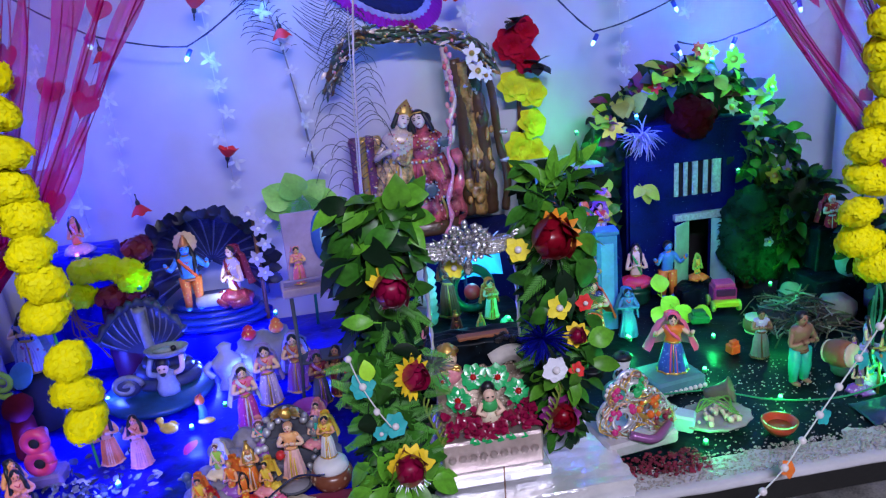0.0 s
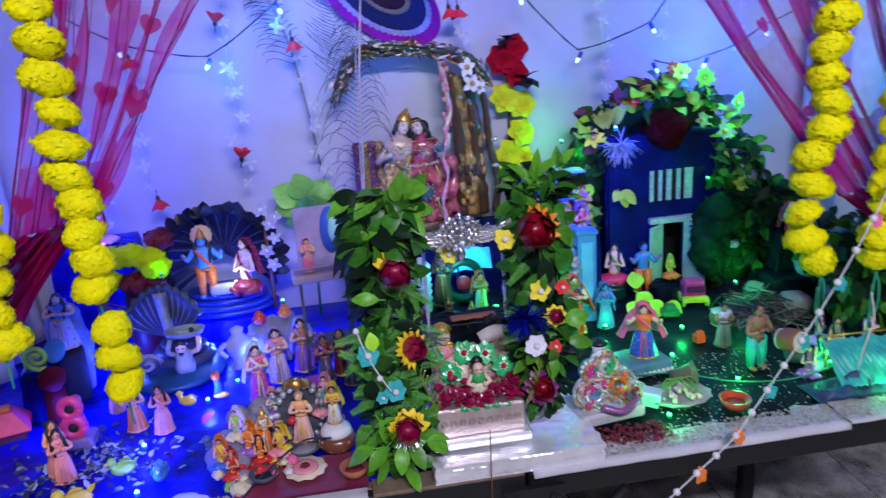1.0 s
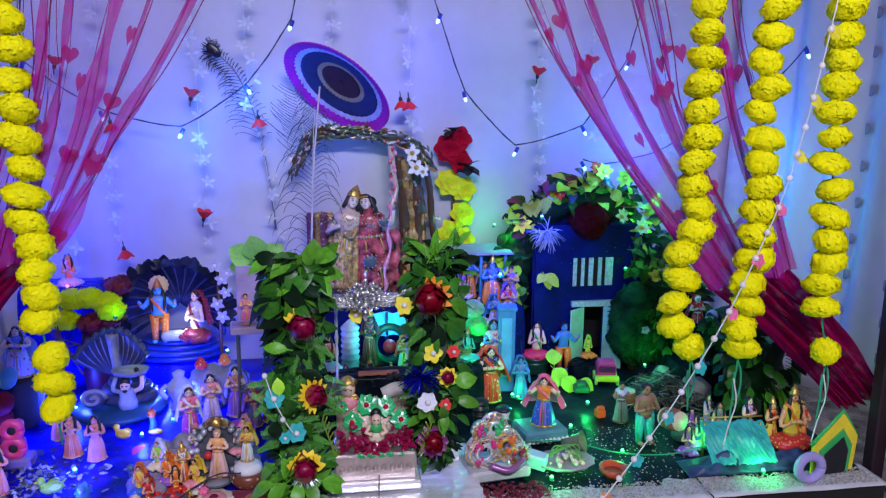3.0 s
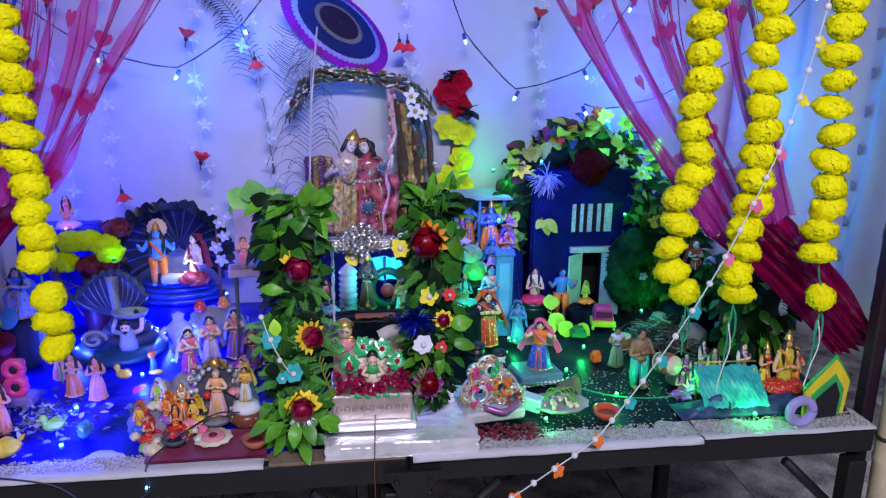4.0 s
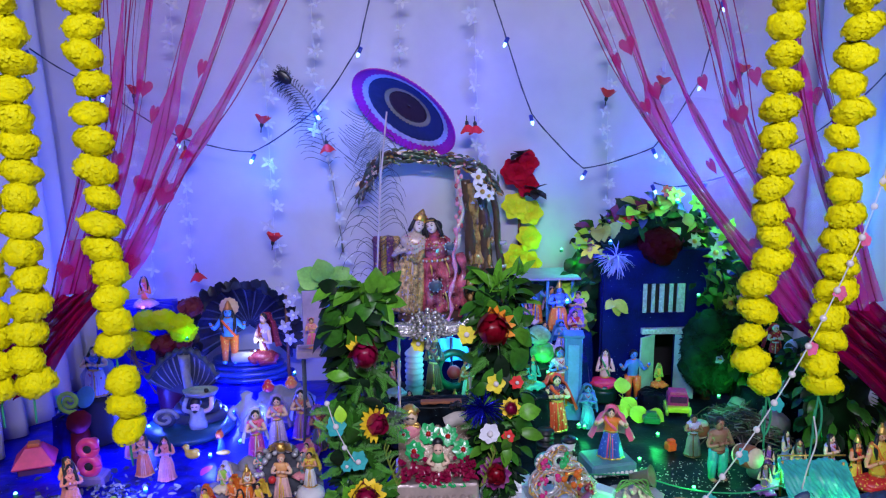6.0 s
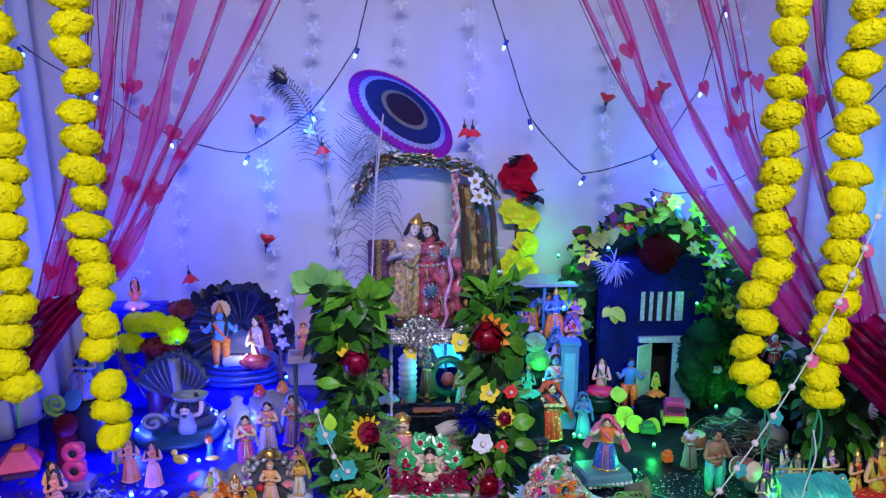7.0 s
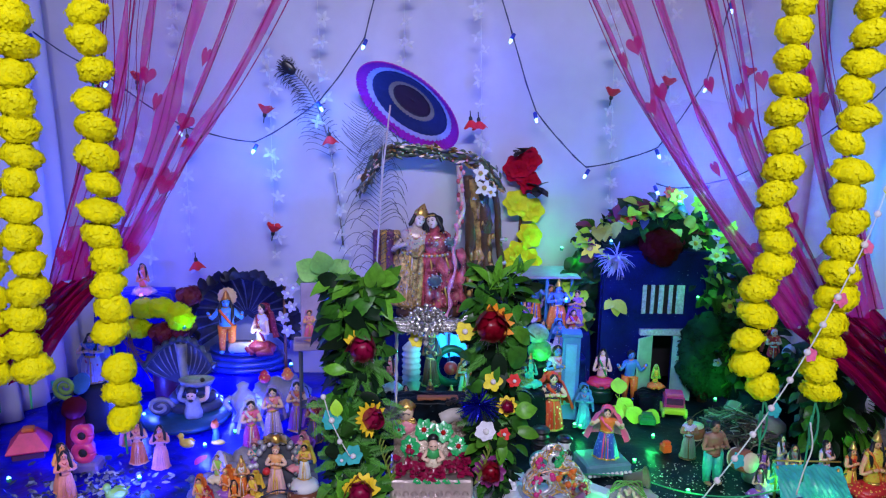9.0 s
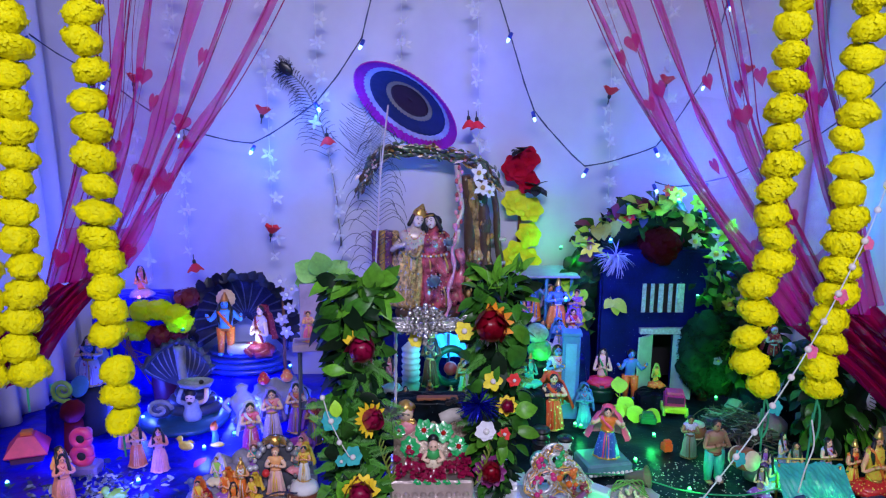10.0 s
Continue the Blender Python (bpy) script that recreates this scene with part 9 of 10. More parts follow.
# jewelled crowns on a small board
crown = thing("jewelled_crown", (0.212, 0.905, TZ + 0.012), "ornate beaded crown with pearls and coloured stones", "crown", rz=8)
g = G()
box(g, (0, 0.0, 0.01), (0.105, 0.075, 0.02), 0.004)
part("board", g, mat("pale_board", (0.5, 0.48, 0.5), 0.6), crown, "", False)
rnd = random.Random(71)
for k, (cx, cz, r) in enumerate(((-0.026, 0.048, 0.028), (0.012, 0.055, 0.026), (0.034, 0.036, 0.02), (-0.008, 0.09, 0.02), (-0.03, 0.085, 0.014))):
    g = G()
    for turn in range(3):
        rr = r * (1 - 0.27 * turn)
        tube(g, [(cx + rr * math.cos(a * 0.2618), -0.012 - 0.006 * turn, cz + rr * math.sin(a * 0.2618)) for a in range(25)], 0.0032, 6)
    sc = part("scroll", g, (silver, gold, mat("rose_gold", (0.6, 0.3, 0.25), 0.3, 0.8), silver, mat("teal_metal", (0.1, 0.4, 0.38), 0.3, 0.6))[k], crown)
    for q in range(12):
        a = q * math.pi / 6
        g = G()
        ball(g, (cx + r * math.cos(a), -0.018, cz + r * math.sin(a)), 0.0036, 7, 5)
        part("pearl", g, bead_m, sc)
    for q in range(9):
        g = G()
        ball(g, (cx + rnd.uniform(-0.6, 0.6) * r, -0.024, cz + rnd.uniform(-0.6, 0.6) * r), rnd.uniform(0.003, 0.006), 7, 5)
        part("stone", g, (mat("pink_stone", (0.6, 0.03, 0.2), 0.15, coat=0.6), mat("orange_stone", (0.75, 0.15, 0.02), 0.15, coat=0.6), ruby, enamel, MATS["pink_stone"])[k], sc)
    for q in range(14):
        a = rnd.uniform(0, 6.28)
        g = G()
        pts = [Vector((cx + r * 0.9 * math.cos(a), -0.016, cz + r * 0.9 * math.sin(a)))]
        for w in range(6):
            a += rnd.uniform(0.3, 0.8)
            pts.append(Vector((cx + r * rnd.uniform(0.5, 1.25) * math.cos(a), -0.020 - 0.006 * rnd.random(), cz + r * rnd.uniform(0.5, 1.25) * math.sin(a))))
        tube(g, curve(pts, 3), 0.0011, 5)
        part("wire", g, (gold, silver, MATS["rose_gold"], silver)[q % 4] if "rose_gold" in MATS else gold, sc)
g = G()
tube(g, curve([(-0.02, -0.035, 0.03), (0.01, -0.045, 0.022), (0.04, -0.035, 0.032)], 5), [0.006] * 11, 8)
part("rim", g, mat("purple_gilt_rim", (0.4, 0.16, 0.4), 0.3, 0.5), crown)
g = G()
box(g, (0, 0, 0.0), (0.05, 0.022, 0.028), 0.003)
solo("pale_box", g, mat("pale_turquoise_card", (0.42, 0.66, 0.68), 0.5), (0, 0, 0), "small pale turquoise box lying tilted", "box", smooth=False, m=pose(0.281, 0.912, TZ + 0.026, 12, 8, -28))
sl = thing("scallop_dish", (0.338, 0.912, TZ + 0.009), "grey shell dish with dried flakes and twigs", "dish")
g = G()
lathe(g, [(0.01, 0), (0.04, 0.003), (0.052, 0.011), (0.05, 0.013), (0.03, 0.008), (0.01, 0.006)], 36, 0, Matrix.Diagonal((1, 0.75, 1, 1)), 0.04, 12)
part("dish", g, mat("shell_grey", (0.36, 0.33, 0.32), 0.6, bump=0.6), sl)
g = G()
for k in range(40):
    ball(g, (rnd.uniform(-0.03, 0.03), rnd.uniform(-0.02, 0.02), 0.011 + 0.006 * rnd.random()), rnd.uniform(0.002, 0.006), 5, 4)
fk = part("flake_stuff", g, cream, sl)
fk["kind"] = "stuff"
g = G()
for k in range(4):
    tube(g, curve([(-0.03, 0.0, 0.02), (-0.01 + 0.01 * k, 0.01, 0.034), (0.03, 0.01 * k - 0.02, 0.016)], 4), 0.0014, 5)
part("twig", g, mat("dull_green_wire", (0.12, 0.3, 0.06), 0.5), sl, "thin green wire twigs")
g = G()
lathe(g, [(0.012, 0), (0.014, 0.02), (0.02, 0.045), (0.026, 0.052), (0.02, 0.05), (0.008, 0.02)], 18, 0, pose(0, 0, 0.014, 0, 70, 0))
for i, q in enumerate(g.v):
    g.v[i] = tuple(a * 0.75 for a in q)
solo("trumpet_shell", g, mat("olive_brown_shell", (0.16, 0.13, 0.09), 0.5), (0.350, 0.965, TZ + 0.012), "olive trumpet shaped shell lying on the sheet", "shell", rz=-30)
g = G()
box(g, (0, 0, 0.008), (0.018, 0.018, 0.016), 0.002)
box(g, (0, -0.002, 0.019), (0.014, 0.011, 0.008), 0.002)
solo("toy_car", g, mat("red_orange_plastic", (0.85, 0.10, 0.02), 0.35), (0.467, 1.10, TZ + 0.008), "small red orange toy car", "toy car", "toy cars", 12, smooth=False)
g = G()
box(g, (0, 0, 0.009), (0.034, 0.026, 0.014), 0.003)
box(g, (0, 0.002, 0.019), (0.022, 0.018, 0.010), 0.003)
solo("toy_car", g, mat("dark_green_plastic", (0.01, 0.16, 0.06), 0.35), (0.470, 1.225, TZ + 0.008), "small dark green toy car", "toy car", "toy cars", -10, smooth=False)

# drums, twigs, rocks on the right
def drum(at, r, h, label, rz=0.0, tilt=0.0):
    th = thing("toy_drum", at, label, "drum", "toy drums", rz)
    g = G()
    lathe(g, [(r * 0.8, 0), (r, h * 0.3), (r, h * 0.7), (r * 0.85, h)], 18, 0, pose(0, 0, 0, tilt, 0, 0))
    part("shell", g, mat("drum_brown", (0.3, 0.11, 0.05), 0.5), th)
    for z in (-0.001, h - 0.001):
        g = G()
        lathe(g, [(0.001, z), (r * 0.86, z), (r * 0.86, z + 0.003), (0.001, z + 0.003)], 18, 0, pose(0, 0, 0, tilt, 0, 0))
        part("skin", g, cream, th)
    return th


drum((0.545, 1.165, TZ + 0.008), 0.022, 0.024, "round toy drum with pale skins")
drum((0.533, 0.952, 0.790), 0.020, 0.036, "red brown toy drum held by the drummer", 20, 80)
g = G()
rnd = random.Random(81)
for k in range(260):
    a = rnd.gauss(0.5, 0.7)
    p = Vector((rnd.gauss(0, 0.036), rnd.gauss(0, 0.040), 0.0))
    p.z = 0.004 + 0.046 * math.exp(-(p.x / 0.045) ** 2 - (p.y / 0.05) ** 2) * rnd.uniform(0.5, 1.0)
    d = Vector((math.cos(a), math.sin(a), rnd.uniform(-0.35, 0.25))) * rnd.uniform(0.015, 0.042)
    tube(g, [p - d, p + d * 0.2 + Vector((0, 0, 0.004)), p + d], rnd.uniform(0.0008, 0.0018), 4, rnd.choice((0, 0, 1, 2)))
ball(g, (0, 0, 0.006), (0.058, 0.055, 0.026), 18, 10, 1, None, 0.4, 50)
solo("twig_heap", g, [mat("twig_brown", (0.13, 0.1, 0.07), 0.8), mat("dark_twig", (0.05, 0.045, 0.04), 0.8), mat("grey_straw", (0.30, 0.27, 0.23), 0.7)], (0.640, 1.175, TZ + 0.007), "heap of dry brown and grey straw on the dark sheet", "straw", kind="stuff")
for x, y, r, c in ((0.600, 1.21, 0.016, 0), (0.668, 1.15, 0.014, 1), (0.583, 0.985, 0.019, 1), (0.622, 1.045, 0.013, 0), (0.645, 0.985, 0.012, 1)):
    g = G()
    ball(g, (0, 0, r * 0.7), (r, r * 0.9, r * 0.8), 14, 9, 0, None, 0.25, 60, x * 31)
    solo("rock", g, mat("plum_rock", (0.17, 0.07, 0.12), 0.6, bump=0.4) if c == 0 else mat("blue_grey_rock", (0.15, 0.15, 0.19), 0.6, bump=0.4), (x, y, TZ + 0.008), "round plum papier rock" if c == 0 else "round blue grey papier rock", "rock", "papier rocks")
figurine((0.656, 1.033, A), 0.070, [skin_pale, lilac_c, lilac_c, hair, lilac_c, gold], "lilac clay figure resting before the straw", "sit", rz=30)
figurine((0.545, 1.045, A), 0.078, [SK, white, grey, hair, grey, brown], "grey and white clay figure behind the drummer", rz=20, braid=False)
figurine((0.612, 1.005, A), 0.056, [skin_pale, purple_c, grey, hair, purple_c, gold], "tiny purple clay figure among the rocks", "sit", rz=-25)
g = G()
def navy(u, v):
    x = 0.535 + 0.245 * u
    e = min(1.0, u * 9, (1 - u) * 9) * math.sin(math.pi * min(1.0, max(0.0, v))) ** 0.7
    h = 0.016 + 0.020 * noise.noise(Vector((x * 22, v * 2.2, 3.0))) + 0.010 * noise.noise(Vector((x * 55, v * 5, 8.0)))
    return (x, 0.846 + 0.058 * v + 0.004 * noise.noise(Vector((x * 30, v, 1))), TZ + 0.009 + max(0.0, h) * e)
sheet(g, navy, 90, 18)
ob = solo("crumpled_cloth", g, mat("navy_crumpled_cloth", (0.02, 0.045, 0.13), 0.5, bump=0.5, var=0.5), (0, 0, 0), "crumpled navy cloth laid along the table edge", "cloth")
md = ob.modifiers.new("thick", "SOLIDIFY")
md.thickness = 0.002
for x, y, z, r in ((0.663, 1.25, 0.75, 0.022), (0.70, 1.17, 0.74, 0.035), (0.79, 1.16, 0.75, 0.04)):
    g = G()
    ball(g, (0, 0, 0), (r, r * 0.9, r * 0.9), 14, 9, 0, None, 0.25, 50, x * 9)
    solo("rock", g, mat("mauve_rock", (0.24, 0.16, 0.2), 0.7, bump=0.4), (x, y, z), "round mauve papier rock", "rock", "papier rocks")

# pleated turquoise roof
shd = thing("pleated_roof", (0.641, 0.888, TZ + 0.006), "turquoise pleated paper roof leaning over small figures", "toy roof", rz=-6)
g = G()
def pleat(u, v):
    return (-0.056 + 0.112 * u, -0.034 + 0.072 * v, 0.020 + 0.046 * v + 0.0006 * math.sin((u + 0.35 * v) * 2 * math.pi * 13 + 2 * math.sin(u * 9)) + 0.008 * noise.noise(Vector((u * 4 + v, v * 2.5, 1))) + 0.003 * noise.noise(Vector((u * 14, v * 5, 4))) - 0.006 * (1 - u) * (1 - v))
sheet(g, pleat, 190, 26)
ob = part("pleats", g, mat("turquoise_paper", (0.04, 0.47, 0.43), 0.4, var=0.3, scale=30, bump=0.6, bscale=90), shd)
md = ob.modifiers.new("thick", "SOLIDIFY")
md.thickness = 0.001
for x in (-0.05, 0.05):
    g = G()
    tube(g, [(x, 0.03, 0), (x, 0.03, 0.062)], 0.0022, 7)
    part("stick", g, gold, shd)
g = G()
for y in (0.038,):
    tube(g, [(-0.056, y, 0.0215 + 0.0465 * (y + 0.034) / 0.072), (0.056, y, 0.0245 + 0.0465 * (y + 0.034) / 0.072)], 0.0016, 6)
part("edging", g, gold, shd)
g = G()
tube(g, [(0.0205 * math.cos(a * 0.2618), 0, 0.022 + 0.0205 * math.sin(a * 0.2618)) for a in range(25)], 0.008, 12, 0)
solo("lilac_ring", g, mat("lilac_foam", (0.36, 0.3, 0.62), 0.7), (0.729, 0.814, TZ + 0.008), "lilac foam ring standing on edge", "ring")
fr = thing("yellow_hut_front", (0.788, 0.838, TZ + 0.006), "yellow and green card hut front with a dark arch", "toy hut", rz=6)
def gable(g, w, h, e, y0, y1, mi=0):
    pts = [(-w, 0), (w, 0), (w * 1.12, h), (0.012, e), (-w * 1.05, h * 0.9)]
    n = len(pts)
    g.add([(x, y0, z) for x, z in pts] + [(x, y1, z) for x, z in pts], [tuple(range(n)), tuple(reversed(range(n, 2 * n)))] + [(i + n, (i + 1) % n + n, (i + 1) % n, i) for i in range(n)], mi)


# The arch opening is a black plate, its shade put in as colour.
for nm, w, h, e, y0, y1, mm in (("front_board", 0.040, 0.062, 0.105, 0.0, 0.006, mat("bright_yellow_card", (0.8, 0.62, 0.03), 0.5)), ("green_arch", 0.029, 0.048, 0.078, -0.003, -0.0002, green_p), ("dark_opening", 0.021, 0.04, 0.064, -0.0055, -0.0033, black_in)):
    g = G()
    gable(g, w, h, e, y0, y1)
    part(nm, g, mm, fr, "", False)
g = G()
tube(g, [(0.047, 0.003, 0.06), (0.012, 0.003, 0.109), (-0.045, 0.003, 0.052)], 0.0035, 8)
part("roof_edge", g, green_p, fr)
# leafy bush at the end
th = thing("leaf_bush", (0.775, 1.07, TZ + 0.006), "large dark leafy bush at the end of the table", "foliage")
g = G()
tube(g, [(0, 0, 0), (0, 0, 0.19)], 0.005, 7)
part("stem", g, brown, th)
rnd = random.Random(91)
# Core coloured almost black as the shade inside the bush.
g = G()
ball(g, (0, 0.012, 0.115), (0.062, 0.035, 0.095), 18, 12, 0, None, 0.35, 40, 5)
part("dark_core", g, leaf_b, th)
for k in range(150):
    d = Vector((rnd.gauss(0, 1), rnd.gauss(-0.3, 0.8), rnd.gauss(0.1, 0.9))).normalized()
    low = d.z < -0.1 and d.x > -0.3
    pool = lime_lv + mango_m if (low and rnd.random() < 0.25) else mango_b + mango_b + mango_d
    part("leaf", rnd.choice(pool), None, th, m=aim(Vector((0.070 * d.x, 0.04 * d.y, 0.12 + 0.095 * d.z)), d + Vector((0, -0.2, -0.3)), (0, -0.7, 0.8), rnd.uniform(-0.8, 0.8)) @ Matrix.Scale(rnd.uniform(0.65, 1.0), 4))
# Added as dark backing behind the garlands, mostly in blackish leaves.
for at, wx, hz_, n, lab in (((0.715, 1.31, TZ + 0.006), 0.075, 0.24, 170, "dark leafy bush standing behind the garlands"), ((0.775, 1.20, TZ + 0.07), 0.05, 0.12, 90, "low dark leafy bush near the side cloth")):
    th = thing("leaf_bush", at, lab, "foliage")
    g = G()
    tube(g, [(0, 0, 0), (0.004, 0, hz_ * 0.9)], 0.005, 7)
    part("stem", g, brown, th)
    # Blackish core again holds the shade between leaves in its colour.
    g = G()
    ball(g, (0, 0.01, hz_ * 0.52), (wx * 0.8, 0.03, hz_ * 0.45), 18, 12, 0, None, 0.35, 40, 3)
    part("dark_core", g, leaf_b, th)
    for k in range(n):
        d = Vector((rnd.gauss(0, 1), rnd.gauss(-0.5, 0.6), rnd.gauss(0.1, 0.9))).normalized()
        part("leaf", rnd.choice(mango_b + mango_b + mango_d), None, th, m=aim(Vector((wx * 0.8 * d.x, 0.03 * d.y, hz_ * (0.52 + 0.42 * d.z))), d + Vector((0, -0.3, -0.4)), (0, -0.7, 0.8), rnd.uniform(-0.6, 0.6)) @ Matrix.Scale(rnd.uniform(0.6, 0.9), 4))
g = G()
ball(g, (0, 0, 0.05), (0.028, 0.025, 0.05), 14, 9, 0)
ball(g, (0, 0, 0.112), (0.018, 0.018, 0.022), 12, 8, 0)
solo("white_bust", g, mat("lilac_plaster", (0.4, 0.36, 0.46), 0.6), (0.756, 1.22, TZ + 0.05), "white plaster bust behind the garlands", "bust")
draped_box((0.755, 1.255, TZ + 0.008), (0.16, 0.12, 0.06), dark_cloth, "dark covered box near the side cloth", 10.0)
draped_box((0.732, 1.262, TZ + 0.07), (0.06, 0.05, 0.08), dark_cloth, "small dark box below a red figurine", 11.0)

# ---- bead string with fabric flowers ----
bs = thing("bead_string", (0, 0, 0), "white wire with pearl beads and small fabric flowers", "bead string")
bpts = curve([(0.69, 0.79, 1.62), (0.658, 0.79, 1.40), (0.625, 0.79, 1.237), (0.588, 0.79, 1.13), (0.541, 0.79, 1.02), (0.480, 0.79, 0.907), (0.420, 0.79, 0.814), (0.384, 0.782, 0.772), (0.347, 0.765, 0.745), (0.28, 0.735, 0.722), (0.206, 0.70, 0.70), (0.13, 0.67, 0.67)], 8)
g = G()
tube(g, bpts, 0.0011, 6)
part("wire", g, white_wire, bs)
acc = 0.0
kf = 0
for i in range(1, len(bpts)):
    acc += (bpts[i] - bpts[i - 1]).length
    if acc > 0.036:
        acc, kf = 0, kf + 1
        g = G()
        ball(g, (0, 0, 0), 0.0052, 10, 7)
        part("bead", g, bead_m, bs, m=Matrix.Translation(bpts[i]))
        if kf % 2:
            z = bpts[i].z
            mm = orange if z < 0.77 else (teal_f if z < 0.98 else (pink if z < 1.2 else yel_f))
            part("flower", five(0.013, 0, 5, 0.8, 0.2, kf), mm, bs, m=flat(bpts[i] + Vector((0.006, 0.002, -0.004)), 1, 0.2, 0.3, kf))
for x, z in ((0.585, 0.90), (0.742, 0.90)):
    g = G()
    tube(g, curve([(x, 0.825, z + 0.01), (x + 0.006, 0.822, z - 0.03), (x - 0.002, 0.824, z - 0.07), (x - 0.008, 0.826, z - 0.11)], 5), 0.0013, 6)
    solo("tassel_cord", g, white_wire, (0, 0, 0), "thin white cord tassel below a garland", "cord", "cords")
g = G()
tube(g, [(0.012, 0.79, 0.80), (0.010, 0.79, 0.70), (0.014, 0.785, 0.5), (0.012, 0.785, 0.1)], 0.0009, 5)
solo("hanging_thread", g, brown, (0, 0, 0), "thin thread hanging before the table edge", "thread")

# ---- glowing LEDs lying among the figures ----
def table_led(at, lit, label, r=0.0042):
    th = thing("small_led", at, label, "led lamp", "table LEDs")
    g = G()
    ball(g, (0, 0, r * 0.8), (r * 0.8, r * 0.8, r * 1.0), 10, 7)
    part("bulb", g, lit, th, "glowing bulb")
    g = G()
    lathe(g, [(r * 0.9, -0.002), (r * 0.95, 0.002), (r * 0.8, 0.004)], 10)
    part("collar", g, thread, th)


BL, GR = "lit blue LED lying among the figures", "lit green LED lying among the figures"
blue_at = [(-0.482, 0.987, 0.735), (-0.406, 1.318, 0.735), (-0.28, 1.37, 0.80), (-0.469, 0.868, 0.732), (-0.329, 0.953, 0.74), (-0.405, 1.118, 0.732), (-0.30, 1.33, 0.78), (-0.45, 1.345, 0.75), (-0.335, 1.23, 0.735), (-0.70, 0.99, 0.732), (-0.62, 1.10, 0.735), (-0.235, 1.26, 0.74), (-0.35, 1.385, 0.84), (-0.33, 0.80, 0.69), (-0.56, 1.25, 0.735), (-0.19, 1.26, 0.745)]
for p in blue_at:
    table_led(p, led_blue, BL, 0.0044)
green_at = [(0.458, 1.149, 0.735), (0.322, 1.190, 0.737), (0.286, 1.09, 0.785), (0.602, 1.345, 0.965), (0.659, 0.835, 0.735), (0.60, 0.917, 0.752), (0.301, 0.865, 0.732), (0.729, 1.077, 0.76), (0.39, 1.045, 0.735), (0.255, 1.24, 0.835), (0.31, 1.40, 1.06), (0.667, 1.35, 1.11), (0.62, 1.25, 0.77), (-0.36, 1.17, 0.735), (0.45, 0.935, 0.735), (0.104, 1.140, 0.826)]
for p in green_at:
    table_led(p, led_green, GR, 0.0040)
for p, c in (((0.404, 1.345, 1.086), led_blue), ((0.545, 1.345, 1.172), led_white), ((-0.365, 1.385, 0.845), led_white), ((-0.59, 1.36, 0.955), led_pink), ((-0.478, 1.275, 0.915), led_green), ((0.311, 1.33, 0.962), led_blue)):
    table_led(p, c, "lit LED among leaves and figures", 0.0045)
# Most stand at bulbs; added fills without bulb light deity, throne and house.
for x, y, z, w, c in ((-0.405, 1.118, 0.750, 0.65, BLUE), (-0.406, 1.318, 0.760, 1.43, BLUE), (-0.482, 0.987, 0.752, 0.72, BLUE), (-0.469, 0.868, 0.752, 0.85, BLUE), (-0.329, 0.945, 0.768, 0.33, BLUE), (-0.62, 1.10, 0.765, 0.72, BLUE), (-0.335, 1.23, 0.762, 0.85, BLUE),
                      (-0.28, 1.36, 0.825, 0.45, BLUE), (-0.56, 1.25, 0.762, 0.98, BLUE), (-0.19, 1.26, 0.765, 0.78, BLUE), (-0.365, 1.36, 0.87, 0.2, (0.35, 0.5, 1.0)), (-0.58, 1.34, 0.975, 0.06, (1.0, 0.15, 0.5)),
                      (0.070, 1.235, 0.895, 0.3, CYAN), (0.040, 1.16, 0.90, 0.25, CYAN), (0.104, 1.135, 0.845, 0.14, GREEN), (0.458, 1.145, 0.750, 0.22, GREEN), (0.322, 1.185, 0.752, 0.10, GREEN), (0.659, 0.833, 0.748, 0.16, GREEN), (0.60, 0.912, 0.772, 0.16, GREEN), (0.296, 1.09, 0.770, 0.14, GREEN), (0.729, 1.065, 0.785, 0.30, GREEN),
                      (0.243, 1.240, 0.862, 0.08, GREEN), (0.214, 1.150, 0.858, 0.05, (0.05, 1.0, 0.5)), (0.315, 1.475, 1.055, 0.14, (0.02, 1.0, 0.45)), (0.301, 0.862, 0.746, 0.12, GREEN), (0.39, 1.04, 0.75, 0.2, GREEN), (0.45, 0.93, 0.752, 0.14, GREEN), (0.62, 1.22, 0.80, 0.25, GREEN), (0.602, 1.32, 0.972, 0.05, GREEN),
                      (0.667, 1.33, 1.12, 0.45, GREEN), (-0.478, 1.275, 0.925, 0.135, GREEN), (0.56, 1.33, 1.20, 0.14, GREEN), (0.404, 1.30, 1.09, 1.3, BLUE), (0.545, 1.32, 1.19, 0.3, CYAN), (0.40, 1.25, 0.90, 0.4, BLUE), (0.305, 1.32, 0.965, 0.35, BLUE)):
    lamp("table_led_lamp", "POINT", Matrix.Translation((x, y, z)), w, c, 0.008)
g = G()
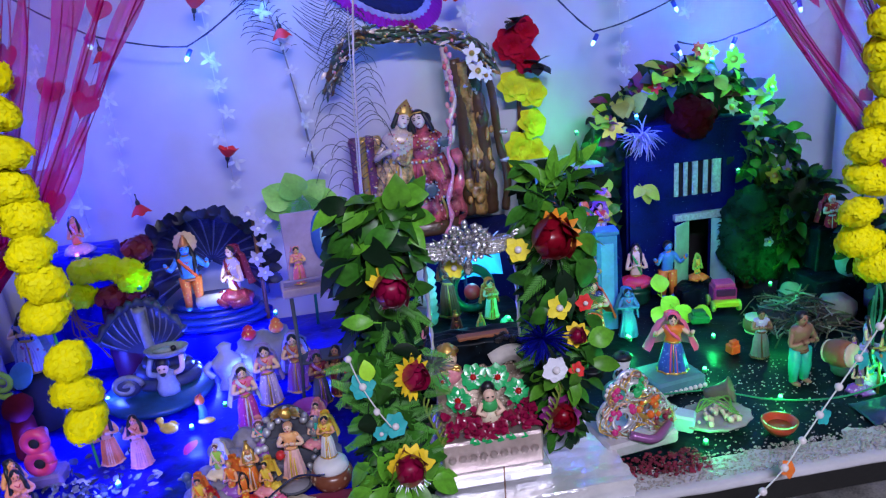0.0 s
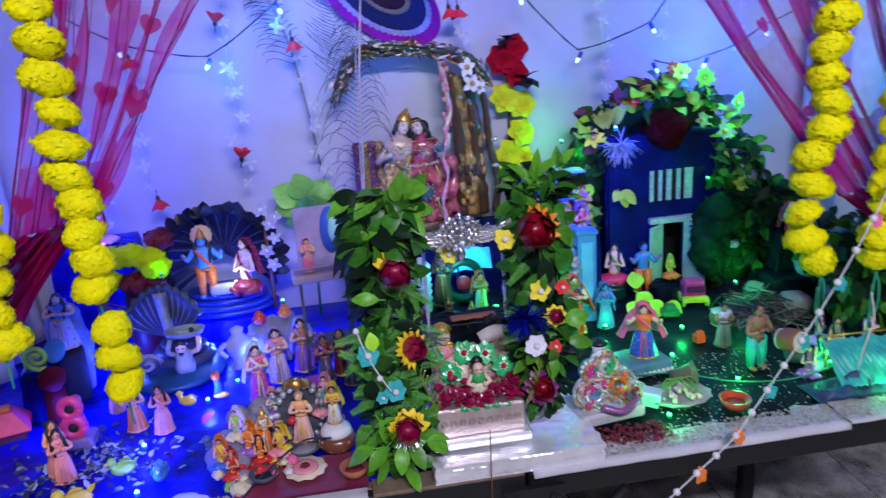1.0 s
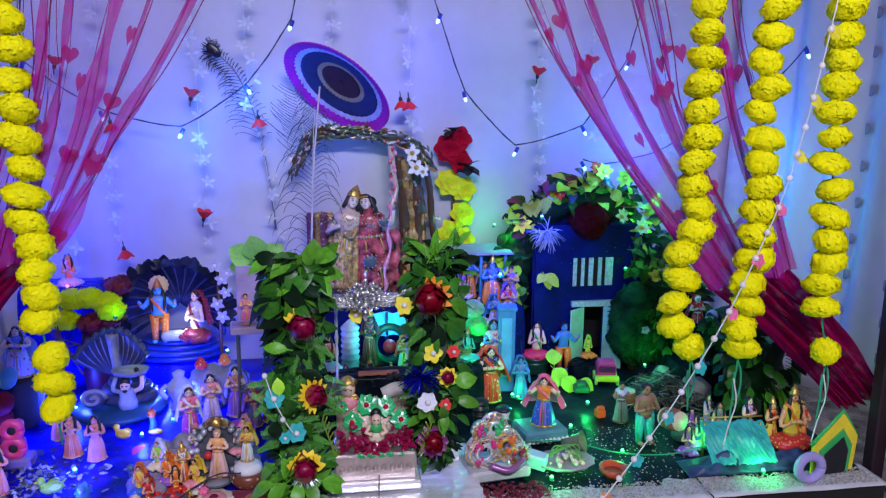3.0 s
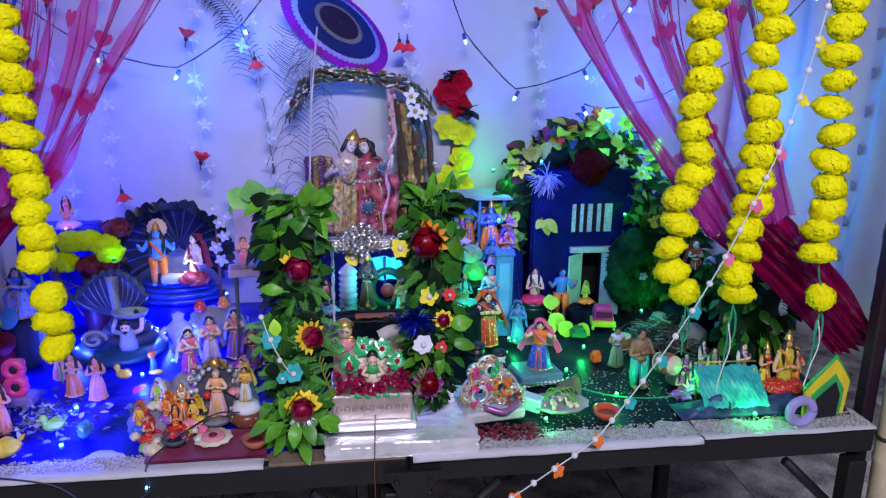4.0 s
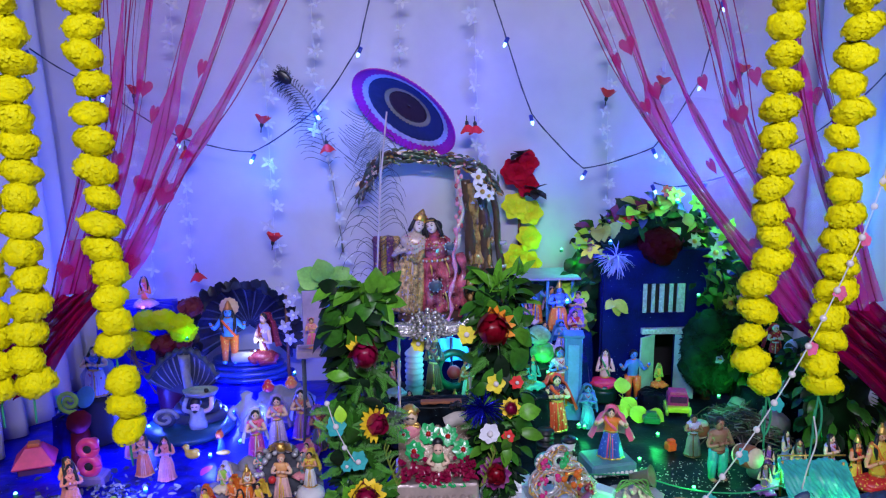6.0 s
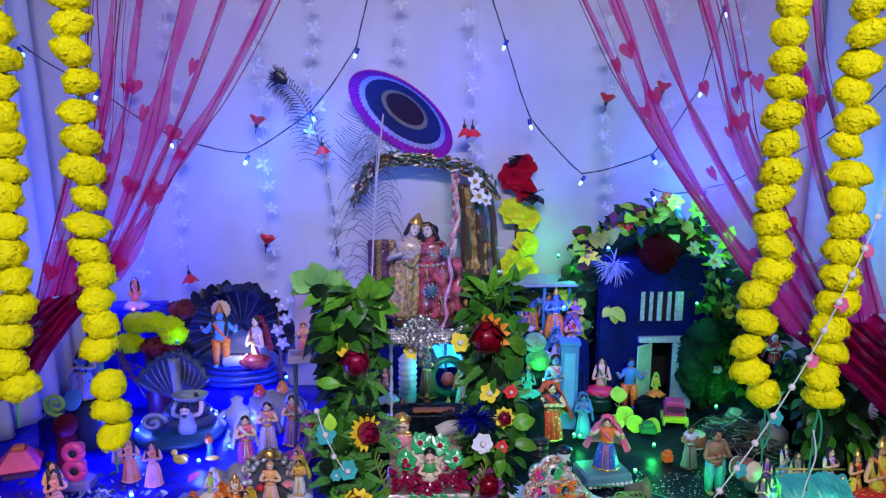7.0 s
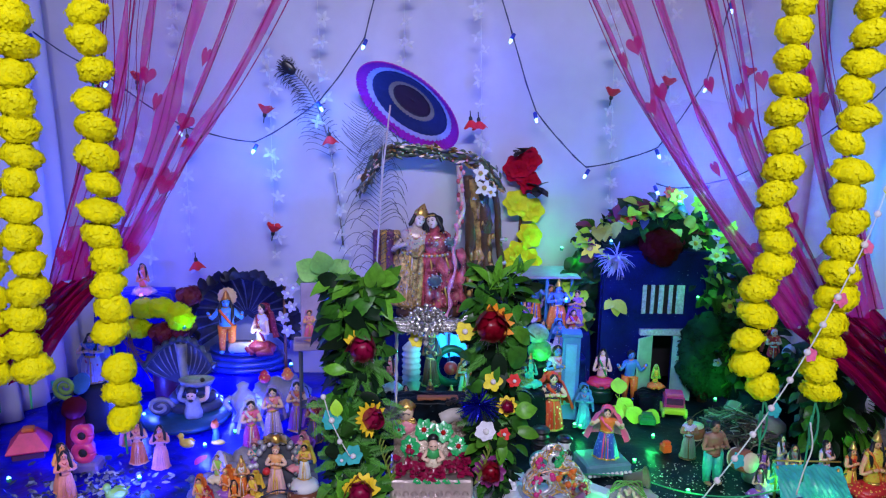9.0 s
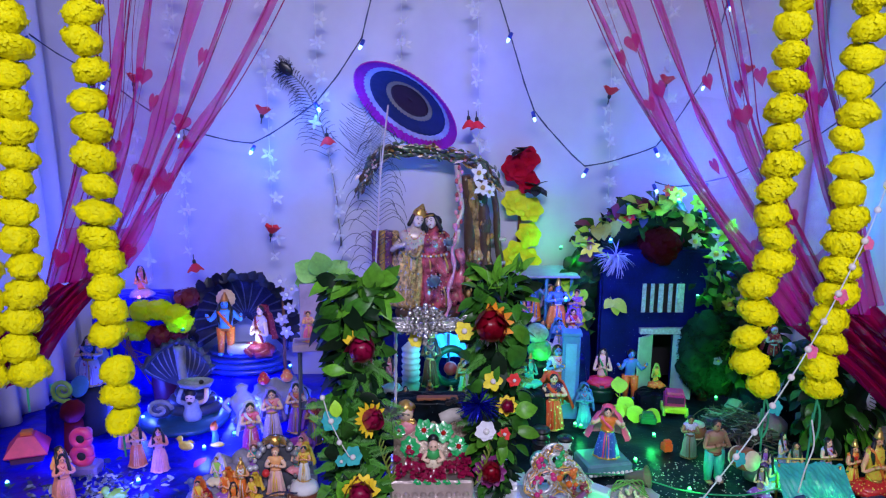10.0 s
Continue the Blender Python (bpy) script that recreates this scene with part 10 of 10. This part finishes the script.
tube(g, curve([(0.28, 0.99, 0.74), (0.36, 0.97, 0.745), (0.44, 0.93, 0.738), (0.52, 0.90, 0.745), (0.60, 0.90, 0.76), (0.72, 0.93, 0.77)], 8), 0.0014, 6)
solo("led_cable", g, thread, (0, 0, 0), "green LED cable lying across the sheet", "cable", "cables")
g = G()
tube(g, curve([(-0.58, 0.80, 0.735), (-0.46, 0.79, 0.715), (-0.40, 0.785, 0.675), (-0.33, 0.788, 0.69), (-0.325, 0.81, 0.735), (-0.25, 0.90, 0.755), (-0.20, 0.88, 0.77)], 8), 0.0013, 6)
solo("led_cable", g, wire_m, (0, 0, 0), "dark LED cable hanging over the table edge", "cable", "cables")

# ---- below the table ----
g = G()
def mat_fn(u, v):
    x, y = 0.38 + 0.34 * u, 1.23 + 0.30 * v
    return (x, y, 0.012 + 0.03 * abs(noise.noise(Vector((x * 6, y * 6, 2)))) + 0.10 * math.exp(-((u - 0.5) ** 2 + (v - 0.5) ** 2) * 9))
sheet(g, mat_fn, 40, 30)
ob = solo("orange_cloth", g, mat("orange_cloth_m", (0.75, 0.2, 0.02), 0.7, var=0.2, scale=12), (0, 0, 0), "crumpled orange cloth on the floor below the table", "cloth")
md = ob.modifiers.new("thick", "SOLIDIFY")
md.thickness = 0.004

# ---- floor tiles ----
STRIP = 1.44
tile_me, strip_me, beige_me = G(), G(), G()
box(tile_me, (0, 0, 0), (0.396, 0.396, 0.008), 0.0015)
box(strip_me, (0, 0, 0), (0.396, 0.072, 0.008), 0.0015)
box(beige_me, (0, 0, 0), (0.396, 0.396, 0.008), 0.0015)
tile_me = tile_me.mesh("tile", tile_m, False)
strip_me = strip_me.mesh("border_tile", tile_l, False)
beige_me = beige_me.mesh("tile", tile_b, False)
for i in range(-6, 7):
    x = 0.2 + 0.4 * i
    for j in range(5):
        part("tile", tile_me, None, floor, m=Matrix.Translation((x - 0.2, STRIP + 0.24 - 0.78 + 0.4 * j, 0.054)))
    for j in range(8):
        part("tile", beige_me, None, floor, m=Matrix.Translation((x, STRIP - 0.24 - 0.78 - 0.4 * j, 0.054)))
    part("border_tile", strip_me, None, floor, m=Matrix.Translation((x - 0.2, STRIP - 0.78, 0.054)))
